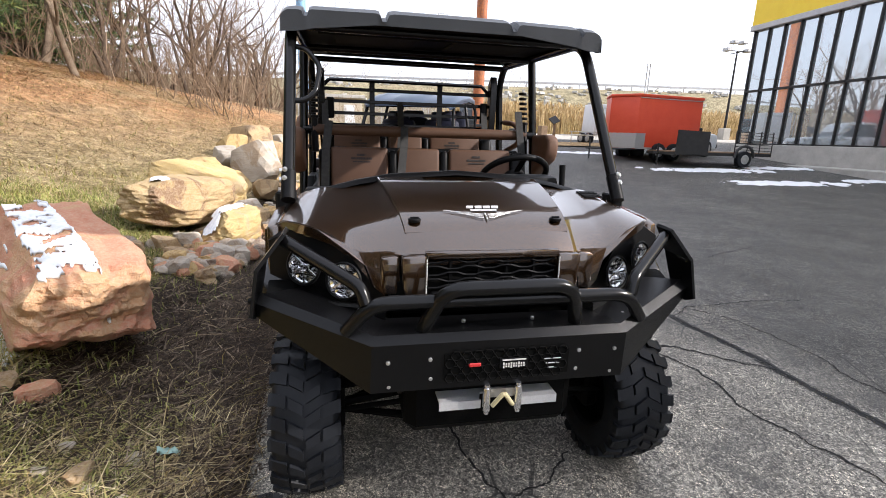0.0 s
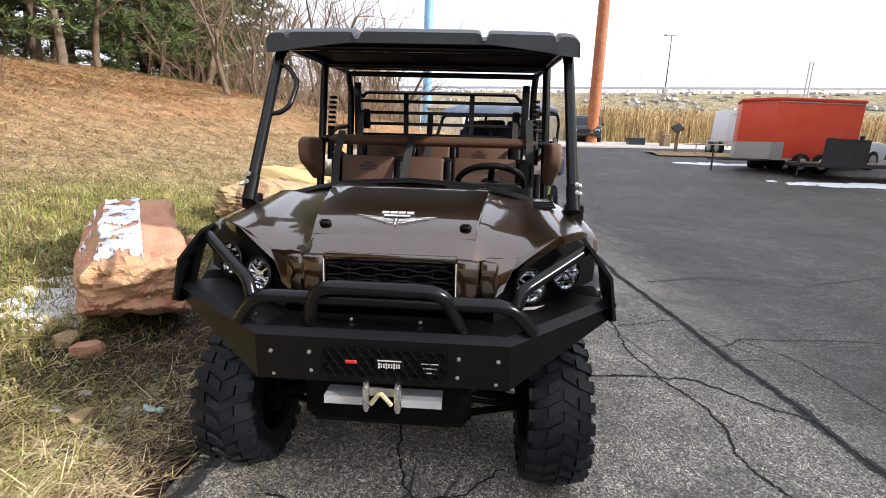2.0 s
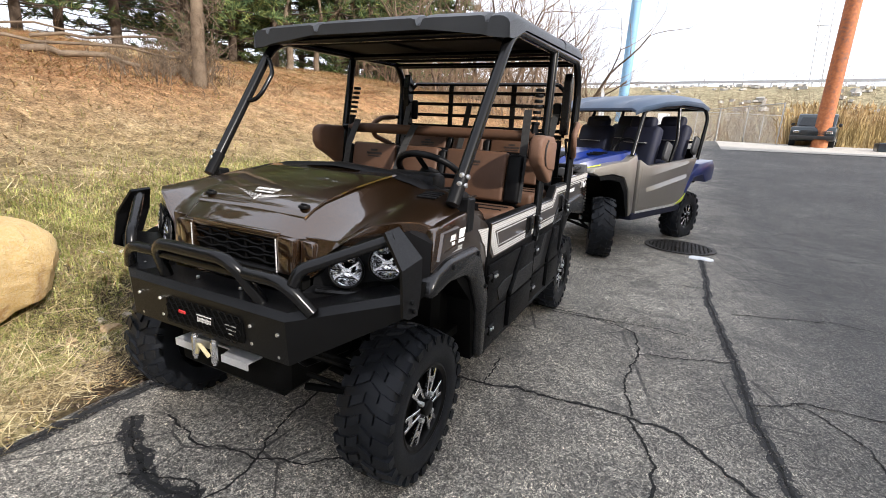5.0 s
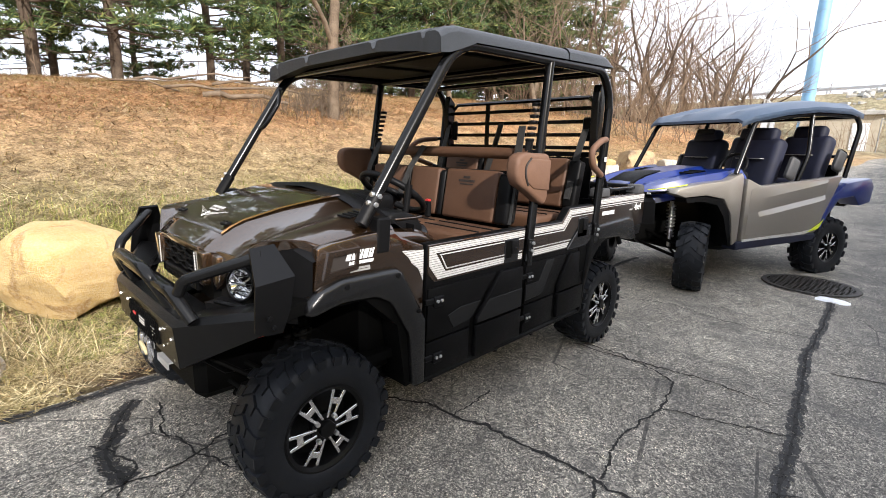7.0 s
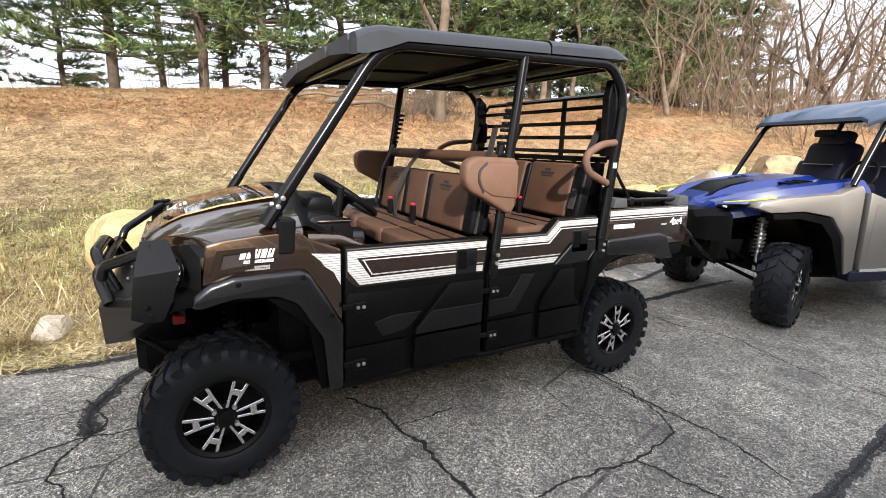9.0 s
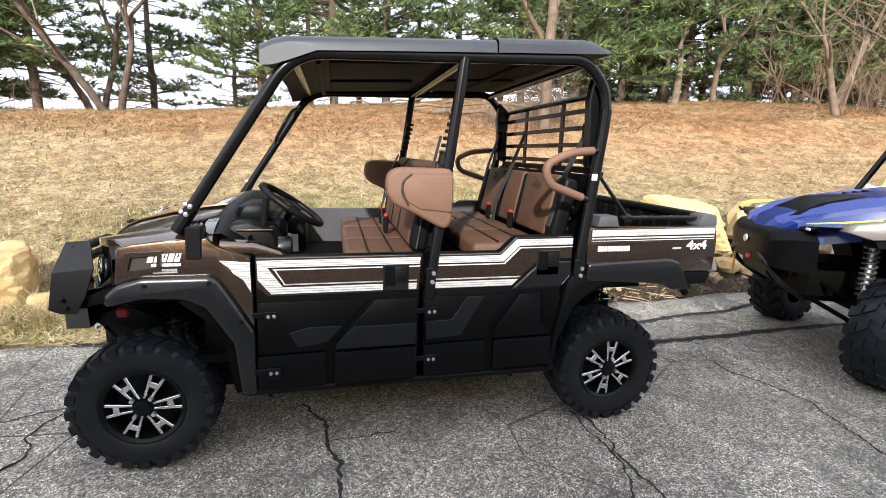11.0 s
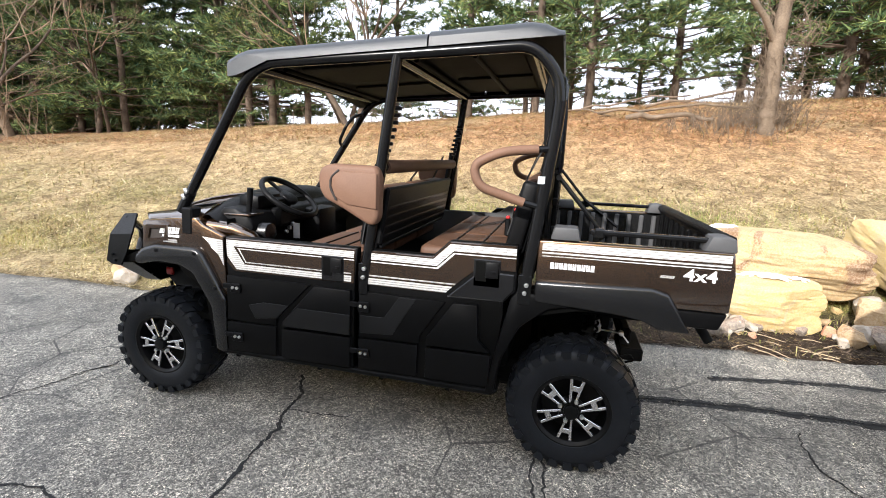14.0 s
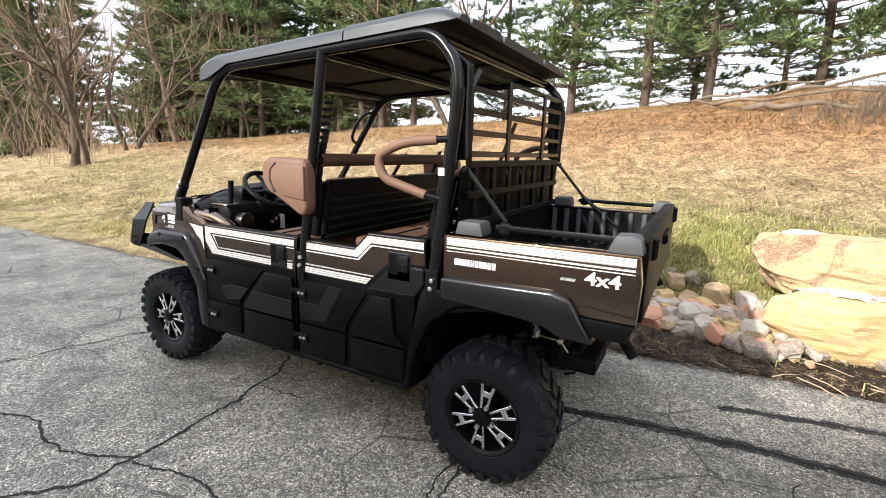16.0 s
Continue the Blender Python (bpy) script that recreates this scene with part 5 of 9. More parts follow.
def bench(y0, zc, back_y, tilt, z_top, tag, deep=0.43):
    seat = new("bench_seat")
    seat.parent = utv
    seat["label"] = "brown and black leather bench seat, " + tag
    for x0, x1 in ((-0.66, -0.24), (-0.235, 0.20), (0.205, 0.66)):
        single("seat_cushion", lambda bm: cushion(bm, x0, x1, y0, y0 + deep, zc - 0.10, zc), mat_seat, seat, "", 50)
        single("seat_piping", lambda bm: [tube(bm, [(x0 + 0.02, y0 + deep / 3 * k, zc + 0.001), (x1 - 0.02, y0 + deep / 3 * k, zc + 0.001)], 0.006, 6) for k in (1, 2)], mat_vinyl, seat)
    M = Matrix.Translation((0, back_y, zc)) @ Matrix.Rotation(radians(-tilt), 4, "X")
    h = z_top - zc
    for x0, x1, mt in ((-0.665, -0.60, mat_vinyl), (-0.595, -0.24, mat_seat), (-0.235, -0.185, mat_vinyl), (-0.18, 0.09, mat_seat), (0.095, 0.145, mat_vinyl), (0.15, 0.565, mat_seat), (0.57, 0.665, mat_vinyl)):
        single("backrest_panel", lambda bm: cushion(bm, x0, x1, -0.035, 0.045, 0.015, h + (0.0 if mt is mat_seat else -0.012), 0.020, M), mt, seat, "brown leather back panel" if mt is mat_seat else "black vinyl back panel", 50)
    for x in (-0.41, 0.33):
        def print_(bm):
            rng = random.Random(3)
            for z, w, hh in ((h - 0.05, 0.05, 0.014), (h - 0.072, 0.12, 0.014), (h - 0.092, 0.10, 0.008)):
                xx = -w / 2
                while xx < w / 2:
                    ww = rng.uniform(0.006, 0.013)
                    box(bm, (x + xx + ww / 2, -0.0365, z), (ww * 0.8, 0.003, hh))
                    xx += ww
            bmesh.ops.transform(bm, matrix=M, verts=bm.verts)
        single("seat_print", print_, mat_stitch, seat, "dark printed emblem bars")
    single("seat_shell", lambda bm: (cushion(bm, -0.64, 0.64, 0.046, 0.058, 0.0, h - 0.03, 0.006, M)), mat_plastic, seat, "black moulded seat back", 40)
    for k in range(5):
        z0 = 0.012 + k * (h - 0.07) / 5
        single("shell_rib", lambda bm: cushion(bm, -0.62, 0.62, 0.056, 0.082, z0, z0 + 0.024, 0.006, M), mat_facet_sheen, seat, "", 40)
    return seat


bench(0.90, 0.975, 1.255, 9, 1.295, "front row", 0.36)
bench(1.55, 1.020, 2.005, 12, 1.375, "rear row")
up("seat_back_shell", lambda bm: box(bm, (0, 1.325, 1.15), (1.30, 0.03, 0.30), Matrix.Translation((0, 1.3, 1.0)) @ Matrix.Rotation(radians(-9), 4, "X") @ Matrix.Translation((0, -1.3, -1.0)), 0.01), mat_vinyl, "black shell behind the front seat")
up("restraint_bar", lambda bm: tube(bm, [(-0.70, 1.375, 1.395), (0.70, 1.375, 1.395)], 0.034, 14), mat_seat, "brown padded restraint bar", 60)
both("restraint_bar_end", lambda bm, s: tube(bm, [(s * 0.76, 1.375, 1.395), (s * 0.68, 1.372, 1.395)], 0.026, 12), mat_tube, "black bar end")


def bolster(bm, s):
    out = [(1.085, 1.345), (1.10, 1.385), (1.15, 1.405), (1.385, 1.400), (1.40, 1.36), (1.395, 1.16), (1.37, 1.118), (1.33, 1.13), (1.20, 1.20), (1.12, 1.235), (1.09, 1.28)]
    prism(bm, out, s * 0.745, s * 0.825, "x", 0.022, 3)
both("shoulder_bolster", bolster, mat_pad, "tan leather shoulder bolster", 50)
both("bolster_pocket", lambda bm, s: prism(bm, [(1.165, 1.345), (1.185, 1.372), (1.39, 1.368), (1.39, 1.20), (1.24, 1.215), (1.18, 1.25), (1.16, 1.30)], s * 0.80, s * 0.832, "x", 0.006, 2), mat_pad, "stitched tan bolster flap", 50)
both("bolster_seam", lambda bm, s: tube(bm, fillet([(s * 0.829, 1.20, 1.375), (s * 0.829, 1.158, 1.34), (s * 0.829, 1.155, 1.29), (s * 0.829, 1.185, 1.235)], 0.02), 0.006, 6), mat_stitch, "dark seam")


def grab(bm, s):
    tube(bm, fillet([(s * 0.79, 2.105, 1.500), (s * 0.83, 1.955, 1.487), (s * 0.835, 1.835, 1.425), (s * 0.835, 1.865, 1.335), (s * 0.80, 2.06, 1.272)], 0.07, 7), 0.0205, 12)
both("grab_handle", grab, mat_pad, "tan leather wrapped grab handle", 60)
both("grab_handle_end", lambda bm, s: tube(bm, [(s * 0.765, 2.16, 1.505), (s * 0.792, 2.10, 1.500)], 0.014, 8), mat_tube)
both("grab_handle_end", lambda bm, s: tube(bm, [(s * 0.77, 2.125, 1.255), (s * 0.80, 2.055, 1.274)], 0.014, 8), mat_tube)

# steering wheel and controls
SWM = Matrix.Translation((0.375, 0.645, 1.185)) @ Matrix.Rotation(radians(-35), 4, "X")
steer_wheel = new("steering_wheel")
steer_wheel.parent = utv
steer_wheel["label"] = "black three-spoke steering wheel"
steer_wheel.matrix_local = SWM


def rim_ring(bm):
    pts = [(0.172 * math.cos(2 * math.pi * k / 36), 0.172 * math.sin(2 * math.pi * k / 36), 0) for k in range(37)]
    tube(bm, pts, 0.0165, 10)
single("wheel_rim", rim_ring, mat_vinyl, steer_wheel, "", 60)
for a in (0, 180, 270):
    single("wheel_spoke", lambda bm: box(bm, (0.085, 0, -0.008), (0.16, 0.032, 0.014), Matrix.Rotation(radians(a), 4, "Z"), 0.005), mat_vinyl, steer_wheel)
single("wheel_hub", lambda bm: disc(bm, (0, 0, -0.008), 0.055, 0.03, "z", 20, 0.008), mat_vinyl, steer_wheel, "", 40)
up("steering_column", lambda bm: (tube(bm, [(0.375, 0.635, 1.165), (0.375, 0.46, 0.93)], 0.032, 12), box(bm, (0.375, 0.55, 1.06), (0.13, 0.13, 0.12), Matrix.Identity(4), 0.02)), mat_vinyl, "black steering column", 40)


def dash(bm):
    prism(bm, [(0.34, 1.06), (0.40, 1.135), (0.48, 1.135), (0.57, 1.10), (0.60, 1.03), (0.52, 0.94), (0.45, 0.80), (0.36, 0.80)], -0.68, 0.66, "x", 0.02, 2)
    box(bm, (0.375, 0.47, 1.155), (0.30, 0.14, 0.09), bev=0.03, seg=2)
    box(bm, (-0.02, 0.62, 0.98), (0.24, 0.14, 0.22), bev=0.03, seg=2)
up("dashboard", dash, mat_vinyl, "black moulded dashboard", 40)
up("dash_trim", lambda bm: (tube(bm, [(0.70, 0.36, 1.03), (0.69, 0.50, 1.02), (0.68, 0.60, 0.985), (0.66, 0.64, 0.93)], 0.045, 10, 0.03), box(bm, (0.60, 0.50, 1.10), (0.14, 0.16, 0.012), Matrix.Identity(4), 0.004)), mat_brown, "brown dash trim", 50)
up("shift_lever", lambda bm: (tube(bm, [(0.60, 0.52, 1.02), (0.605, 0.55, 1.245)], 0.013, 8, 0.017)), mat_vinyl, "black shift lever", 50)
up("ignition_cluster", lambda bm: [disc(bm, (0.30 + 0.03 * k, 0.615 - 0.004 * k, 1.01 - 0.02 * k), 0.012, 0.02, "y", 10, 0.002) for k in range(3)], mat_bolt, "bright switches and keys", 40)
up("cup_holder", lambda bm: disc(bm, (0.58, 0.60, 1.0), 0.055, 0.11, "y", 20, 0.01), mat_flare, "grey cup holder", 40)
up("hang_tag", lambda bm: box(bm, (0.30, 0.64, 0.968), (0.004, 0.045, 0.095), Matrix.Identity(4), 0.001), mat_tag, "paper tag hung from the column", None)

# seat belts


def strap(bm, pts, w=0.024):
    pts = [Vector(p) for p in pts]
    for a, b in zip(pts, pts[1:]):
        t = (b - a).normalized()
        sd = t.cross(Vector((0, 1, 0)))
        sd = sd.normalized() * w if sd.length > 0.1 else Vector((w, 0, 0))
        nn = t.cross(sd).normalized() * 0.0025
        vs = [bm.verts.new(p) for p in (a + sd + nn, a - sd + nn, b - sd + nn, b + sd + nn, a + sd - nn, a - sd - nn, b - sd - nn, b + sd - nn)]
        for q in ((0, 1, 2, 3), (7, 6, 5, 4), (0, 4, 5, 1), (3, 2, 6, 7), (1, 5, 6, 2), (0, 3, 7, 4)):
            bm.faces.new([vs[i] for i in q])
belts = [
    [(-0.13, 1.335, 1.43), (-0.145, 1.235, 1.30), (-0.17, 1.16, 1.12), (-0.19, 1.17, 0.985)],
    [(-0.08, 2.11, 1.62), (-0.08, 2.02, 1.39), (-0.10, 1.93, 1.16), (-0.12, 1.92, 1.02)],
    [(0.62, 2.17, 1.62), (0.615, 2.06, 1.38), (0.61, 1.98, 1.10)],
    [(-0.60, 1.33, 1.45), (-0.62, 1.25, 1.28), (-0.63, 1.20, 1.02)],
    [(0.64, 1.37, 1.55), (0.655, 1.30, 1.28), (0.66, 1.25, 1.00)],
    [(-0.66, 2.13, 1.62), (-0.655, 2.05, 1.38), (-0.65, 1.98, 1.10)],
]
for b in belts:
    up("seat_belt", lambda bm: strap(bm, b), mat_belt, "grey woven seat belt", None)


def retractor(bm, s):
    a, b = Vector((s * 0.685, 1.43, 1.67)), Vector((s * 0.69, 1.37, 1.44))
    for k in range(7):
        c = a.lerp(b, k / 7)
        disc(bm, c, 0.026, 0.018, "z", 14, 0.004)
    tube(bm, [a.lerp(b, 0.9), Vector((s * 0.69, 1.34, 1.26))], 0.022, 8)
both("belt_sleeve", retractor, mat_vinyl, "ribbed black belt sleeve", 40)
both("belt_sleeve", lambda bm, s: box(bm, (s * 0.62, 2.16, 1.57), (0.06, 0.03, 0.16), bev=0.01), mat_vinyl, "black belt guide", 40)
for x, y in ((-0.28, 1.17), (0.10, 1.16), (-0.25, 1.93), (0.18, 1.93)):
    z = 1.0 if y < 1.5 else 1.035
    up("belt_buckle", lambda bm: box(bm, (x, y, z + 0.035), (0.045, 0.03, 0.10), bev=0.008), mat_vinyl, "black belt buckle")
    up("buckle_button", lambda bm: box(bm, (x, y, z + 0.092), (0.036, 0.022, 0.016), bev=0.004), mat_redbutton, "red buckle button")

# ---- rocks, snow, litter and cracks by the lot ----
def rock_material(name, pale, deep, stain, streak=2.0):
    m = shader(name, pale, 0.92, spec=0.25)
    n = Nodes(m)
    lay = n.scaled((1.0, 1.0, 3.2))
    base = n.mix(n.ramp(n.noise(3.2, 6.0, 0.65, 0.8, lay), [(0.3, 0.0), (0.68, 1.0)]), deep, pale)
    base = n.mix(n.ramp(n.noise(1.6, 5.0, 0.6, 1.5), [(0.52, 0.0), (0.58, 0.85)]), base, stain)
    base = n.mix(n.ramp(n.noise(60.0, 4.0, 0.7), [(0.42, 0.0), (0.62, 0.35)]), base, (0.62, 0.52, 0.38))
    n.color(base).bump(n.mix(0.4, n.noise(9.0, 8.0, 0.7, 0.6, lay), n.noise(120.0, 3.0)), 0.8, 0.03)
    return m


mat_red_stone = rock_material("red_sandstone", (0.62, 0.33, 0.21), (0.53, 0.20, 0.115), (0.55, 0.33, 0.17))
mat_yellow_stone = rock_material("yellow_sandstone", (0.60, 0.44, 0.20), (0.50, 0.32, 0.115), (0.32, 0.19, 0.07))
mat_tan_stone = rock_material("tan_sandstone", (0.50, 0.37, 0.20), (0.33, 0.20, 0.10), (0.20, 0.13, 0.08))
mat_bright_stone = rock_material("bright_yellow_sandstone", (0.60, 0.45, 0.205), (0.51, 0.345, 0.125), (0.50, 0.37, 0.22))
mat_stained_stone = rock_material("stained_yellow_sandstone", (0.50, 0.37, 0.19), (0.36, 0.23, 0.10), (0.19, 0.10, 0.055), 1.0)
mat_grey_stone = rock_material("grey_rubble", (0.30, 0.26, 0.22), (0.15, 0.12, 0.10), (0.26, 0.16, 0.11))
mat_pale_stone = rock_material("pale_limestone", (0.52, 0.48, 0.42), (0.38, 0.32, 0.26), (0.34, 0.25, 0.17))
mat_snow = shader("old_snow", (0.86, 0.88, 0.91), 0.7)
n = Nodes(mat_snow)
n.color(n.ramp(n.noise(18.0, 5.0), [(0.3, (0.74, 0.77, 0.81)), (0.6, (0.9, 0.91, 0.93))])).bump(n.noise(60.0, 4.0), 0.4, 0.01)


def rock_verts(seed, size, sub, cuts=11, rough=0.07, square=0):
    """A stone: a ball cut by random planes and then roughened."""
    rng = random.Random(seed)
    bm = bmesh.new()
    bmesh.ops.create_icosphere(bm, subdivisions=sub, radius=1.0)
    planes = [(Vector((sx, sy, sz)).normalized(), d) for sx, sy, sz, d in ((0, 0, 1, 0.62), (0, 0, -1, 0.62), (1, 0.1, 0.1, 0.75), (-1, -0.1, 0, 0.75), (0.1, 1, 0, 0.78), (0, -1, 0.15, 0.76))]
    for _ in range(cuts):
        v = Vector((rng.gauss(0, 1), rng.gauss(0, 1), rng.gauss(0, 0.7))).normalized()
        planes.append((v, rng.uniform(0.68, 0.92) if sub > 3 else rng.uniform(0.52, 0.84)))
    off = Vector((rng.uniform(0, 50), rng.uniform(0, 50), rng.uniform(0, 50)))
    if square:
        planes = planes[6:]
    for v in bm.verts:
        p = v.co.copy()
        if square:
            p *= 0.80 / (abs(p.x) ** square + abs(p.y) ** square + abs(p.z) ** square) ** (1 / square)
        for nrm, d in planes:
            h = p.dot(nrm) - d
            if h > 0:
                p -= nrm * h
        p *= 1 + rough * noise.fractal(p * 2.0 + off, 0.9, 2.1, 5) + rough * 0.35 * noise.noise(Vector((p.x * 3, p.y * 3, p.z * 11)) + off)
        v.co = Vector((p.x * size[0] * 0.62, p.y * size[1] * 0.62, p.z * size[2] * 0.78))
    return bm


def rock(name, label, at, size, yaw, seed, mat, sub=4, tilt=(0, 0), cuts=11, group="", sink=0.06, snow=0.0, square=0, rough=0.085):
    bm = rock_verts(seed, size, sub, cuts, rough, square)
    m = Matrix.Rotation(radians(yaw), 4, "Z") @ Matrix.Rotation(radians(tilt[0]), 4, "X") @ Matrix.Rotation(radians(tilt[1]), 4, "Y")
    bmesh.ops.transform(bm, matrix=m, verts=bm.verts)
    low = min(v.co.z for v in bm.verts)
    bmesh.ops.translate(bm, vec=(0, 0, -low - sink * size[2]), verts=bm.verts)
    cap = None
    if snow:
        cap = bm.copy()
        cap.normal_update()
        rng = Vector((seed * 1.7, seed * 0.3, 0))
        back = m.inverted()

        def bare_face(f):
            q = f.calc_center_median()
            p = back @ q
            return f.normal.z < 0.80 or noise.fractal(q * 4.5 + rng, 0.8, 2.0, 4) < 0.42 - snow + 0.5 * max(0.0, p.y / size[1] - 0.1) or p.x > size[0] * 0.16 or p.x < -size[0] * 0.42 or abs(p.y) > size[1] * 0.455
        drop = [f for f in cap.faces if bare_face(f)]
        bmesh.ops.delete(cap, geom=drop, context="FACES")
        if len(cap.faces):
            up_ = bmesh.ops.extrude_face_region(cap, geom=cap.faces[:])
            for v in up_["geom"]:
                if isinstance(v, bmesh.types.BMVert):
                    v.co.z += 0.014
            bmesh.ops.smooth_vert(cap, verts=cap.verts, factor=0.5, use_axis_x=True, use_axis_y=True, use_axis_z=False)
            bmesh.ops.translate(cap, vec=(0, 0, 0.003), verts=cap.verts)
    ob = part(name, bm, mat, None, "", 22 if sub > 3 else 16)
    ob.location = at
    tagged(ob, label, "rock", group)
    if cap is not None and len(cap.faces):
        sn = part("snow_patch", cap, mat_snow, None, "", 60)
        sn.location = at
        tagged(sn, "thin patch of old snow on a boulder", "snow")
    return ob


def on_ground(x, y, dz=0.0):
    return (x, y, ground_z(x, y) + dz)


rock("boulder", "large red and orange sandstone boulder with snow on grass", (-2.31, 1.52, 0.12), (0.64, 1.86, 0.49), 36, 21, mat_red_stone, 6, (6, -3), 6, snow=0.62, square=7, sink=0.0)
rock("boulder", "large pale yellow sandstone boulder on dry grass", on_ground(-2.17, -0.44, -0.02), (0.86, 0.76, 0.50), 20, 34, mat_yellow_stone, 5, (-6, 8), 11, square=4, rough=0.045)
rock("boulder", "pale yellow boulder in dry grass near the lot edge", on_ground(-1.82, -2.06, -0.05), (0.62, 0.62, 0.44), 40, 39, mat_yellow_stone, 5, (4, -6), 9, square=4)
long_slab = rock("boulder", "long tan sandstone slab resting on other stones", on_ground(-2.46, 4.33, 0.07), (0.84, 1.56, 0.42), -10, 47, mat_stained_stone, 6, (-3, 6), 15, square=4)
low_slab = rock("boulder", "yellow sandstone slab with snow at the lot edge", on_ground(-1.80, 4.05, -0.02), (0.46, 0.86, 0.33), -14, 52, mat_bright_stone, 5, (0, 10), 7, square=6)
rock("boulder", "upright yellow sandstone boulder in the stone row", on_ground(-2.62, 5.62, 0.02), (1.25, 0.74, 0.46), 4, 63, mat_bright_stone, 5, (4, 15), 9, square=5)
rng = random.Random(77)
row = [(-2.55, 6.7, 0.62, 0.40), (-3.05, 7.3, 0.8, 0.45), (-2.0, 7.2, 0.5, 0.36), (-2.45, 8.6, 1.05, 0.80), (-3.1, 9.2, 0.7, 0.5), (-2.6, 9.8, 0.6, 0.5), (-3.2, 10.4, 0.8, 0.6), (-2.5, 11.2, 0.7, 0.55), (-3.2, 12.2, 0.9, 0.65), (-2.4, 12.8, 0.6, 0.55), (-1.9, 5.25, 0.42, 0.34), (-1.75, 4.95, 0.36, 0.30), (-2.2, 13.6, 0.6, 0.45),
       (-2.2, 3.55, 0.34, 0.28), (-1.95, 3.22, 0.34, 0.28), (-1.72, 3.22, 0.28, 0.20), (-2.0, 2.92, 0.32, 0.16), (-1.75, 2.72, 0.28, 0.14), (-1.72, 2.45, 0.22, 0.10), (-2.32, 3.30, 0.46, 0.26), (-2.1, 2.88, 0.26, 0.22), (-2.45, 2.95, 0.28, 0.24), (-1.62, 3.55, 0.24, 0.20), (-1.58, 4.75, 0.32, 0.26)]
for k, (x, y, w, h) in enumerate(row):
    w, h = (w, h) if k < 13 else (w * 0.62, h * 0.62)
    rock("boulder", "sandstone boulder in a rough row beside the lot", on_ground(x, y), (w, w * rng.uniform(0.8, 1.3), h), rng.uniform(0, 180), 100 + k, rng.choice((mat_tan_stone, mat_yellow_stone, mat_tan_stone, mat_pale_stone) if k < 13 else (mat_pale_stone, mat_tan_stone, mat_pale_stone, mat_tan_stone, mat_yellow_stone)), 3, (rng.uniform(-14, 14), rng.uniform(-14, 14)), 10, "stone row", snow=0.0)
for k in range(290):
    y = rng.uniform(2.5, 9.5) if k % 2 else rng.uniform(2.6, 4.0)
    x = -1.32 - 0.03 * y - abs(rng.gauss(0, 0.42)) - (0.15 if y < 3.4 else 0)
    w = min(0.30, 0.06 + abs(rng.gauss(0, 0.075)))
    rock("stone", rng.choice(("broken grey and brown rubble stone", "small tan rubble stone on soil")), on_ground(x, y, 0.0), (w, w * rng.uniform(0.8, 1.5), w * rng.uniform(0.55, 0.95)), rng.uniform(0, 180), 300 + k, rng.choice((mat_grey_stone, mat_tan_stone, mat_pale_stone, mat_red_stone, mat_yellow_stone, mat_pale_stone)), 2, (rng.uniform(-25, 25), rng.uniform(-25, 25)), 10, "rubble stones", 0.12)
for k, (x, y, w, mt) in enumerate(((-1.36, 0.10, 0.09, mat_pale_stone), (-1.65, 0.04, 0.085, mat_pale_stone), (-1.65, 0.19, 0.085, mat_pale_stone), (-1.95, 0.58, 0.17, mat_red_stone), (-2.12, 0.62, 0.16, mat_tan_stone), (-1.52, 0.02, 0.13, mat_tan_stone), (-1.45, -0.05, 0.07, mat_pale_stone), (-1.36, -0.95, 0.22, mat_pale_stone), (-0.98, -2.2, 0.24, mat_pale_stone), (-1.15, -2.45, 0.20, mat_tan_stone), (-1.62, -1.6, 0.20, mat_yellow_stone), (-1.5, -0.2, 0.10, mat_tan_stone), (-1.3, -0.12, 0.08, mat_pale_stone))):
    w *= 0.75 if y > -0.3 else 1.0
    rock("stone", "small pale stone lying in the grass" if mt is not mat_red_stone else "small red stone lying in the grass", on_ground(x, y), (w, w * 1.25, w * 0.7), k * 37, 500 + k, mt, 3, (0, 0), 9, "loose stones", 0.2)


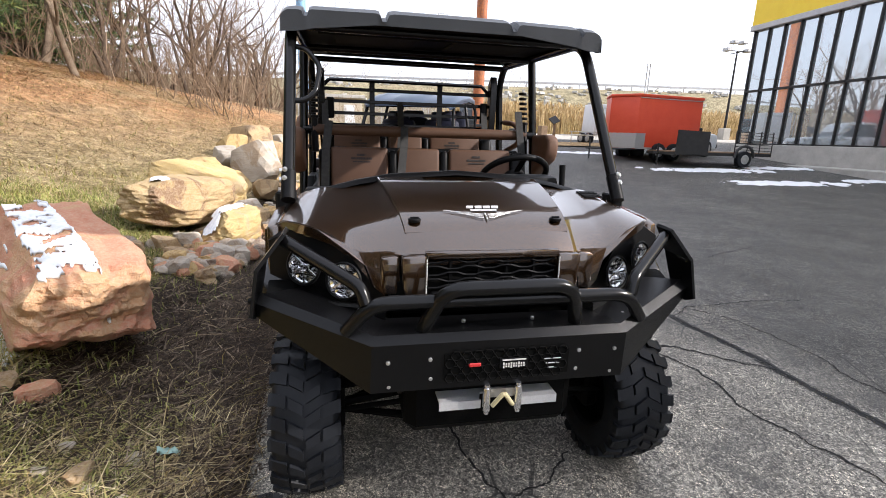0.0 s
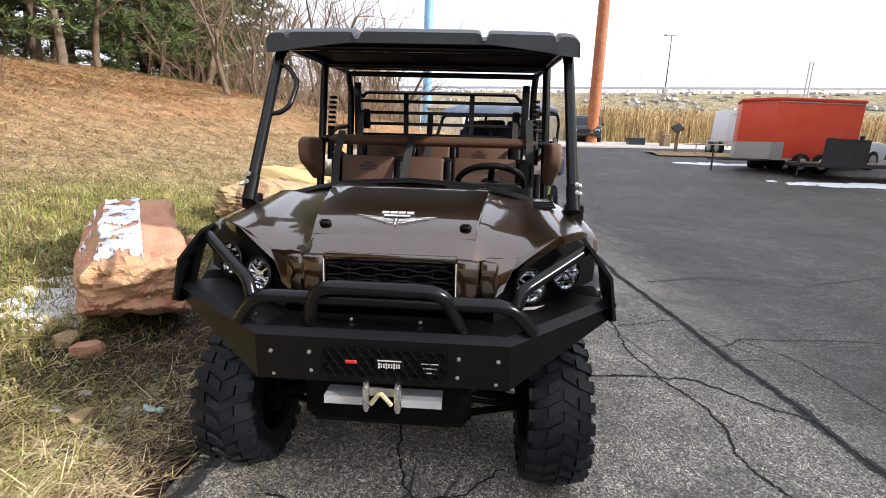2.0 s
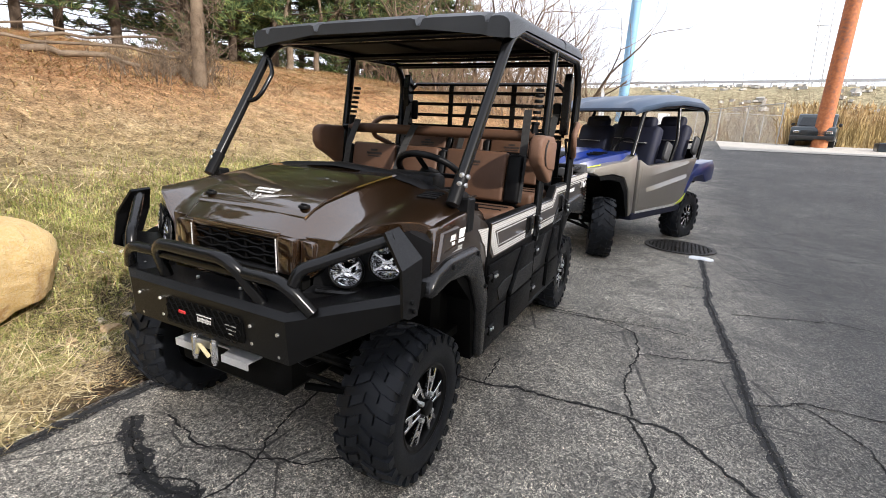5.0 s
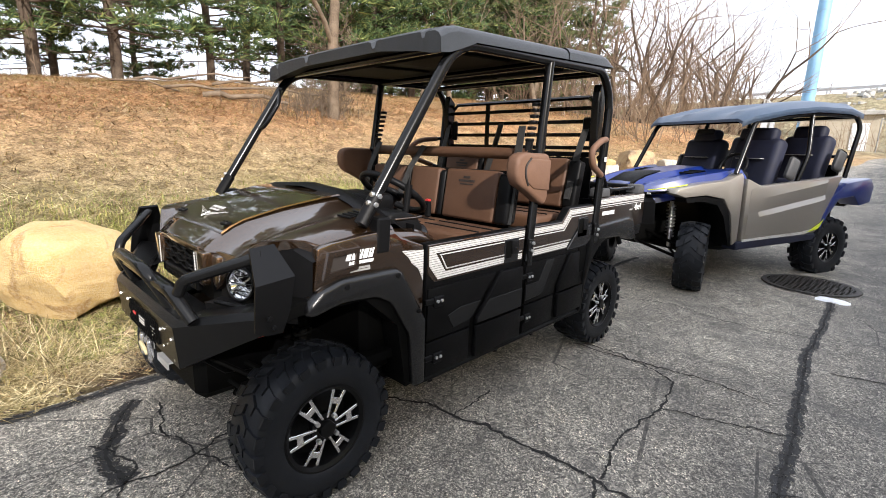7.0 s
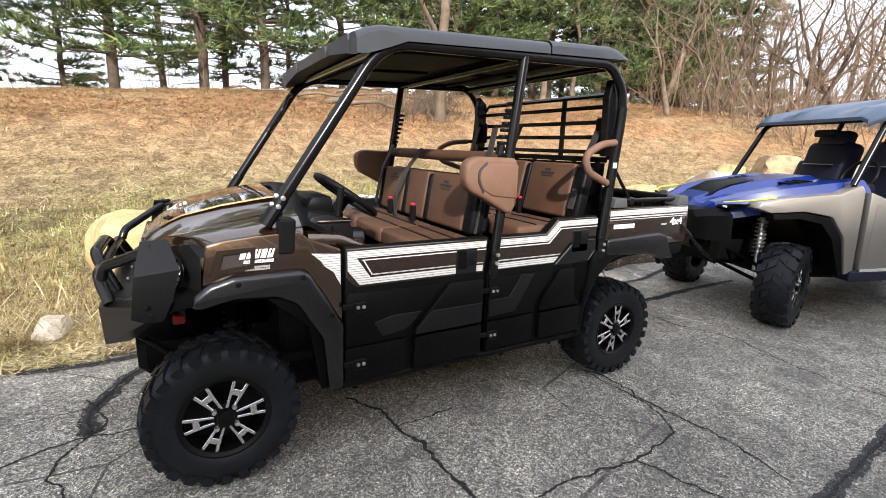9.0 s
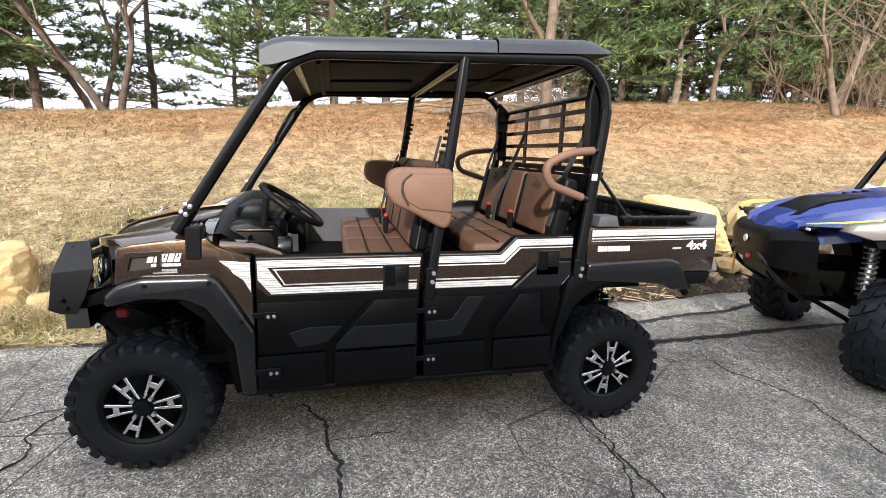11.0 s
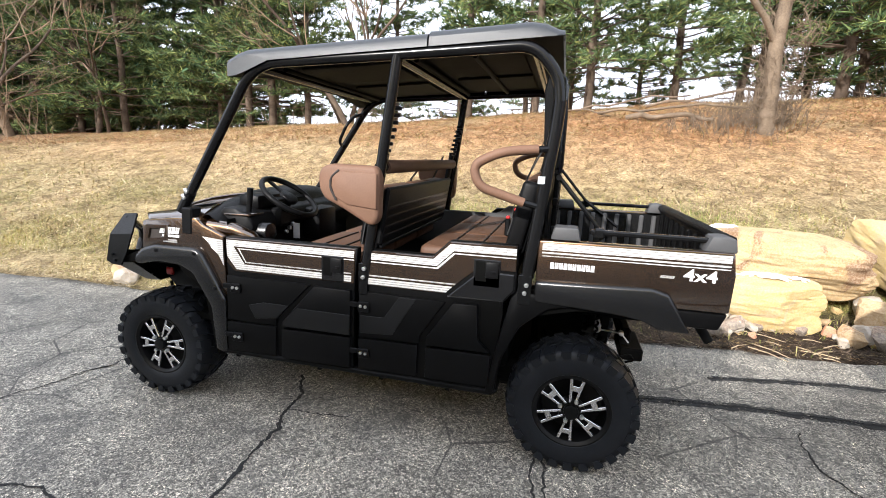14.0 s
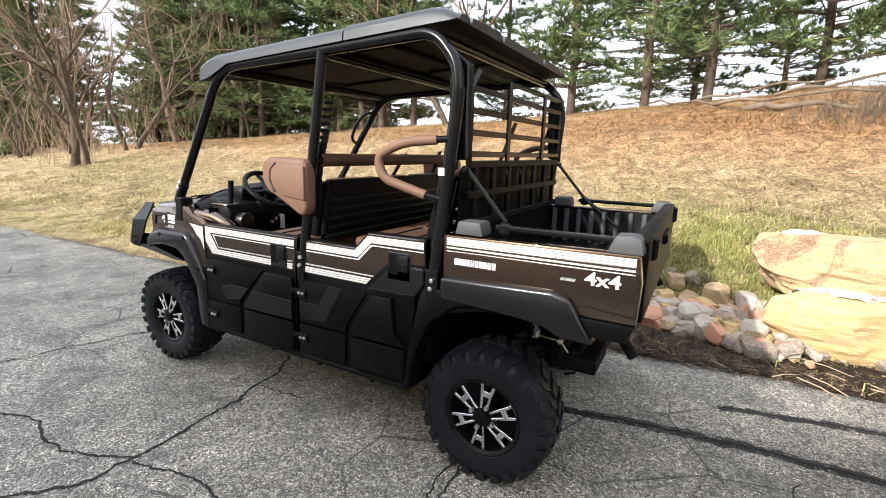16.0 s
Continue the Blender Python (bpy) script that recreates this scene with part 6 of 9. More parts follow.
def snow_on(stone, x, y, rx, ry, yaw, seed):
    """A thin lens of snow bedded on the top of a stone."""
    pts = [stone.matrix_basis @ v.co for v in stone.data.vertices]
    n_, verts, faces, idx = 26, [], [], {}
    c, s_ = math.cos(radians(yaw)), math.sin(radians(yaw))
    for i in range(n_ + 1):
        for j in range(n_ + 1):
            u, v = i / n_ * 2 - 1, j / n_ * 2 - 1
            px, py = x + c * u * rx - s_ * v * ry, y + s_ * u * rx + c * v * ry
            near_ = [p.z for p in pts if abs(p.x - px) < 0.035 and abs(p.y - py) < 0.035]
            f = 1 - math.hypot(u, v) + 0.55 * noise.fractal(Vector((px * 5, py * 5, seed)), 0.8, 2.0, 4) - 0.1
            idx[i, j] = len(verts)
            verts.append((px, py, (max(near_) if near_ else -9.0) + 0.016 * min(1.0, max(-1.5, f * 4))))
    quads = [(idx[i, j], idx[i + 1, j], idx[i + 1, j + 1], idx[i, j + 1]) for i in range(n_) for j in range(n_)]
    zs = sorted(p[2] for p in verts if p[2] > -5)
    low_z = zs[len(zs) // 2] - 0.25
    keep = []
    for q in quads:
        cx, cy = sum(verts[k][0] for k in q) / 4, sum(verts[k][1] for k in q) / 4
        u, v = ((cx - x) * c + (cy - y) * s_) / rx, (-(cx - x) * s_ + (cy - y) * c) / ry
        f = 1 - math.hypot(u, v) + 0.55 * noise.fractal(Vector((cx * 5, cy * 5, seed)), 0.8, 2.0, 4) - 0.1
        if f > 0 and min(verts[k][2] for k in q) > low_z:
            keep.append(q)
    return tagged(mesh_part("snow_patch", verts, keep, mat_snow, smooth=True), "thin patch of old snow on a boulder", "snow")


snow_on(long_slab, -2.50, 3.86, 0.11, 0.14, 0, 3.0)
snow_on(low_slab, -1.92, 3.98, 0.12, 0.42, -16, 9.0)


def snow_sheet(cx, cy, rx, ry, seed, thick=0.02, label="patch of old snow on the ground", cut=0.0, fine=2.2):
    """A thin ragged patch that follows the ground."""
    n_, verts, faces, idx = 44, [], [], {}
    off = Vector((seed * 3.1, seed * 1.7, 0))
    for i in range(n_ + 1):
        for j in range(n_ + 1):
            u, v = i / n_ * 2 - 1, j / n_ * 2 - 1
            x, y = cx + u * rx, cy + v * ry
            f = 1 - math.hypot(u, v) + 0.65 * noise.fractal(Vector((x * fine, y * fine, 0)) + off, 0.8, 2.0, 4) - cut
            idx[i, j] = len(verts)
            verts.append((x, y, ground_z(x, y) + thick * min(1.0, max(-0.8, f * 4))))
    keep = []
    for i in range(n_):
        for j in range(n_):
            q = (idx[i, j], idx[i + 1, j], idx[i + 1, j + 1], idx[i, j + 1])
            if max(verts[k][2] - ground_z(verts[k][0], verts[k][1]) for k in q) > 0.001:
                keep.append(q)
    return tagged(mesh_part("snow_patch", verts, keep, mat_snow, smooth=True), label, "snow")


snow_sheet(-2.60, 1.20, 0.36, 0.66, 4, 0.020, cut=0.40, fine=8.0)
snow_sheet(-2.46, 0.98, 0.24, 0.36, 7, 0.020, cut=0.34, fine=9.0)
snow_sheet(-2.2, 3.6, 0.3, 0.5, 9, 0.02, cut=0.35)
for k, (x, y, rx, ry) in enumerate(((9.6, 17.2, 1.5, 0.4), (12.0, 12.6, 2.8, 0.5), (12.5, 10.1, 2.5, 0.42), (15.6, 13.4, 2.2, 0.4), (16.2, 10.6, 1.2, 0.35))):
    snow_sheet(x, y, rx, ry, 20 + k, 0.03, "thin strip of old snow on asphalt", cut=0.12)

# cracks and tar seams
mat_crack = speckled("open_crack", (0.010, 0.010, 0.010), (0.022, 0.021, 0.020), 30.0, 0.95, bump=0.0)
mat_tar = speckled("old_tar_seam", (0.012, 0.012, 0.013), (0.030, 0.030, 0.030), 9.0, 0.75, bump=0.4, fine=200.0)
CRACKS = [
    (0.012, mat_crack, [(0.30, 0.66), (0.40, 0.73), (0.56, 0.80), (0.76, 0.80), (0.98, 0.87), (1.17, 0.86), (1.47, 0.89), (1.68, 0.88), (1.90, 0.68), (2.16, 0.48)]),
    (0.008, mat_crack, [(0.70, 2.24), (0.92, 2.27), (1.14, 2.20), (1.40, 2.10), (1.46, 1.72), (1.43, 1.30), (1.47, 0.90)]),
    (0.007, mat_crack, [(2.06, 1.35), (2.33, 1.57), (2.70, 1.58), (3.06, 1.64), (3.6, 1.60)]),
    (0.007, mat_crack, [(2.30, 1.55), (2.54, 1.28), (2.60, 0.75), (2.52, 0.20), (2.60, -0.4)]),
    (0.008, mat_crack, [(-0.04, 0.30), (0.02, 0.04), (0.04, -0.15), (0.11, -0.30), (0.12, -0.62), (0.22, -0.95)]),
    (0.006, mat_crack, [(0.47, -0.05), (0.34, -0.18), (0.11, -0.28), (-0.2, -0.35), (-0.5, -0.30)]),
    (0.007, mat_crack, [(0.78, -0.72), (0.58, -0.60), (0.34, -0.67), (0.02, -0.52), (-0.3, -0.62)]),
    (0.008, mat_crack, [(1.60, -0.95), (1.28, -0.84), (0.95, -0.75), (0.59, -0.60)]),
    (0.006, mat_crack, [(0.71, 0.80), (0.72, 0.95), (0.67, 1.18)]),
    (0.007, mat_crack, [(0.66, 2.20), (0.85, 2.19), (1.06, 2.21), (1.5, 2.28), (1.9, 2.22)]),
    (0.008, mat_crack, [(1.47, 0.90), (1.62, 0.55), (1.58, 0.10), (1.72, -0.4), (1.66, -0.9)]),
    (0.007, mat_crack, [(1.45, 1.70), (1.75, 1.82), (2.05, 1.95)]),
    (0.007, mat_crack, [(0.05, 3.6), (0.4, 3.55), (0.8, 3.75), (1.3, 3.62), (1.93, 3.7)]),
    (0.008, mat_crack, [(2.1, 3.0), (2.9, 3.3), (3.8, 3.1), (5.0, 3.6)]),
    (0.010, mat_crack, [(2.6, 6.4), (3.6, 6.1), (4.8, 6.6), (6.5, 6.2)]),
    (0.010, mat_crack, [(4.1, 8.3), (4.9, 7.6), (5.4, 6.7)]),
    (0.028, mat_tar, [(1.93, 5.15), (1.95, 4.1), (1.94, 3.2), (2.04, 2.0), (2.07, 1.25), (2.15, 0.62), (2.14, 0.30), (2.22, -0.6), (2.2, -1.6)]),
    (0.036, mat_tar, [(-0.02, 2.50), (-0.06, 2.70), (-0.12, 3.06), (-0.16, 3.42), (-0.17, 4.0), (-0.22, 4.75), (-0.2, 5.5)]),
    (0.030, mat_tar, [(-0.54, 3.30), (-0.60, 3.60), (-0.70, 4.20), (-0.72, 4.60), (-0.9, 5.2)]),
    (0.040, mat_tar, [(-0.62, -0.38), (-0.40, -0.50), (-0.12, -0.60), (0.10, -0.57)]),
    (0.035, mat_tar, [(-0.84, -1.05), (-0.80, -0.72), (-0.83, -0.40), (-0.80, -0.10)]),
]
for m_, cover in ((mat_tar, 0.56), (mat_crack, 0.60)):
    n = Nodes(m_)
    n.t.links.new(n.ramp(n.mix(0.5, n.noise(130.0, 3.0, 0.7), n.noise(26.0, 3.0, 0.6)), [(cover - 0.06, 1.0), (cover + 0.06, 0.0)]), n.b.inputs["Alpha"])


def strip(name, w, mt, pts, seed, wild, ragged, lift):
    """A ragged ribbon on the asphalt along a line."""
    path = fillet([(x, y, 0) for x, y in pts], 0.06, 2)
    fine = []
    for a, b in zip(path, path[1:]):
        k = max(1, int((b - a).length / 0.014))
        fine += [a.lerp(b, i / k) for i in range(k)]
    fine.append(path[-1])
    verts, faces = [], []
    for i, p in enumerate(fine):
        t = (fine[min(i + 1, len(fine) - 1)] - fine[max(i - 1, 0)]).normalized()
        side = Vector((-t.y, t.x, 0))
        j = wild * (noise.noise(Vector((p.x * 4, p.y * 4, seed))) * 0.05 + noise.noise(Vector((p.x * 14, p.y * 14, seed))) * 0.030 + noise.noise(Vector((p.x * 47, p.y * 47, seed))) * 0.016)
        c = p + side * j
        for s in (-1, 1):
            ww = w * max(0.15, 1 + ragged * noise.noise(Vector((p.x * 11, p.y * 11, 5 + s))) + ragged * 0.7 * noise.noise(Vector((p.x * 42, p.y * 42, 9 + s))))
            q = c + side * s * ww * (0.2 if i in (0, len(fine) - 1) else 0.5)
            verts.append((q.x, q.y, lot_z(q.x, q.y) + lift))
    for i in range(len(fine) - 1):
        faces.append((2 * i, 2 * i + 1, 2 * i + 3, 2 * i + 2))
    mesh_part(name, verts, faces, mt, pavement)


for k, (w, mt, pts) in enumerate(CRACKS):
    if mt is mat_crack:
        strip("crack", w * 1.5, mt, pts, k * 3.7, 0.75, 0.9, 0.004)
    else:
        strip("tar_seam", w * 2.3, mt, pts, k * 3.7, 0.22, 0.55, 0.003)
        strip("crack", w * 0.5, mat_crack, pts, k * 3.7, 0.22, 1.3, 0.006)

# round storm drain grate
mat_iron = speckled("cast_iron", (0.030, 0.028, 0.026), (0.06, 0.055, 0.05), 20.0, 0.6, 0.6, bump=0.4, fine=300.0)
drain = thing("storm_drain", "round cast-iron storm drain grate in wet asphalt", "drain", pose(1.68, 5.62, lot_z(1.68, 5.62)))


def ring(bm):
    seg = 40
    prof = [(0.40, 0.004), (0.40, 0.014), (0.45, 0.014), (0.455, 0.004)]
    loft(bm, [[(r * math.cos(2 * math.pi * k / seg), r * math.sin(2 * math.pi * k / seg), z) for r, z in prof] for k in range(seg + 1)])
single("frame", ring, mat_iron, drain)


def grate(bm):
    for k in range(-7, 8):
        for a in (35, -35):
            o = k * 0.056
            half = math.sqrt(max(0, 0.40 ** 2 - o * o))
            if half > 0.05:
                box(bm, (0, o, 0.008), (2 * half, 0.020, 0.010), Matrix.Rotation(radians(a), 4, "Z"))
single("grate", grate, mat_iron, drain)
single("pit", lambda bm: disc(bm, (0, 0, 0.0045), 0.40, 0.002, "z", 36), mat_under, drain)
snow_sheet(1.93, 5.08, 0.14, 0.08, 60, 0.02, "scrap of snow beside the drain")

def litter(bm):
    rng = random.Random(3)
    bmesh.ops.create_grid(bm, x_segments=6, y_segments=5, size=0.5)
    for v in bm.verts:
        v.co = Vector((v.co.x * 0.09, v.co.y * 0.05, 0.012 + rng.uniform(-0.008, 0.012)))
    bmesh.ops.solidify(bm, geom=bm.faces[:], thickness=0.0015)
    bmesh.ops.transform(bm, matrix=Matrix.Translation(on_ground(-1.24, 0.12, 0.035)) @ Matrix.Rotation(0.7, 4, "Z") @ Matrix.Rotation(0.5, 4, "Y"), verts=bm.verts)
mat_teal = speckled("pale_teal_plastic", (0.30, 0.50, 0.44), (0.42, 0.60, 0.54), 30.0, 0.4, bump=0.0)
tagged(single("litter", litter, mat_teal, None, "", 40), "crumpled scrap of pale teal plastic in the grass", "litter")
mat_chip = speckled("pale_wood_chip", (0.34, 0.25, 0.15), (0.52, 0.41, 0.27), 30.0, 0.9, bump=0.3)
chip_rng = random.Random(12)
for k in range(70):
    x, y = -1.10 - abs(chip_rng.gauss(0, 0.45)), chip_rng.uniform(-0.4, 4.6)
    L = chip_rng.uniform(0.10, 0.34)
    tagged(single("stick", lambda bm: tube(bm, [(-L / 2, 0, 0), (0, L * 0.04, 0.006), (L / 2, 0, 0)], 0.005, 5, 0.003), mat_chip, None, "", 60), "broken dry stick lying on the mulch", "stick", "loose sticks").matrix_world = Matrix.Translation(on_ground(x, y, 0.022)) @ Matrix.Rotation(chip_rng.uniform(0, 3.1), 4, "Z")

# ---- trees and grass ----
mat_bark = speckled("grey_brown_bark", (0.055, 0.040, 0.029), (0.15, 0.112, 0.082), 3.0, 0.95, bump=0.9, fine=40.0, dist=0.03, spec=0.2)
mat_pale_bark = speckled("pale_dry_bark", (0.10, 0.073, 0.050), (0.25, 0.19, 0.135), 3.0, 0.95, bump=0.8, fine=40.0, dist=0.03, spec=0.2)
mat_twig = speckled("dry_twigs", (0.17, 0.115, 0.075), (0.30, 0.22, 0.15), 2.0, 0.95, bump=0.2, spec=0.2)


def blade_material(name, stops, rough=0.8, tint=(0.30, 0.27, 0.08), clump=(0.72, 1.34)):
    m = shader(name, stops[0][1], rough, spec=0.25)
    n = Nodes(m)
    col = n.mix(n.ramp(n.noise(0.7, 3.0), [(0.35, 0.0), (0.65, 0.35)]), n.ramp(n.island(), stops), tint)
    n.color(n.mix(1.0, col, n.ramp(n.noise(3.2, 6.0, 0.72, 0.6), [(0.40, (clump[0], clump[0] * 0.95, clump[0] * 0.90)), (0.60, (clump[1], clump[1], clump[1]))]), "MULTIPLY"))
    return m


mat_needles = blade_material("pine_needles", [(0.0, (0.022, 0.054, 0.026)), (0.45, (0.066, 0.120, 0.052)), (0.8, (0.165, 0.215, 0.070)), (1.0, (0.31, 0.32, 0.10))], tint=(0.13, 0.165, 0.06))
mat_grass = blade_material("winter_grass_blades", [(0.0, (0.15, 0.10, 0.04)), (0.35, (0.42, 0.31, 0.13)), (0.6, (0.30, 0.28, 0.09)), (0.8, (0.13, 0.17, 0.035)), (1.0, (0.55, 0.44, 0.22))])
mat_straw = blade_material("dead_straw", [(0.0, (0.09, 0.066, 0.036)), (0.4, (0.34, 0.26, 0.13)), (0.75, (0.60, 0.49, 0.28)), (1.0, (0.76, 0.66, 0.44))])
mat_bank_straw = blade_material("bank_straw_and_needles", [(0.0, (0.085, 0.048, 0.026)), (0.25, (0.33, 0.207, 0.112)), (0.6, (0.56, 0.425, 0.25)), (0.85, (0.73, 0.61, 0.40)), (1.0, (0.34, 0.33, 0.13))], clump=(0.70, 1.26))
mat_litter = blade_material("fallen_pine_needles", [(0.0, (0.10, 0.048, 0.024)), (0.4, (0.34, 0.175, 0.082)), (0.8, (0.52, 0.30, 0.15)), (1.0, (0.66, 0.47, 0.27))], tint=(0.36, 0.17, 0.08))
mat_dead_stem = blade_material("dark_dead_stems", [(0.0, (0.05, 0.032, 0.02)), (0.5, (0.15, 0.098, 0.058)), (0.85, (0.27, 0.18, 0.10)), (1.0, (0.45, 0.34, 0.20))], tint=(0.12, 0.075, 0.04))
mat_leaf = blade_material("dead_leaves", [(0.0, (0.09, 0.05, 0.025)), (0.5, (0.24, 0.13, 0.06)), (1.0, (0.42, 0.27, 0.14))])
mat_green_grass = blade_material("green_grass_blades", [(0.0, (0.10, 0.13, 0.03)), (0.4, (0.20, 0.24, 0.06)), (0.75, (0.36, 0.36, 0.12)), (1.0, (0.52, 0.45, 0.22))])
mat_mulch = blade_material("bark_mulch", [(0.0, (0.02, 0.014, 0.010)), (0.55, (0.06, 0.042, 0.028)), (0.85, (0.15, 0.11, 0.075)), (1.0, (0.36, 0.29, 0.21))], tint=(0.05, 0.034, 0.024))
mat_reed = blade_material("dry_reeds", [(0.0, (0.28, 0.18, 0.09)), (0.5, (0.45, 0.31, 0.15)), (1.0, (0.60, 0.46, 0.27))])


class Soup:
    """Loose triangles and quads gathered into one mesh."""

    def __init__(self):
        self.v, self.f = [], []

    def blade(self, p, d, side, w):
        i = len(self.v)
        self.v += [tuple(p - side * w), tuple(p + side * w), tuple(p + d)]
        self.f.append((i, i + 1, i + 2))

    def bent(self, p, d1, d2, side, w):
        i = len(self.v)
        q = p + d1
        self.v += [tuple(p - side * w), tuple(p + side * w), tuple(q + side * w * 0.8), tuple(q - side * w * 0.8), tuple(q + d2)]
        self.f += [(i, i + 1, i + 2, i + 3), (i + 3, i + 2, i + 4)]

    def stick(self, a, b, r0, r1, n=4):
        t = (b - a).normalized()
        ref = Vector((0, 0, 1)) if abs(t.z) < 0.9 else Vector((1, 0, 0))
        u = t.cross(ref).normalized()
        w = t.cross(u)
        i = len(self.v)
        for c, r in ((a, r0), (b, r1)):
            for k in range(n):
                an = 2 * math.pi * k / n
                self.v.append(tuple(c + (u * math.cos(an) + w * math.sin(an)) * r))
        for k in range(n):
            self.f.append((i + k, i + (k + 1) % n, i + n + (k + 1) % n, i + n + k))

    def put(self, name, material, parent=None, label="", smooth=False):
        return mesh_part(name, self.v, self.f, material, parent, label, smooth)


def rand_dir(rng, up=0.0):
    v = Vector((rng.gauss(0, 1), rng.gauss(0, 1), rng.gauss(0, 1) + up))
    return v.normalized()


def pine(seed, h, low, spread, label):
    """A straight trunk, dead limbs below, and whorls of level limbs that carry flat tufts of needles."""
    rng = random.Random(seed)
    tree = thing("pine_tree", label, "tree", pose(0, 0, -50))
    s, c = Soup(), Soup()
    pts = [Vector((0, 0, -0.4))]
    for k in range(1, 13):
        pts.append(Vector((rng.gauss(0, 0.022) * k ** 0.5, rng.gauss(0, 0.022) * k ** 0.5, h * k / 12)))
    bm = bmesh.new()
    tube(bm, pts, 0.10 + 0.005 * h, 9, 0.03)
    bmesh.ops.recalc_face_normals(bm, faces=bm.faces)

    def at(z):
        t = max(0.0, min(11.99, z / h * 12))
        i = int(t)
        return pts[i].lerp(pts[i + 1], t - i)

    def limb(z, L, rise, live, r0):
        an = rng.uniform(0, 2 * math.pi)
        d = Vector((math.cos(an), math.sin(an), rise))
        q, n_ = at(z), 5
        for k in range(n_):
            b = q + d * (L / n_)
            s.stick(q, b, r0 * (1 - k / n_) + 0.005, r0 * (1 - (k + 1) / n_) + 0.004, 4)
            across = Vector((-d.y, d.x, 0)).normalized()
            if not live:
                for _ in range(2):
                    e = b + (d * 0.5 + across * rng.uniform(-0.7, 0.7) + Vector((0, 0, rng.uniform(-0.4, 0.2)))) * rng.uniform(0.15, 0.5)
                    s.stick(b, e, 0.007, 0.002, 3)
            elif k > 0:
                for j in range(3):
                    tip = b + (d * rng.uniform(0.1, 0.6) + across * (j - 1) * rng.uniform(0.5, 1.0) + Vector((0, 0, rng.uniform(-0.08, 0.22)))) * (0.18 + 0.10 * L)
                    s.stick(b, tip, 0.008, 0.004, 3)
                    out = (tip - b).normalized()
                    for _ in range(20):
                        o = b.lerp(tip, rng.uniform(0.35, 1.1)) + rand_dir(rng) * 0.05
                        dd = (out * 0.8 + rand_dir(rng, 0.45) * 0.9) * rng.uniform(0.15, 0.32)
                        c.blade(o, dd, dd.cross(rand_dir(rng)).normalized(), rng.uniform(0.015, 0.028))
            q = b
            d = (d + Vector((0, 0, rng.uniform(-0.06, 0.10))) + rand_dir(rng) * 0.10).normalized()
    z = 0.5
    while z < low + 1.2:
        for _ in range(rng.choice((1, 2, 2))):
            limb(z, rng.uniform(0.6, 1.0) * spread * 0.7, rng.uniform(-0.30, 0.10), False, 0.020)
        z += rng.uniform(0.25, 0.5)
    z = low
    while z < h - 0.3:
        f = z / h
        for _ in range(rng.choice((3, 4, 5))):
            limb(z + rng.uniform(-0.1, 0.1), spread * (1.0 - f) ** 0.65 * rng.uniform(0.5, 1.1) + 0.3, rng.uniform(-0.10, 0.28), True, 0.035 * (1 - 0.6 * f))
        z += rng.uniform(0.34, 0.60)
    part("trunk", bm, mat_bark, tree, "grey-brown furrowed trunk", 60)
    s.put("dead_wood", mat_bark, tree)
    c.put("crown", mat_needles, tree, "loose green needle clusters")
    return tree


def bare(seed, h, stems, label, mat, lean=0.25, vine=False):
    rng = random.Random(seed)
    tree = thing("bare_tree", label, "tree", pose(0, 0, -50))
    bm = bmesh.new()
    s = Soup()

    def grow(p, d, L, r, depth):
        n_ = 4
        q = p
        pts = [q]
        for k in range(n_):
            d2 = (d + rand_dir(rng, 0.25) * 0.17).normalized()
            q = q + d2 * (L / n_)
            d = d2
            pts.append(q)
        r1 = r * 0.62
        if depth <= 1:
            tube(bm, pts, r, 7, r1)
        else:
            for k in range(n_):
                s.stick(pts[k], pts[k + 1], r + (r1 - r) * k / n_, r + (r1 - r) * (k + 1) / n_, 4 if depth < 4 else 3)
        if depth < 5 and L > 0.25:
            for k in range(rng.choice((2, 3, 3)) + (1 if depth == 0 else 0)):
                b = pts[rng.choice((2, 3, 4, 4))]
                dd = (d * 0.9 + rand_dir(rng, 0.35) * 0.75).normalized()
                grow(b, dd, L * rng.uniform(0.55, 0.82), r1 * rng.uniform(0.55, 0.85), depth + 1)
    for k in range(stems):
        d = Vector((rng.gauss(0, lean), rng.gauss(0, lean), 1)).normalized()
        grow(Vector((rng.gauss(0, 0.12) * stems ** 0.5, rng.gauss(0, 0.12) * stems ** 0.5, -0.3)), d, h * rng.uniform(0.34, 0.46), h * 0.0125 * rng.uniform(0.8, 1.2) * (1.6 if stems == 1 else 1), 0)
    bmesh.ops.recalc_face_normals(bm, faces=bm.faces)
    part("trunk", bm, mat, tree, "", 60)
    s.put("bare_crown", mat_twig if mat is mat_bark else mat, tree, "fine leafless twigs")
    if vine:
        v = Soup()
        for _ in range(240):
            an = rng.uniform(0, 6.28)
            z = abs(rng.gauss(0, 1.4))
            p = Vector((math.cos(an) * 0.30, math.sin(an) * 0.30, z))
            for _ in range(5):
                q = p + (Vector((-math.sin(an), math.cos(an), 0)) * rng.gauss(0, 0.4) + Vector((math.cos(an), math.sin(an), 0)) * rng.uniform(-0.1, 0.5) + Vector((0, 0, rng.uniform(-0.5, 0.9)))) * 0.28
                v.stick(p, q, 0.008, 0.006, 3)
                p = q
        v.put("vine_tangle", mat_pale_bark, tree, "tangle of dry vines on the trunk")
    return tree


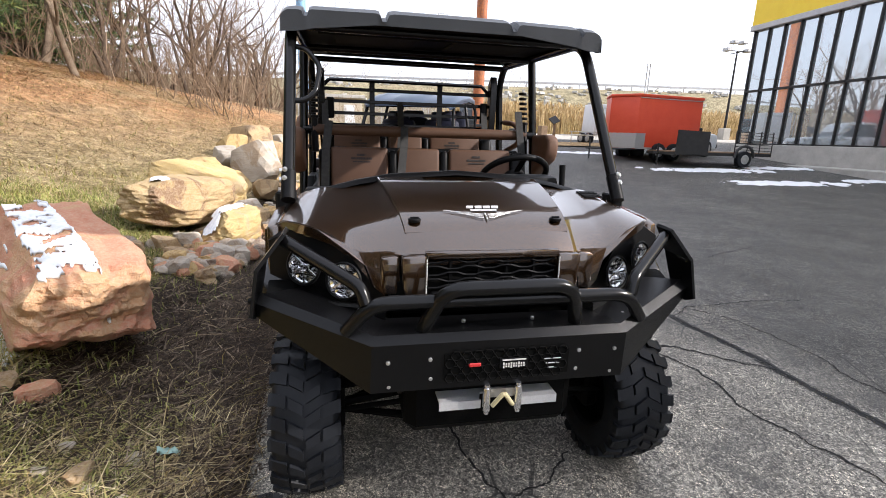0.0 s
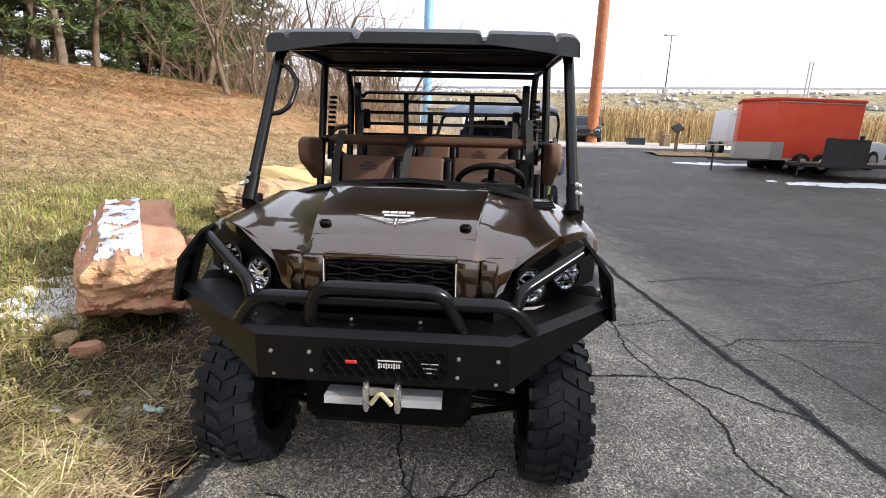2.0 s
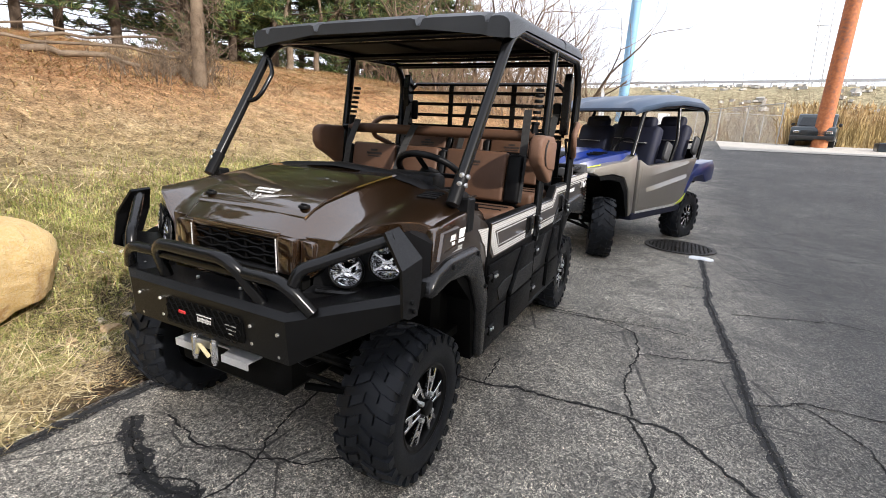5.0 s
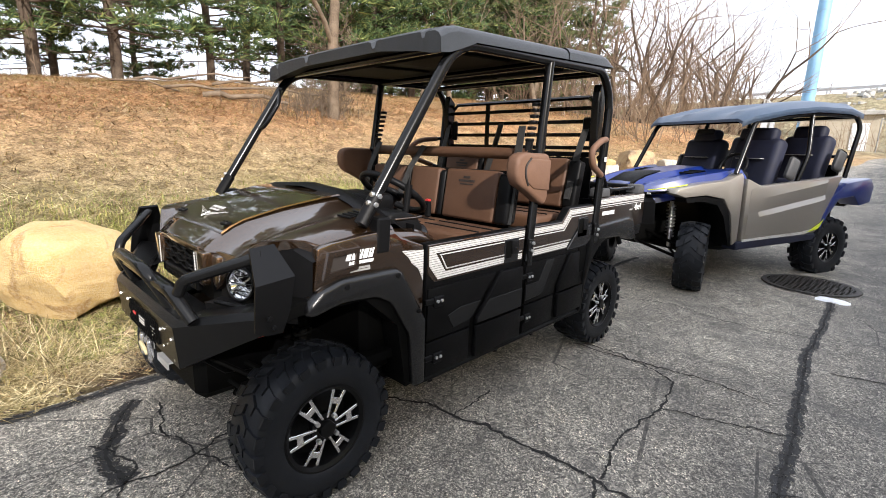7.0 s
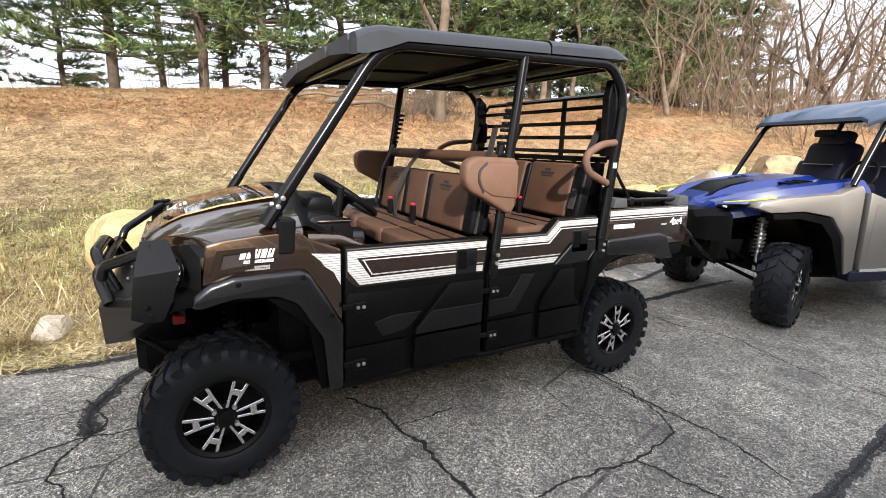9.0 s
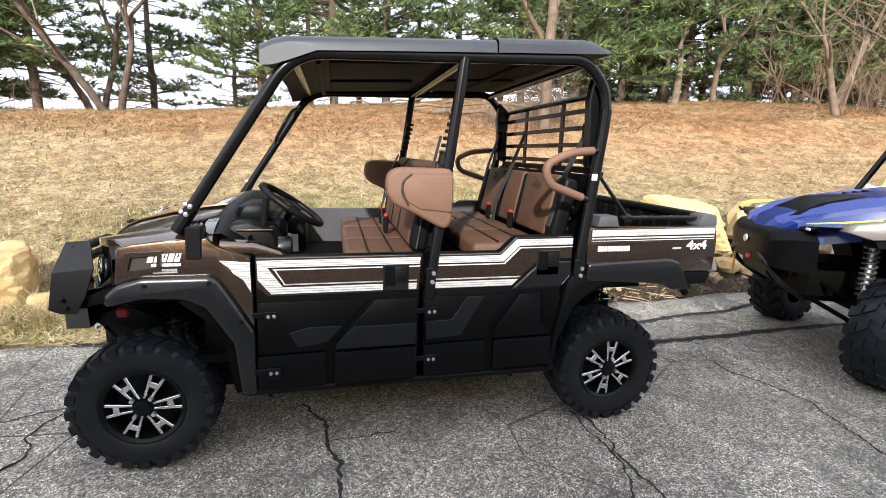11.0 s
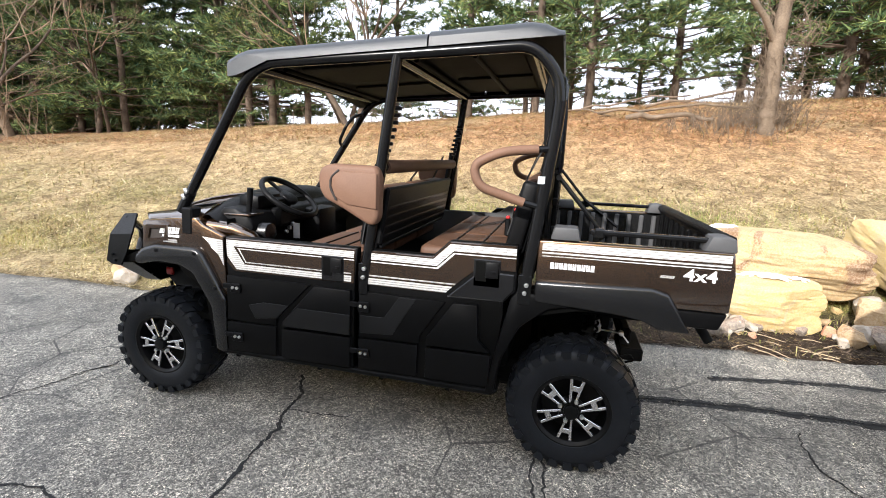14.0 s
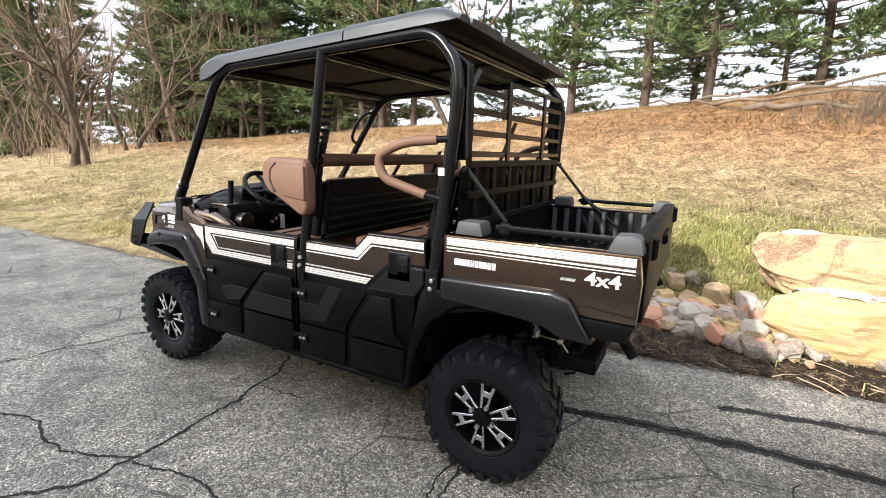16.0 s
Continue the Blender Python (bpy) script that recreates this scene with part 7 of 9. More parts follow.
pines = [pine(11, 14.0, 1.5, 3.0, "tall pine with green needles and bare lower branches"), pine(12, 12.0, 1.0, 2.8, "tall pine with green needles and bare lower branches"), pine(13, 15.0, 2.1, 3.3, "tall pine with green needles and bare lower branches"), pine(14, 10.0, 0.3, 2.9, "dense pine with green branches close to the ground")]
bares = [bare(31, 9.0, 3, "leafless grey-brown tree with several stems", mat_bark), bare(32, 8.0, 1, "slender leafless tree with pale bark", mat_pale_bark), bare(33, 10.0, 2, "leafless grey-brown tree with several stems", mat_bark, 0.35)]
vined = bare(34, 9.0, 1, "thick leafless trunk wrapped in dry vines on the bank", mat_pale_bark, 0.08, True)


def plant(tree, x, y, turn, size=1.0, group="", first=set()):
    m = Matrix.Translation((x, y, ground_z(x, y) - 0.05)) @ Matrix.Rotation(turn, 4, "Z") @ Matrix.Scale(size, 4)
    if tree.name not in first:
        first.add(tree.name)
        tree.matrix_world = m
        if group:
            tree["group"] = group
        return tree
    ob = copy_thing(tree, Matrix.Translation((x, y, ground_z(x, y) - 0.05)) @ Matrix.Rotation(turn, 4, "Z"))
    ob.scale = (size, size, size)
    if group:
        ob["group"] = group
    return ob


rng = random.Random(9)
for k, (x, y) in enumerate(((-16.0, -13.2), (-15.4, -11.3), (-15.0, -9.9), (-15.6, -8.6), (-15.5, -1.6), (-15.6, 0.9), (-15.3, 2.8), (-15.8, 5.7), (-15.6, 8.3), (-15.3, 10.5), (-15.5, 12.7), (-15.0, 14.5), (-15.6, 16.0), (-14.6, 18.2), (-15.2, 20.5), (-13.8, 22.5))):
    plant(pines[k % 3], x, y, rng.uniform(0, 6.28), rng.uniform(0.85, 1.1), "pines along the bank")
for k in range(26):
    y = -16 - k * 1.35 + rng.uniform(-0.6, 0.6)
    x = -14.0 - rng.uniform(0, 6) + max(0, -y - 22) * 0.35
    plant(pines[(3, 1, 3, 3)[k % 4]], x, y, rng.uniform(0, 6.28), rng.uniform(0.8, 1.15), "pines along the bank")
for k in range(10):
    y = -8 + k * 3.6
    plant(pines[k % 3], -21.5 - rng.uniform(0, 7), y + rng.uniform(-0.7, 0.7), rng.uniform(0, 6.28), rng.uniform(0.85, 1.2), "pines behind the bank")
for k in range(12):
    plant(pines[(3, 1, 0)[k % 3]], -13.5 - rng.uniform(0, 5), 19 + k * 1.1, rng.uniform(0, 6.28), rng.uniform(0.8, 1.1), "pines behind the bank")
for k in range(16):
    plant(pines[3], -17.0 - rng.uniform(0, 2.5), -12.5 - 1.25 * k + rng.uniform(-0.5, 0.5), rng.uniform(0, 6.28), rng.uniform(0.9, 1.25), "pines behind the bank")
for x, y, sc in ((-16.6, 11.6, 1.0), (-17.0, 14.2, 1.1), (-16.2, 17.4, 1.0), (-11.0, -33.0, 1.1), (-8.6, -30.0, 1.0), (-6.4, -27.0, 0.9)):
    plant(pines[3], x, y, rng.uniform(0, 6.28), sc, "pines behind the bank")
for x, y, i, sc in ((-7.6, -20.5, 0, 0.9), (-9.8, -25.0, 2, 0.9), (-8.4, -17.8, 2, 0.75), (-6.6, -23.5, 0, 0.8)):
    plant(bares[i], x, y, rng.uniform(0, 6.28), sc, "leafless trees")
plant(vined, -9.35, 6.55, 0.4, 1.0)
plant(bares[2], -14.2, -5.9, 1.0, 0.9, "leafless trees")
plant(bares[0], -5.3, -15.3, 0.2, 1.0, "leafless trees")
for k, (x, y, i, sc) in enumerate(((-14.4, 16.2, 1, 0.8), (-13.2, 13.7, 1, 0.9), (-9.3, 16.6, 1, 0.7), (-7.6, 22.6, 0, 0.9), (-6.6, 24.4, 2, 0.85), (-5.6, 27.0, 0, 0.9), (-9.0, 24.0, 2, 0.9), (-8.0, 28.5, 0, 1.0), (-5.2, 31.0, 2, 0.9), (-7.5, 33.0, 0, 0.9), (-10.5, 21.0, 0, 0.9), (-11.0, 26.5, 2, 1.0), (-6.4, 36.0, 0, 1.0), (-4.4, 35.0, 1, 0.9), (-9.5, 38.0, 2, 1.0), (-16.5, -7.2, 2, 0.9), (-13.6, -17.5, 0, 0.9), (-12.0, -20.5, 1, 1.1), (-11.5, 19.0, 1, 0.9))):
    plant(bares[i], x, y, rng.uniform(0, 6.28), sc, "leafless trees")

# fallen limbs near the vined trunk and a long leaning pole of wood
for a, b, r in (((-11.6, 3.0, 0.10), (-9.6, 6.4, 0.42), 0.04), ((-11.9, 4.3, 0.25), (-10.2, 7.3, 0.75), 0.04), ((-10.9, 3.7, 0.03), (-10.1, 5.6, 0.10), 0.08), ((-12.6, 1.4, 0.20), (-11.4, 3.3, 0.05), 0.03), ((-12.8, 2.4, 0.1), (-11.8, 5.4, 0.5), 0.035)):
    def log(bm):
        A = Vector((a[0], a[1], ground_z(a[0], a[1]) + a[2]))
        B = Vector((b[0], b[1], ground_z(b[0], b[1]) + b[2]))
        mid = A.lerp(B, 0.5) + Vector((0, 0, 0.08))
        tube(bm, [A, A.lerp(mid, 0.3) + Vector((0.10, 0.05, 0.06)), A.lerp(mid, 0.6) + Vector((-0.05, 0.03, -0.03)), mid, mid.lerp(B, 0.4) + Vector((0.09, -0.04, 0.07)), mid.lerp(B, 0.7) + Vector((-0.04, 0.05, 0.0)), B], r, 8, r * 0.55)
    tagged(single("fallen_branch", log, mat_pale_bark, None, "", 60), "bleached fallen branch lying on the bank", "branch", "fallen branches")

# brush and thickets
def thicket(name, label, count, place, hmin, hmax, mat, seed, bush=3):
    rng = random.Random(seed)
    s = Soup()
    for _ in range(count):
        x, y = place(rng)
        p = Vector((x, y, ground_z(x, y) - 0.05))
        h = rng.uniform(hmin, hmax)
        d = rand_dir(rng, 3.2)
        r = 0.006 + 0.004 * h
        for k in range(4):
            q = p + d * (h / 4)
            s.stick(p, q, r, r * 0.72, 3)
            r *= 0.72
            for _ in range(bush):
                e = q + (d + rand_dir(rng) * 1.1) * h * rng.uniform(0.05, 0.16)
                s.stick(q, e, r * 0.7, 0.003, 3)
            p = q
            d = (d + rand_dir(rng, 0.1) * 0.28).normalized()
    return tagged(s.put(name, mat), label, "brush", kind="stuff")


thicket("brush", "leafless brown brush and saplings", 900, lambda r: (r.uniform(-13.5, -4.2) + 0.0, r.uniform(17, 38)), 0.8, 4.6, mat_twig, 5)
thicket("brush", "leafless undergrowth beneath the pines", 420, lambda r: (r.uniform(-19, -14.8), r.uniform(-34, 22)), 0.3, 1.7, mat_twig, 6)
thicket("brush", "grey-brown leafless scrub before the road bank", 650, lambda r: (r.uniform(-30, 9), r.uniform(40, 47)), 1.2, 3.8, mat_twig, 7)
thicket("brush", "distant leafless trees beyond the road", 330, lambda r: (r.uniform(-60, 55), r.uniform(84, 110)), 3.0, 8.5, mat_twig, 8)
thicket("brush", "tangled leafless saplings at the end of the bank", 170, lambda r: (r.uniform(-11.0, -5.0), r.uniform(-26, -15.5)), 0.8, 3.6, mat_twig, 12)
thicket("brush_pile", "heap of dry twigs round the vined trunk", 260, lambda r: (-9.8 + r.gauss(0, 0.55), 5.9 + r.gauss(0, 0.7)), 0.25, 1.0, mat_pale_bark, 10, 2)


def scatter(name, label, count, place, lo, hi, w, mat, seed, lie=0.0, bent=False):
    rng = random.Random(seed)
    s = Soup()
    for _ in range(count):
        x, y = place(rng)
        if name in ("grass", "straw") and y > -0.6 and x > -2.1 and y < 9 and rng.random() < (0.97 if name == "grass" else 0.93) * (1.0 if y > 0.3 else 0.75):
            continue
        if x > ramp(y, LOT_EDGE) - 0.01 + rng.uniform(-0.06, 0.10) * (1 if lie > 0.5 else 0.3):
            continue
        L = rng.uniform(lo, hi)
        an = rng.uniform(0, 2 * math.pi)
        hd = Vector((math.cos(an), math.sin(an), 0))
        sd = Vector((-math.sin(an), math.cos(an), 0))
        p = Vector((x, y, ground_z(x, y) + (rng.uniform(0.0, 0.025) if lie > 0.5 else -0.01)))
        if bent:
            s.bent(p, (hd * rng.uniform(0.1, 0.7) + Vector((0, 0, 1))) * L * 0.5, (hd * rng.uniform(0.6, 1.3) + Vector((0, 0, rng.uniform(-0.3, 0.5)))) * L * 0.5, sd, w * rng.uniform(0.6, 1.2))
        else:
            s.blade(p, (hd + Vector((0, 0, rng.uniform(-0.03, 0.35) * (1 - lie) * 3 + rng.uniform(0, 0.22)))) * L, sd, w * rng.uniform(0.6, 1.3))
    return tagged(s.put(name, mat), label, name, kind="stuff")


def near(r):
    d = abs(r.gauss(0, 1.4)) + r.uniform(0, 0.6)
    y = r.uniform(-6, 7) if r.random() < 0.8 else r.uniform(-14, 12)
    return ramp(y, LOT_EDGE) + 0.02 - d, y


def clumpy(r):
    while True:
        x, y = near(r)
        if noise.noise(Vector((x * 1.1, y * 1.1, 2.0))) > r.uniform(-0.35, 0.4):
            return x, y


def bank(r):
    y = r.uniform(-16, 20)
    return ramp(y, LOT_EDGE) - r.uniform(1.0, 15.5), y


def litter(r):
    while True:
        x, y = bank(r)
        if noise.noise(Vector((x * 0.9, y * 0.55, 4.0))) + 0.5 * noise.noise(Vector((x * 2.7, y * 1.9, 1.0))) > r.uniform(-0.25, 0.45):
            return x, y


scatter("grass", "short tufts of half-green winter grass", 26000, clumpy, 0.05, 0.15, 0.0028, mat_grass, 21, 0.0, True)
scatter("straw", "matted dead straw lying on the ground", 24000, near, 0.06, 0.26, 0.0030, mat_straw, 22, 0.8)
scatter("straw", "long dead straw at the lot edge", 5000, lambda r: (-1.2 - abs(r.gauss(0, 0.34)), -1.25 + r.gauss(0, 0.6)), 0.10, 0.36, 0.0034, mat_straw, 23, 0.4)
scatter("bank_grass", "dry straw and pine needles over the bank", 135000, bank, 0.06, 0.22, 0.0065, mat_bank_straw, 24, 0.7)
scatter("needles", "rust-brown fallen pine needles along the crest", 26000, lambda r: (-8.6 - abs(r.gauss(0, 2.4)), r.uniform(-20, 20)), 0.08, 0.24, 0.0075, mat_litter, 51, 0.8)
scatter("bank_grass", "dark dead stems and matted litter on the bank", 26000, litter, 0.06, 0.26, 0.0060, mat_dead_stem, 52, 0.75)
scatter("bank_grass", "fresh green grass behind the stones", 16000, lambda r: (-3.3 + r.gauss(0, 0.75), 3.4 + r.gauss(0, 1.1)), 0.06, 0.15, 0.004, mat_green_grass, 29, 0.0, True)
scatter("bank_grass", "fresh green grass before the boulder", 9000, lambda r: (-3.1 + r.gauss(0, 0.7), 0.2 + r.gauss(0, 0.9)), 0.05, 0.13, 0.004, mat_green_grass, 30, 0.0, True)
scatter("bank_grass", "tufts of dry grass on the bank", 14000, bank, 0.06, 0.16, 0.006, mat_grass, 25, 0.0, True)
scatter("mulch", "dark bark mulch and dead leaves between the stones", 15000, lambda r: (-0.95 - abs(r.gauss(0, 0.65)), r.uniform(0.0, 8.5) if r.random() < 0.4 else r.uniform(-0.2, 3.6)), 0.03, 0.12, 0.007, mat_mulch, 26, 0.75)
scatter("mulch", "shredded bark strands and dry stems on dark soil", 15000, lambda r: (-0.95 - abs(r.gauss(0, 0.55)), r.uniform(0.0, 8.5) if r.random() < 0.3 else r.uniform(-0.3, 3.4)), 0.05, 0.19, 0.0042, mat_mulch, 36, 0.8)
scatter("bank_grass", "thin straw and dead stems over the mulch", 5200, lambda r: (-1.0 - abs(r.gauss(0, 0.75)), -0.25 + r.gauss(0, 0.42)), 0.05, 0.20, 0.0030, mat_straw, 37, 0.8)
scatter("bank_grass", "small green tufts beside the lot", 5200, lambda r: (-1.25 - abs(r.gauss(0, 0.6)), -0.15 + r.gauss(0, 0.35)), 0.04, 0.10, 0.0028, mat_green_grass, 38, 0.0, True)
scatter("mulch", "dead leaves along the lot edge", 1300, lambda r: ((lambda y: (ramp(y, LOT_EDGE) + 0.04 - abs(r.gauss(0, 0.16)), y))(r.uniform(-5, 8))), 0.02, 0.06, 0.006, mat_leaf, 27, 0.8)

scatter("straw", "loose straw and needles spilling over the asphalt edge", 6500, lambda r: ((lambda y: (ramp(y, LOT_EDGE) + 0.06 - abs(r.gauss(0, 0.13)), y))(r.uniform(-6, 6))), 0.05, 0.22, 0.0026, mat_straw, 33, 0.85)
scatter("mulch", "dark crumbs and bark along the asphalt edge", 5200, lambda r: ((lambda y: (ramp(y, LOT_EDGE) + 0.08 - abs(r.gauss(0, 0.08)), y))(r.uniform(-6, 9))), 0.012, 0.04, 0.006, mat_mulch, 34, 0.85)


def reeds(r):
    x = r.uniform(6.5, 62)
    return x, 29.2 + 0.10 * (x - 8) + abs(r.gauss(0, 2.0))


rs, rg = Soup(), random.Random(41)
for _ in range(15000):
    x, y = reeds(rg)
    p = Vector((x, y, ground_z(x, y) - 0.07))
    h = rg.uniform(1.3, 2.35)
    d = rand_dir(rg, 7.0)
    side = Vector((1, rg.uniform(-0.4, 0.4), 0)).normalized()
    rs.bent(p, d * h * 0.7, (d + rand_dir(rg) * 0.16) * h * 0.3, side, rg.uniform(0.014, 0.026))
    if rg.random() < 0.5:
        q = p + d * h * 0.93
        rs.blade(q, (d + rand_dir(rg) * 0.3) * 0.28, side, 0.05)
tagged(rs.put("reeds", mat_reed), "tall dry tan reeds in front of the road bank", "reeds", kind="stuff")

# ---- the blue and silver side-by-side behind ----
mat_blue = speckled("glossy_blue_plastic", (0.004, 0.015, 0.115), (0.006, 0.022, 0.16), 4.0, 0.30, bump=0.0, coat=0.5)
mat_silver = speckled("metallic_silver_paint", (0.28, 0.255, 0.225), (0.36, 0.33, 0.29), 300.0, 0.34, 0.5, bump=0.0, coat=0.5)
mat_lime = speckled("yellow_green_accent", (0.55, 0.65, 0.02), (0.62, 0.7, 0.04), 20.0, 0.4, bump=0.0)
mat_navy = speckled("navy_seat_fabric", (0.0022, 0.0035, 0.015), (0.0038, 0.0065, 0.028), 8.0, 0.7, bump=0.3)
sxs = thing("side_by_side", "blue and silver four-seat side-by-side with roof parked behind", "utility vehicle", pose(0.09, 4.68, 0.005, 0, 0, -24))


def sp(name, build, mat, label="", smooth=30, parent=None):
    return single(name, build, mat, parent or sxs, label, smooth)


def sb(name, build, mat, label="", smooth=30, parent=None):
    return mirrored(name, build, mat, parent or sxs, label, smooth)


for y in (0.0, 2.26):
    for s in (1, -1):
        st = Matrix.Rotation(radians(36), 4, "Z") if y == 0 else Matrix.Identity(4)
        wheel(Matrix.Translation((s * (0.69 if y == 0 else 0.655), y + (0.07 if y == 0 else 0.0), 0.362)) @ st @ (Matrix.Rotation(radians(180), 4, "Z") if s < 0 else Matrix.Identity(4)), 0.37, 0.26, 0.185, 18, parent=sxs, style=1)
sp("chassis", lambda bm: (box(bm, (0, 1.2, 0.46), (1.1, 2.3, 0.16), bev=0.03), box(bm, (0, 0.0, 0.58), (0.5, 0.6, 0.30), bev=0.05), box(bm, (0, 2.3, 0.6), (0.6, 0.6, 0.35), bev=0.05)), mat_under, "black chassis")


HOOD2 = [(-0.57, 0.26, 0.925, 0.02), (-0.50, 0.42, 1.01, 0.045), (-0.30, 0.57, 1.085, 0.06), (0.0, 0.63, 1.15, 0.065), (0.35, 0.67, 1.215, 0.05), (0.60, 0.69, 1.265, 0.03)]


def hood2(bm):
    rings = []
    for y, w, z, c in HOOD2:
        half = [(0, z + c), (w * 0.30, z + c), (w * 0.40, z + c * 0.15), (w * 0.66, z + c * 0.05), (w * 0.76, z + c * 0.85), (w * 0.92, z + c * 0.7), (w, z - 0.05), (w + 0.03, z - 0.13)]
        rings.append([(-a, y + 0.12 * (a / 0.7) ** 2, b) for a, b in half[:0:-1]] + [(a, y + 0.12 * (a / 0.7) ** 2, b) for a, b in half])
    loft(bm, rings)
sp("hood", hood2, mat_blue, "glossy blue hood", 22)


def scoop2(bm):
    rings = []
    for y, w, z0, h in ((-0.43, 0.16, 1.055, 0.012), (-0.36, 0.19, 1.09, 0.045), (-0.22, 0.185, 1.155, 0.05), (-0.02, 0.15, 1.205, 0.028), (0.10, 0.12, 1.225, 0.012)):
        rings.append([(-w, y, z0 - 0.03), (-w, y, z0 + h * 0.5), (-w * 0.75, y + 0.015, z0 + h), (w * 0.75, y + 0.015, z0 + h), (w, y, z0 + h * 0.5), (w, y, z0 - 0.03)])
    loft(bm, rings, True, True)
sp("hood_scoop", scoop2, mat_plastic, "black hood scoop", 25)
sb("hood_vent", lambda bm, s: [box(bm, (s * 0.34, 0.26 + 0.07 * k, 1.222 + 0.012 * k), (0.20, 0.035, 0.02), Matrix.Identity(4), 0.006, 1) for k in range(3)], mat_plastic, "black hood vent slats")
sp("nose", lambda bm: (box(bm, (0, -0.46, 0.84), (0.62, 0.16, 0.24), bev=0.05, seg=2), box(bm, (0, -0.44, 0.66), (0.5, 0.18, 0.16), bev=0.04)), mat_plastic, "black nose panel")
def fascia2(bm):
    rings = []
    for y, w, zt in ((-0.615, 0.22, 0.92), (-0.595, 0.34, 0.955), (-0.52, 0.46, 0.985), (-0.40, 0.57, 1.00)):
        rings.append([(-w, y + 0.02, 0.70), (-w, y, zt - 0.06), (-w * 0.86, y, zt), (w * 0.86, y, zt), (w, y, zt - 0.06), (w, y + 0.02, 0.70)])
    loft(bm, rings, True, True)
sp("front_fascia", fascia2, mat_plastic, "black moulded front fascia", 25)
sp("nose_badge", lambda bm: disc(bm, (0, -0.622, 0.86), 0.03, 0.014, "y", 16, 0.003), mat_decal, "small round silver badge")
sb("headlight", lambda bm, s: prism(bm, [(s * 0.34, 0.98), (s * 0.60, 1.02), (s * 0.66, 1.055), (s * 0.42, 1.025)], -0.46, -0.28, "y", 0.008), mat_plastic, "dark slim headlight")
sb("headlight_lamp", lambda bm, s: box(bm, (s * 0.53, -0.462, 1.018), (0.05, 0.01, 0.018), bev=0.003), mat_white, "small white lamp")
sb("lime_stripe", lambda bm, s: tube(bm, [(s * 0.52, -0.47, 1.055), (s * 0.60, -0.45, 1.068), (s * 0.69, -0.36, 1.090), (s * 0.715, -0.15, 1.120)], 0.006, 6), mat_lime, "yellow-green accent stripe")
sb("front_guard", lambda bm, s: tube(bm, fillet([(s * 0.10, -0.58, 0.80), (s * 0.30, -0.60, 0.74), (s * 0.34, -0.50, 0.60), (s * 0.30, -0.30, 0.46)], 0.05), 0.018, 10), mat_tube, "black tubular front guard")
sp("winch_hook", lambda bm: box(bm, (0.05, -0.60, 0.72), (0.06, 0.03, 0.04), bev=0.01), mat_redbutton, "red tow hook")
sp("winch_strap", lambda bm: box(bm, (-0.26, -0.58, 0.60), (0.025, 0.012, 0.20), bev=0.003), mat_yellow_tape, "orange strap on the winch")


def fend2(bm, s):
    out = [(-0.34, 1.03), (-0.30, 1.08), (0.0, 1.13), (0.40, 1.17), (0.58, 1.25), (0.62, 1.20), (0.66, 0.50), (0.58, 0.46), (0.50, 0.80), (0.36, 0.97), (0.10, 1.01), (-0.20, 0.99)]
    prism(bm, out, s * 0.60, s * 0.755, "x", 0.018, 2)
sb("front_fender", fend2, mat_silver, "silver front fender")
sb("fender_liner", lambda bm, s: prism(bm, [(-0.18, 0.985), (0.10, 1.0), (0.35, 0.96), (0.485, 0.79), (0.57, 0.46), (0.53, 0.46), (0.40, 0.78), (0.28, 0.91), (0.08, 0.95), (-0.16, 0.94)], s * 0.46, s * 0.745, "x"), mat_plastic, "black arch liner")


def door2(bm, s):
    prism(bm, [(0.665, 1.19), (0.90, 1.11), (2.30, 1.23), (2.20, 1.02), (2.02, 0.62), (1.95, 0.55), (0.70, 0.50)], s * 0.69, s * 0.765, "x", 0.014, 2)
sb("door", door2, mat_silver, "silver long side door")


def crease2(bm, s):
    # a folded skin: an upper shelf, a hollow that rises to the rear, a lower bulge
    rings = []
    for k in range(9):
        y = 0.74 + 1.28 * k / 8
        top, low = 1.085 + 0.12 * max(0.0, y - 0.9) / 1.4, 0.57 + 0.05 * max(0.0, y - 1.6)
        fold = 0.80 + 0.20 * k / 8
        d = min(1.0, k / 2.0, (8 - k) / 1.0 + 0.25)
        prof = [(0.740, low), (0.768, low + 0.005), (0.768 + 0.022 * d, low + 0.10), (0.768 + 0.030 * d, fold - 0.05), (0.766, fold), (0.766, fold + 0.02), (0.768 + 0.020 * d, min(top - 0.03, fold + 0.15)), (0.767, top), (0.740, top)]
        rings.append([(s * x, y, z) for x, z in prof])
    loft(bm, rings, True, True)
sb("door_crease", crease2, mat_silver, "silver folded door skin", 12)
sb("sill", lambda bm, s: prism(bm, [(0.62, 0.50), (1.95, 0.55), (2.0, 0.47), (0.62, 0.41)], s * 0.60, s * 0.775, "x", 0.012), mat_navy, "dark navy sill")
sb("sill_stripe", lambda bm, s: prism(bm, [(0.70, 0.50), (1.75, 0.545), (2.02, 0.63), (2.06, 0.72), (1.98, 0.62), (1.70, 0.575), (0.70, 0.525)], s * 0.77, s * 0.778, "x"), mat_decal, "pale sill stripe", None)
sb("lime_flash", lambda bm, s: prism(bm, [(1.78, 0.565), (1.98, 0.60), (2.06, 0.72), (2.00, 0.67), (1.86, 0.60)], s * 0.776, s * 0.782, "x"), mat_lime, "yellow-green accent flash", None)
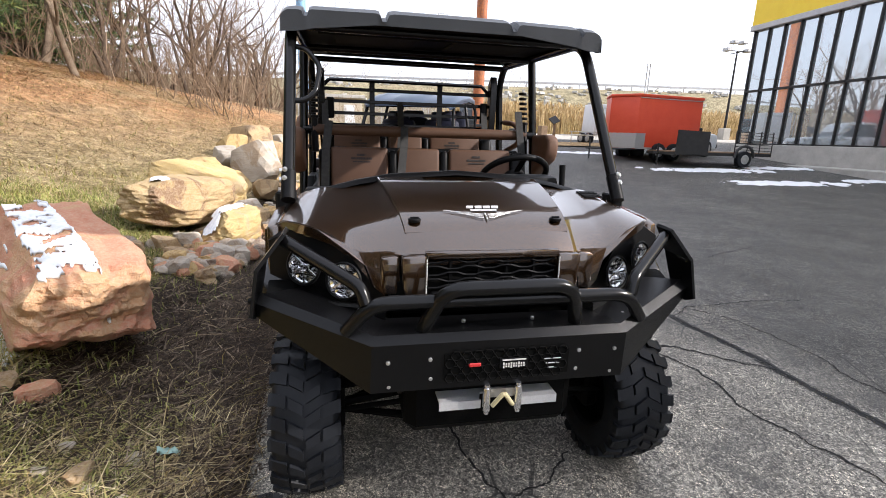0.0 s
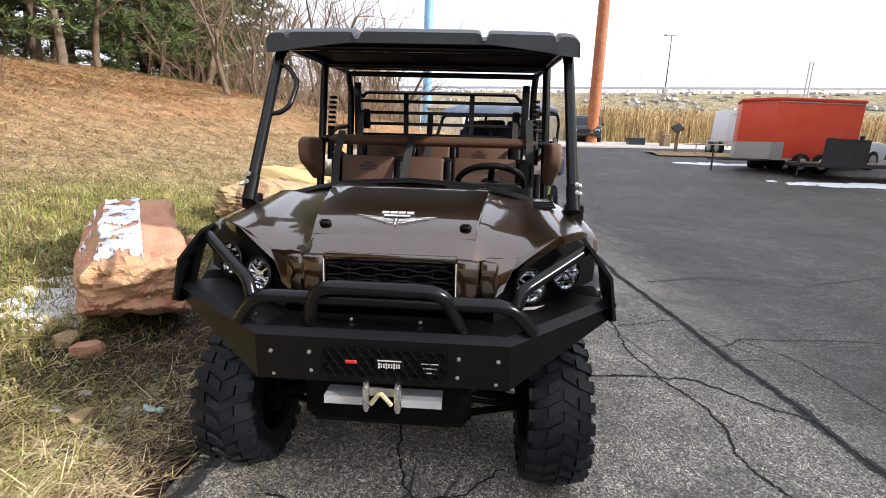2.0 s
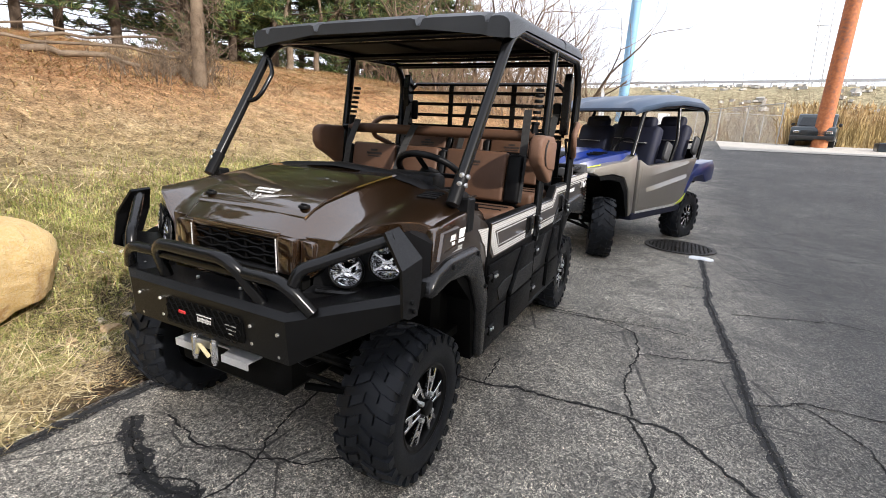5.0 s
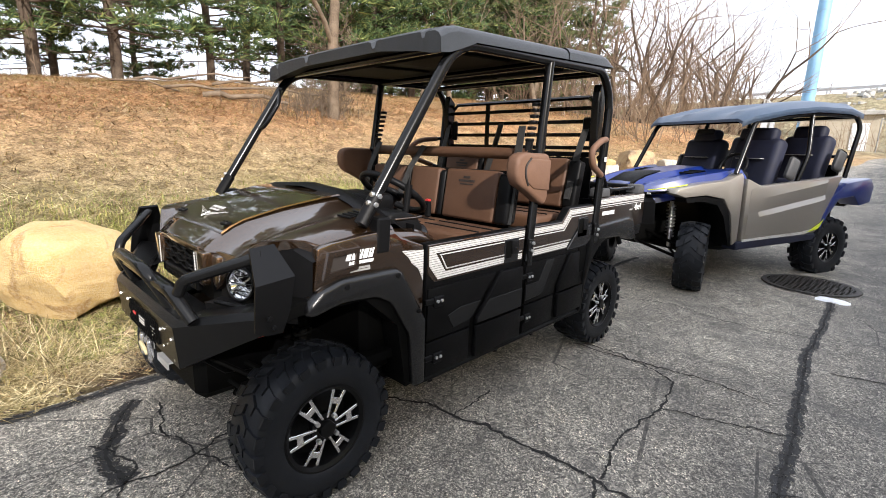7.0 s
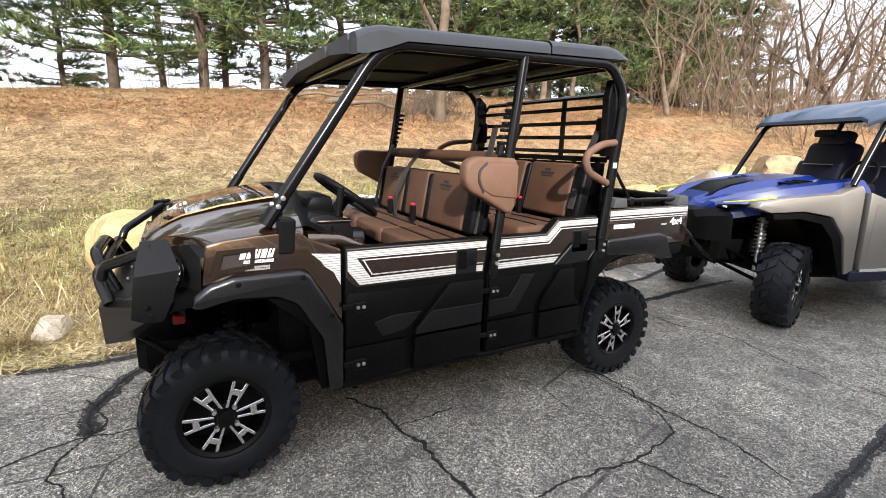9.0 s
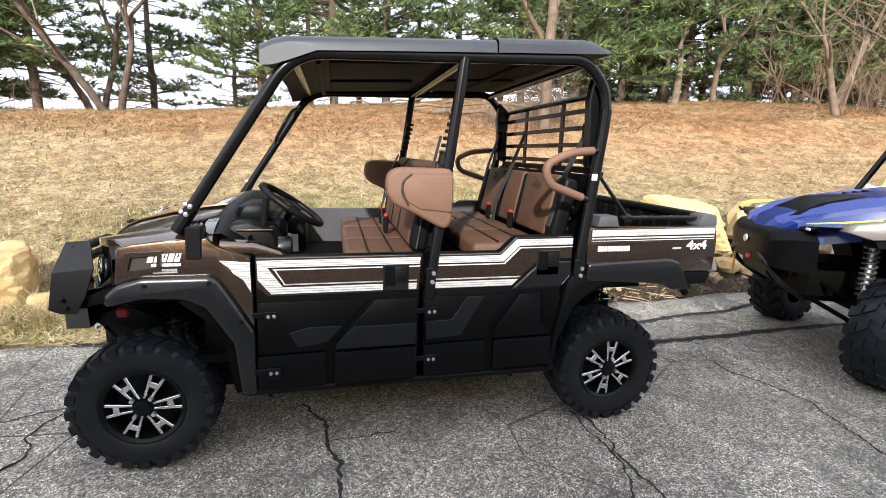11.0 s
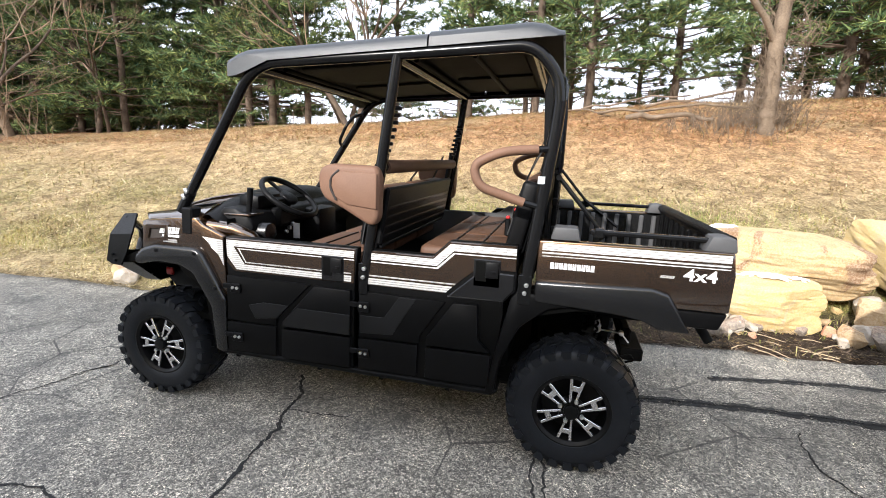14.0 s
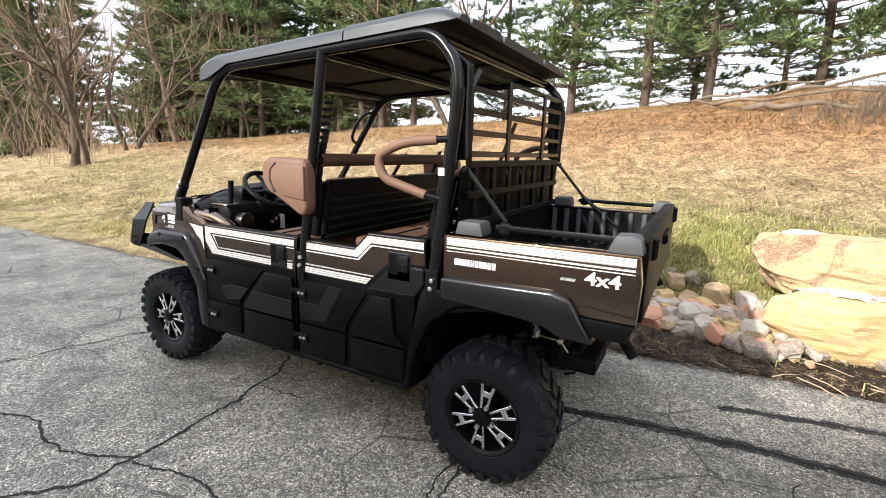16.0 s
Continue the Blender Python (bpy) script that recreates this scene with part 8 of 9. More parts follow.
sb("rear_fender", lambda bm, s: prism(bm, [(1.98, 0.62), (2.16, 0.98), (2.40, 1.14), (2.86, 1.20), (2.95, 1.10), (2.93, 0.90), (2.72, 0.86), (2.58, 0.98), (2.30, 0.94), (2.12, 0.74), (2.05, 0.55)], s * 0.55, s * 0.775, "x", 0.016, 2), mat_blue, "blue rear fender")
sp("rear_deck", lambda bm: (box(bm, (0, 2.62, 1.10), (1.2, 0.6, 0.14), bev=0.03), box(bm, (0, 2.90, 0.92), (1.1, 0.08, 0.2), bev=0.03)), mat_plastic, "black rear deck")
sb("roof_post", lambda bm, s: tube(bm, fillet([(s * 0.72, 0.52, 1.24), (s * 0.66, 0.78, 1.80), (s * 0.66, 1.7, 1.92), (s * 0.66, 2.52, 1.93), (s * 0.70, 2.56, 1.80), (s * 0.70, 2.44, 1.20)], 0.08), 0.026, 10), mat_tube, "black roll cage tube", 50)
sb("roof_post", lambda bm, s: tube(bm, fillet([(s * 0.66, 1.70, 1.90), (s * 0.74, 1.62, 1.45), (s * 0.73, 1.50, 1.12)], 0.1), 0.024, 10), mat_tube, "black middle cage post", 50)
sp("cage_cross_tube", lambda bm: [tube(bm, [(-0.66, y, z), (0.66, y, z)], 0.02, 8) for y, z in ((0.80, 1.80), (1.70, 1.90), (2.50, 1.92))] + [tube(bm, [(-0.7, 2.45, 1.45), (0.7, 2.45, 1.45)], 0.02, 8)], mat_tube, "black cross tube", 50)


def roof2(bm):
    rows = []
    for y, z, w, k in ((0.62, 1.815, 0.63, 0.0), (0.72, 1.868, 0.69, 0.035), (1.2, 1.962, 0.715, 0.055), (1.7, 2.018, 0.725, 0.055), (2.3, 2.028, 0.715, 0.055), (2.66, 1.99, 0.66, 0.02)):
        half = [(0, z + k), (w * 0.3, z + k), (w * 0.36, z + k * 0.4), (w * 0.62, z + k * 0.4), (w * 0.68, z + k), (w * 0.9, z + k * 0.6), (w, z - 0.03), (w, z - 0.06)]
        rows.append([(-a, y, b) for a, b in half[:0:-1]] + [(a, y, b) for a, b in half])
    loft(bm, rows)
    ex = bmesh.ops.extrude_face_region(bm, geom=bm.faces[:])
    for v in ex["geom"]:
        if isinstance(v, bmesh.types.BMVert):
            v.co.z -= 0.03
mat_blue_roof = speckled("satin_dark_blue_roof", (0.042, 0.064, 0.105), (0.058, 0.085, 0.13), 4.0, 0.35, bump=0.1)
sp("roof", roof2, mat_blue_roof, "satin slate-blue moulded roof", 35)
for x in (-0.36, 0.36):
    for y, z in ((1.25, 1.28), (2.12, 1.34)):
        seat2 = new("bucket_seat")
        seat2.parent = sxs
        seat2["label"] = "dark navy bucket seat"
        single("backrest", lambda bm: box(bm, (0, 0, 0.20), (0.54, 0.20, 0.66), Matrix.Translation((x, y, z - 0.17)) @ Matrix.Rotation(radians(-14), 4, "X"), 0.07, 3), mat_navy, seat2, "", 50)
        single("headrest", lambda bm: box(bm, (0, 0, 0.0), (0.36, 0.14, 0.18), Matrix.Translation((x, y + 0.11, z + 0.38)) @ Matrix.Rotation(radians(-14), 4, "X"), 0.05, 3), mat_navy, seat2, "", 50)
        single("seat_cushion", lambda bm: box(bm, (x, y - 0.27, z - 0.30), (0.56, 0.52, 0.26), None, 0.06, 3), mat_navy, seat2, "", 50)
        sp("seat_stripe", lambda bm: box(bm, (x, y - 0.02, z + 0.12), (0.30, 0.16, 0.008), None), mat_grey_mark, "pale piping", None)
sp("dashboard", lambda bm: (box(bm, (0, 0.72, 1.17), (1.30, 0.26, 0.20), bev=0.06, seg=2), box(bm, (0, 0.72, 0.85), (1.2, 0.2, 0.5), bev=0.03)), mat_vinyl, "black dashboard", 40)
sp("steering_wheel", lambda bm: tube(bm, [(0.36 + 0.16 * math.cos(a * math.pi / 12), 0.93 + 0.07 * math.sin(a * math.pi / 12), 1.30 + 0.145 * math.sin(a * math.pi / 12)) for a in range(25)], 0.016, 8), mat_vinyl, "black steering wheel", 50)
sp("mirror", lambda bm: box(bm, (-0.0, 0.86, 1.70), (0.24, 0.03, 0.07), bev=0.015), mat_vinyl, "black rear-view mirror", 40)
for y, z in ((1.38, 1.30), (2.20, 1.40)):
    sb("door_bolster", lambda bm, s: box(bm, (0, 0, 0), (0.05, 0.17, 0.25), Matrix.Translation((s * 0.74, y, z)) @ Matrix.Rotation(radians(-18), 4, "X"), 0.04, 3), mat_grey_panel, "grey side bolster", 50)


def coil2(bm, s):
    a, b = Vector((s * 0.44, 0.0, 0.42)), Vector((s * 0.36, 0.06, 0.98))
    tube(bm, [a, b], 0.022, 8)
    tube(bm, [a.lerp(b, 0.2 + 0.65 * k / 120) + Vector((math.cos(k * 0.52) * 0.042, math.sin(k * 0.52) * 0.042, 0)) for k in range(121)], 0.008, 6)
sb("coil_shock", coil2, mat_steel, "silver coil spring shock", 50)
for y0, y1, z0, z1 in ((0.18, 0.0, 0.44, 0.33), (0.18, 0.0, 0.60, 0.46), (0.20, 2.16, 0.46, 0.36)):
    sb("suspension_arm", lambda bm, s: tube(bm, [(s * 0.2, y1 - y0, z0), (s * 0.56, y1, z1), (s * 0.2, y1 + y0, z0)], 0.018, 8), mat_under, "black suspension arm", 50)
sp("cab_floor", lambda bm: (box(bm, (0, 1.5, 0.56), (1.38, 1.7, 0.06)), box(bm, (0, 2.38, 0.95), (1.30, 0.05, 0.8))), mat_under, "black cab floor")

# ---- far side of the lot ----
mat_trailer_red = speckled("faded_red_trailer_skin", (0.62, 0.060, 0.024), (0.70, 0.085, 0.036), 2.0, 0.42, bump=0.05)
mat_diamond = speckled("silver_stone_guard", (0.42, 0.42, 0.43), (0.55, 0.55, 0.56), 30.0, 0.4, 0.7, bump=0.4)
mat_black_steel = speckled("black_painted_steel", (0.012, 0.012, 0.013), (0.03, 0.028, 0.027), 6.0, 0.5, bump=0.1)
mat_white_panel = speckled("white_panel_paint", (0.72, 0.74, 0.76), (0.8, 0.81, 0.82), 4.0, 0.45, bump=0.0)
mat_galv = speckled("galvanised_steel", (0.36, 0.36, 0.36), (0.5, 0.5, 0.5), 4.0, 0.5, 0.6, bump=0.05)
mat_wood = speckled("weathered_wood", (0.16, 0.10, 0.06), (0.30, 0.21, 0.13), 6.0, 0.9, bump=0.5)


def tyre_small(parent, at, r=0.33, w=0.2):
    o = new("wheel")
    o.parent = parent
    o.matrix_local = at
    single("tyre", lambda bm: disc(bm, (0, 0, 0), r, w, "x", 28, 0.03), mat_rubber, o, "", 40)
    single("rim", lambda bm: disc(bm, (w * 0.5, 0, 0), r * 0.56, 0.03, "x", 20, 0.006), mat_steel, o, "", 40)
    return o


# red enclosed trailer with a wedge nose
tz = lot_z(11.5, 15.2)
red = thing("cargo_trailer", "red enclosed cargo trailer with silver stone guard", "trailer", Matrix.Translation((10.12, 14.55, tz)) @ Matrix.Rotation(math.atan2(0.16, 0.987), 4, "Z"))
single("body", lambda bm: prism(bm, [(0.0, 0.0), (3.15, 0.0), (3.15, 1.85), (0.0, 1.85), (-0.55, 0.92)], 0.45, 2.36, "z", 0.04, 2), mat_trailer_red, red, "red painted trailer body", 30)
single("roof_cap", lambda bm: prism(bm, [(-0.03, -0.03), (3.18, -0.03), (3.18, 1.88), (-0.03, 1.88), (-0.60, 0.92)], 2.34, 2.44, "z", 0.03, 2), mat_trailer_red, red, "red rounded roof edge", 30)
for z, h in ((2.30, 0.03), (0.47, 0.06)):
    single("trim_strip", lambda bm: box(bm, (1.57, -0.012, z), (3.1, 0.02, h)), mat_diamond, red, "bright trim strip")
single("stone_guard", lambda bm: prism(bm, [(-0.012, -0.012), (-0.57, 0.92), (-0.012, 1.86), (0.0, 1.86), (-0.55, 0.92), (0.0, -0.0)], 0.46, 1.02, "z"), mat_diamond, red, "silver stone guard on the nose")
single("side_guard", lambda bm: box(bm, (0.20, -0.012, 0.74), (0.45, 0.016, 0.55)), mat_diamond, red, "silver corner guard")
single("tongue", lambda bm: (tube(bm, [(0.2, 0.1, 0.42), (-1.5, 0.92, 0.42)], 0.04, 6), tube(bm, [(0.2, 1.75, 0.42), (-1.5, 0.92, 0.42)], 0.04, 6), tube(bm, [(-1.35, 0.92, 0.02), (-1.35, 0.92, 0.75)], 0.03, 8)), mat_black_steel, red, "black trailer tongue with jack")
for x in (1.1, 1.85):
    for y in (-0.02, 1.87):
        tyre_small(red, Matrix.Translation((x, y, 0.33)) @ Matrix.Rotation(radians(-90 if y < 0 else 90), 4, "Z"))

# black open trailer with a solid gate and a mesh ramp
oz = lot_z(13, 13.6)
openT = thing("utility_trailer", "black open utility trailer with mesh ramp", "trailer", Matrix.Translation((11.6, 13.2, oz)) @ Matrix.Rotation(radians(2), 4, "Z"))
single("deck", lambda bm: box(bm, (1.3, 0.75, 0.52), (4.2, 1.5, 0.06), None, 0.01), mat_wood, openT, "weathered wooden deck")
single("frame", lambda bm: (box(bm, (1.3, 0.0, 0.46), (4.2, 0.06, 0.10)), box(bm, (1.3, 1.5, 0.46), (4.2, 0.06, 0.10)), box(bm, (-0.8, 0.75, 0.46), (0.06, 1.5, 0.1)), box(bm, (3.4, 0.75, 0.46), (0.06, 1.5, 0.1)), tube(bm, [(-0.05, 0.75, 0.46), (-1.1, 0.75, 0.46)], 0.04, 6), tube(bm, [(-0.9, 0.75, 0.03), (-0.9, 0.75, 0.8)], 0.03, 8)), mat_black_steel, openT, "black steel frame")
single("front_panel", lambda bm: prism(bm, [(-0.80, 0.45), (0.55, 0.45), (0.55, 1.24), (-0.78, 1.28)], -0.06, -0.03, "y"), mat_black_steel, openT, "solid black side panel")
for k in range(8):
    single("ramp_bar", lambda bm: tube(bm, [(1.75, 0.0, 0.55 + 0.105 * k), (3.42, 0.0, 0.50 + 0.105 * k)], 0.012, 6), mat_black_steel, openT)
for x in (1.75, 2.3, 2.85, 3.4):
    single("ramp_post", lambda bm: tube(bm, [(x, 0.0, 0.40), (x - 0.03, 0.0, 1.30)], 0.02, 6), mat_black_steel, openT)
for x in (2.1,):
    tyre_small(openT, Matrix.Translation((x, -0.06, 0.30)) @ Matrix.Rotation(radians(-90), 4, "Z"), 0.30)
single("fender", lambda bm: tube(bm, [(2.1 + 0.42 * math.cos(a * math.pi / 8), -0.1, 0.36 + 0.42 * math.sin(a * math.pi / 8)) for a in range(9)], 0.05, 6), mat_black_steel, openT, "black wheel fender", 50)

# white box trailer
wz = lot_z(12, 21.5)
whiteT = thing("box_trailer", "small white box trailer beyond the red one", "trailer", Matrix.Translation((12.0, 21.3, wz)) @ Matrix.Rotation(radians(8), 4, "Z"))
single("body", lambda bm: prism(bm, [(0.05, 0.50), (1.75, 0.45), (1.72, 2.02), (0.12, 2.05)], 0.0, 1.1, "y", 0.03, 2), mat_white_panel, whiteT, "white flat-sided box", 30)
single("door_frame", lambda bm: (box(bm, (0.9, -0.012, 1.85), (1.2, 0.02, 0.03)), box(bm, (0.5, -0.012, 1.2), (0.03, 0.02, 1.2))), mat_diamond, whiteT, "grey frame lines")
single("rack", lambda bm: (tube(bm, [(-1.6, -0.3, 0.45), (1.7, -0.3, 0.45)], 0.03, 6), tube(bm, [(-1.6, 0.6, 0.45), (1.7, 0.6, 0.45)], 0.03, 6), [tube(bm, [(-1.5 + 0.5 * k, -0.3, 0.0 if k in (0, 4) else 0.3), (-1.5 + 0.5 * k, -0.3, 0.62)], 0.02, 6) for k in range(6)], tube(bm, [(-1.6, -0.3, 0.62), (1.2, -0.3, 0.62)], 0.02, 6)), mat_steel, whiteT, "galvanised low trailer frame")
for y in (0.3, 0.9):
    tyre_small(whiteT, Matrix.Translation((0.0, y, 0.3)) @ Matrix.Rotation(radians(180), 4, "Z"), 0.30)


def road_vehicle(name, label, m, paint, L, W, H, hoodz, cab0, cab1, glass):
    """A blocky car or truck that faces -y: body shell, cabin, glazing, lamps, bumpers, wheels."""
    v = thing(name, label, "car", m)
    single("body", lambda bm: prism(bm, [(0.0, 0.42), (-0.02, 0.75), (0.08, hoodz - 0.03), (cab0, hoodz + 0.06), (L * 0.98, hoodz + 0.06), (L, 0.80), (L, 0.45), (L * 0.9, 0.32), (0.1, 0.32)], -W / 2, W / 2, "x", 0.07, 3), paint, v, "", 40)
    single("cabin", lambda bm: prism(bm, [(cab0, hoodz), (cab0 + 0.45, H - 0.05), (cab0 + 0.65, H), (cab1 - 0.1, H), (cab1, hoodz)], -W / 2 + 0.10, W / 2 - 0.10, "x", 0.06, 3), paint, v, "", 40)
    single("windscreen", lambda bm: prism(bm, [(-W / 2 + 0.2, 0.0), (W / 2 - 0.2, 0.0), (W / 2 - 0.28, 0.58), (-W / 2 + 0.28, 0.58)], -0.01, 0.01, "y"), glass, v, "dark windscreen").matrix_local = Matrix.Translation((0, cab0 + 0.035, hoodz + 0.07)) @ Matrix.Rotation(radians(-38), 4, "X")
    mirrored("side_window", lambda bm, s: prism(bm, [(cab0 + 0.35, hoodz + 0.08), (cab0 + 0.66, H - 0.10), (cab1 - 0.25, H - 0.10), (cab1 - 0.15, hoodz + 0.08)], s * (W / 2 - 0.10), s * (W / 2 - 0.088), "x"), glass, v, "dark side window")
    single("grille", lambda bm: [box(bm, (0, -0.02, 0.62 + 0.05 * k), (W * 0.52, 0.03, 0.025), None, 0.005) for k in range(4)], mat_black_steel, v, "dark barred grille")
    mirrored("headlight", lambda bm, s: box(bm, (s * W * 0.36, -0.02, 0.70), (0.24, 0.04, 0.13), None, 0.02), mat_chrome, v, "clear headlight")
    single("bumper", lambda bm: box(bm, (0, -0.06, 0.46), (W * 0.98, 0.12, 0.16), None, 0.04, 2), mat_black_steel, v, "black front bumper")
    mirrored("mirror", lambda bm, s: box(bm, (s * (W / 2 + 0.06), cab0 + 0.30, hoodz + 0.14), (0.16, 0.08, 0.14), None, 0.03), mat_black_steel, v, "door mirror")
    for y in (0.75, L - 0.85):
        for s in (1, -1):
            tyre_small(v, Matrix.Translation((s * (W / 2 - 0.10), y, 0.34)) @ (Matrix.Identity(4) if s > 0 else Matrix.Rotation(radians(180), 4, "Z")), 0.35, 0.22)
    return v


mat_dark_glass = speckled("dark_tinted_glass", (0.012, 0.015, 0.018), (0.02, 0.023, 0.027), 2.0, 0.06, bump=0.0)
mat_car_green = speckled("dark_blue_green_paint", (0.012, 0.022, 0.028), (0.02, 0.03, 0.036), 3.0, 0.3, bump=0.0, coat=0.6)
road_vehicle("parked_suv", "dark blue-green parked sport utility car", Matrix.Translation((6.85, 26.7, lot_z(7, 26.8))) @ Matrix.Rotation(radians(-14), 4, "Z"), mat_car_green, 4.3, 1.75, 1.66, 0.98, 1.1, 4.2, mat_dark_glass)
road_vehicle("parked_pickup", "white pickup truck parked behind the red trailer", Matrix.Translation((15.5, 17.9, lot_z(16, 17))) @ Matrix.Rotation(radians(112), 4, "Z"), mat_white_panel, 5.2, 1.85, 1.72, 1.0, 1.35, 3.1, mat_dark_glass)

# showroom building with a glass front
mat_facade = shader("reflective_shop_glass", (0.52, 0.56, 0.58), 0.015, 0.72, 1.0)
mat_mullion = speckled("dark_bronze_mullion", (0.015, 0.014, 0.014), (0.03, 0.028, 0.027), 8.0, 0.45, 0.3, bump=0.0)
mat_yellow_sign = speckled("yellow_fascia", (0.80, 0.56, 0.02), (0.86, 0.63, 0.03), 2.0, 0.5, bump=0.0)
mat_concrete = speckled("stained_concrete", (0.33, 0.32, 0.29), (0.48, 0.46, 0.42), 2.5, 0.9, bump=0.4)
mat_wall_tan = speckled("tan_block_wall", (0.42, 0.36, 0.27), (0.52, 0.46, 0.36), 2.0, 0.85, bump=0.2)
shop = thing("showroom", "glass-fronted showroom with a yellow fascia and concrete base", "building", pose(18.05, 18.4, 0.3))
single("wall", lambda bm: box(bm, (9.0, -4.75, 4.95), (17.6, 9.4, 10.5)), mat_wall_tan, shop, "tan side and back walls")
single("base_wall", lambda bm: box(bm, (0.05, -4.75, 0.45), (0.5, 9.5, 1.4), None, 0.02), mat_concrete, shop, "stained concrete base wall")
single("kerb", lambda bm: box(bm, (-0.6, -4.75, 0.12), (0.9, 9.5, 0.5), None, 0.03), mat_concrete, shop, "pale concrete kerb")
single("fascia", lambda bm: box(bm, (0.62, -4.75, 8.40), (1.4, 9.7, 3.9), None, 0.03), mat_yellow_sign, shop, "bright yellow fascia")
single("soffit", lambda bm: box(bm, (0.58, -4.75, 6.36), (1.4, 9.75, 0.24), None, 0.02), mat_galv, shop, "grey trim strip under the fascia")
for k in range(12):
    y = -0.02 - 0.785 * k
    for z0, z1 in ((1.16, 3.55), (3.62, 6.22)):
        single("pane", lambda bm: box(bm, (0.12, y - 0.39, (z0 + z1) / 2), (0.02, 0.72, z1 - z0)), mat_facade, shop)
    single("mullion", lambda bm: box(bm, (0.08, y, 3.7), (0.14, 0.055, 5.1)), mat_mullion, shop)
single("transom", lambda bm: (box(bm, (0.07, -4.75, 3.58), (0.12, 9.5, 0.09)), box(bm, (0.07, -4.75, 1.17), (0.12, 9.5, 0.08))), mat_mullion, shop, "dark transom bars")

# Unseen wing, inferred from the lot's shade; its pale wall is to brighten reflections.
wing_hall = thing("showroom_wing", "long plain unseen wing of the showroom that shades the lot", "building", pose(18.05, 8.85, 0.3))
single("wall", lambda bm: box(bm, (9.0, -19.0, 4.95), (17.6, 37.8, 10.5)), mat_white_panel, wing_hall, "pale panel wall")
single("fascia", lambda bm: box(bm, (0.62, -19.0, 8.40), (1.4, 38.0, 3.9), None, 0.03), mat_yellow_sign, wing_hall, "bright yellow fascia")
single("base_wall", lambda bm: box(bm, (0.05, -19.0, 0.45), (0.5, 38.0, 1.4), None, 0.02), mat_concrete, wing_hall, "stained concrete base wall")
for k in range(12):
    single("window", lambda bm: box(bm, (0.17, -1.8 - 3.1 * k, 3.7), (0.06, 2.7, 5.0)), mat_facade, wing_hall, "tall shop window")

# poles and far things
mat_rust = shader("rusty_orange_pole", (0.36, 0.12, 0.05), 0.75)
n = Nodes(mat_rust)
n.color(n.ramp(n.mix(0.5, n.noise(1.1, 5.0, 0.65, 0.6, n.scaled((1, 1, 0.35))), n.noise(9.0, 4.0)), [(0.36, (0.16, 0.09, 0.07)), (0.5, (0.40, 0.13, 0.045)), (0.7, (0.55, 0.24, 0.10))])).bump(n.noise(30.0), 0.2, 0.01)
mat_blue_pole = speckled("pale_blue_painted_steel", (0.16, 0.33, 0.52), (0.22, 0.40, 0.58), 1.0, 0.5, bump=0.05)


def pole(name, label, x, y, r, h, mat, taper=None, dz=0.0, lean=(0, 0)):
    def build(bm):
        z = ground_z(x, y) - 0.3 + dz
        tube(bm, [(x, y, z), (x + lean[0] * h * 0.5, y + lean[1] * h * 0.5, z + h * 0.5), (x + lean[0] * h, y + lean[1] * h, z + h)], r, 20, taper)
    return tagged(single(name, build, mat, None, "", 50), label, "pole")


pole("sign_pole", "thick rusty orange steel sign pole", 7.25, 26.9, 0.33, 26.0, mat_rust, 0.26)
pole("sign_pole", "tall pale blue steel pole", -5.6, 58.0, 0.55, 40.0, mat_blue_pole, 0.5)


def lamp_post(x, y, h, heads, label):
    z = ground_z(x, y)
    p = thing("street_lamp", label, "lamp post", pose(x, y, z - 0.05))
    single("post", lambda bm: tube(bm, [(0, 0, 0), (0, 0, h)], 0.10, 10, 0.05), mat_mullion, p, "", 50)
    single("footing", lambda bm: box(bm, (0, 0, 0.4), (0.6, 0.6, 0.9), None, 0.05), mat_concrete, p, "square concrete footing")
    single("arm", lambda bm: (tube(bm, [(-0.8, 0, h), (0.8, 0, h)], 0.03, 6), tube(bm, [(0, -0.6, h - 0.1), (0, 0.6, h - 0.1)], 0.03, 6)), mat_mullion, p, "", 50)
    for k in range(heads):
        single("lamp_head", lambda bm: box(bm, ((-0.8, 0.8, -0.35, 0.35)[k], 0.0, h + (0.05 if k < 2 else 0.55)), (0.42, 0.5, 0.22), None, 0.04), mat_galv, p)
    return p


lamp_post(25.8, 28.0, 6.0, 4, "dark lot lamp post with four heads")
lamp_post(26.8, 68.3, 7.6, 1, "tall distant highway lamp post")
pylon = thing("power_pylon", "distant pale two-legged power line support", "pylon", pose(20.0, 106.5, ground_z(20, 106) - 0.2))
for s in (0.0, 1.8):
    single("leg", lambda bm: tube(bm, [(s, 0, 0), (s - 1.0, 0, 19.0)], 0.10, 8, 0.07), mat_galv, pylon)
for z in (18.3, 14.0, 9.0):
    single("brace", lambda bm: tube(bm, [(-0.3 - z * 0.053, 0, z), (2.1 - z * 0.053, 0, z)], 0.07, 6), mat_galv, pylon)
single("brace", lambda bm: tube(bm, [(-0.5, 0, 9), (1.05, 0, 14)], 0.05, 6), mat_galv, pylon)
for x in (39.3, 39.7):
    pole("sign_post", "distant steel road sign post", x, 58.6, 0.09, 6.0, mat_galv)
tagged(single("road_sign", lambda bm: box(bm, (39.4, 58.5, ground_z(39, 58.6) + 5.4), (0.7, 0.06, 2.0), None, 0.01), mat_white_panel), "distant pale road sign", "sign")

# guard rail along the road
rail = thing("guard_rail", "galvanised guard rail along the raised road", "guard rail", pose(0, 0, 0))


def rail_y(x):
    return 44.0 + (25.0 - (x - 20.0) * 0.16) / 0.97


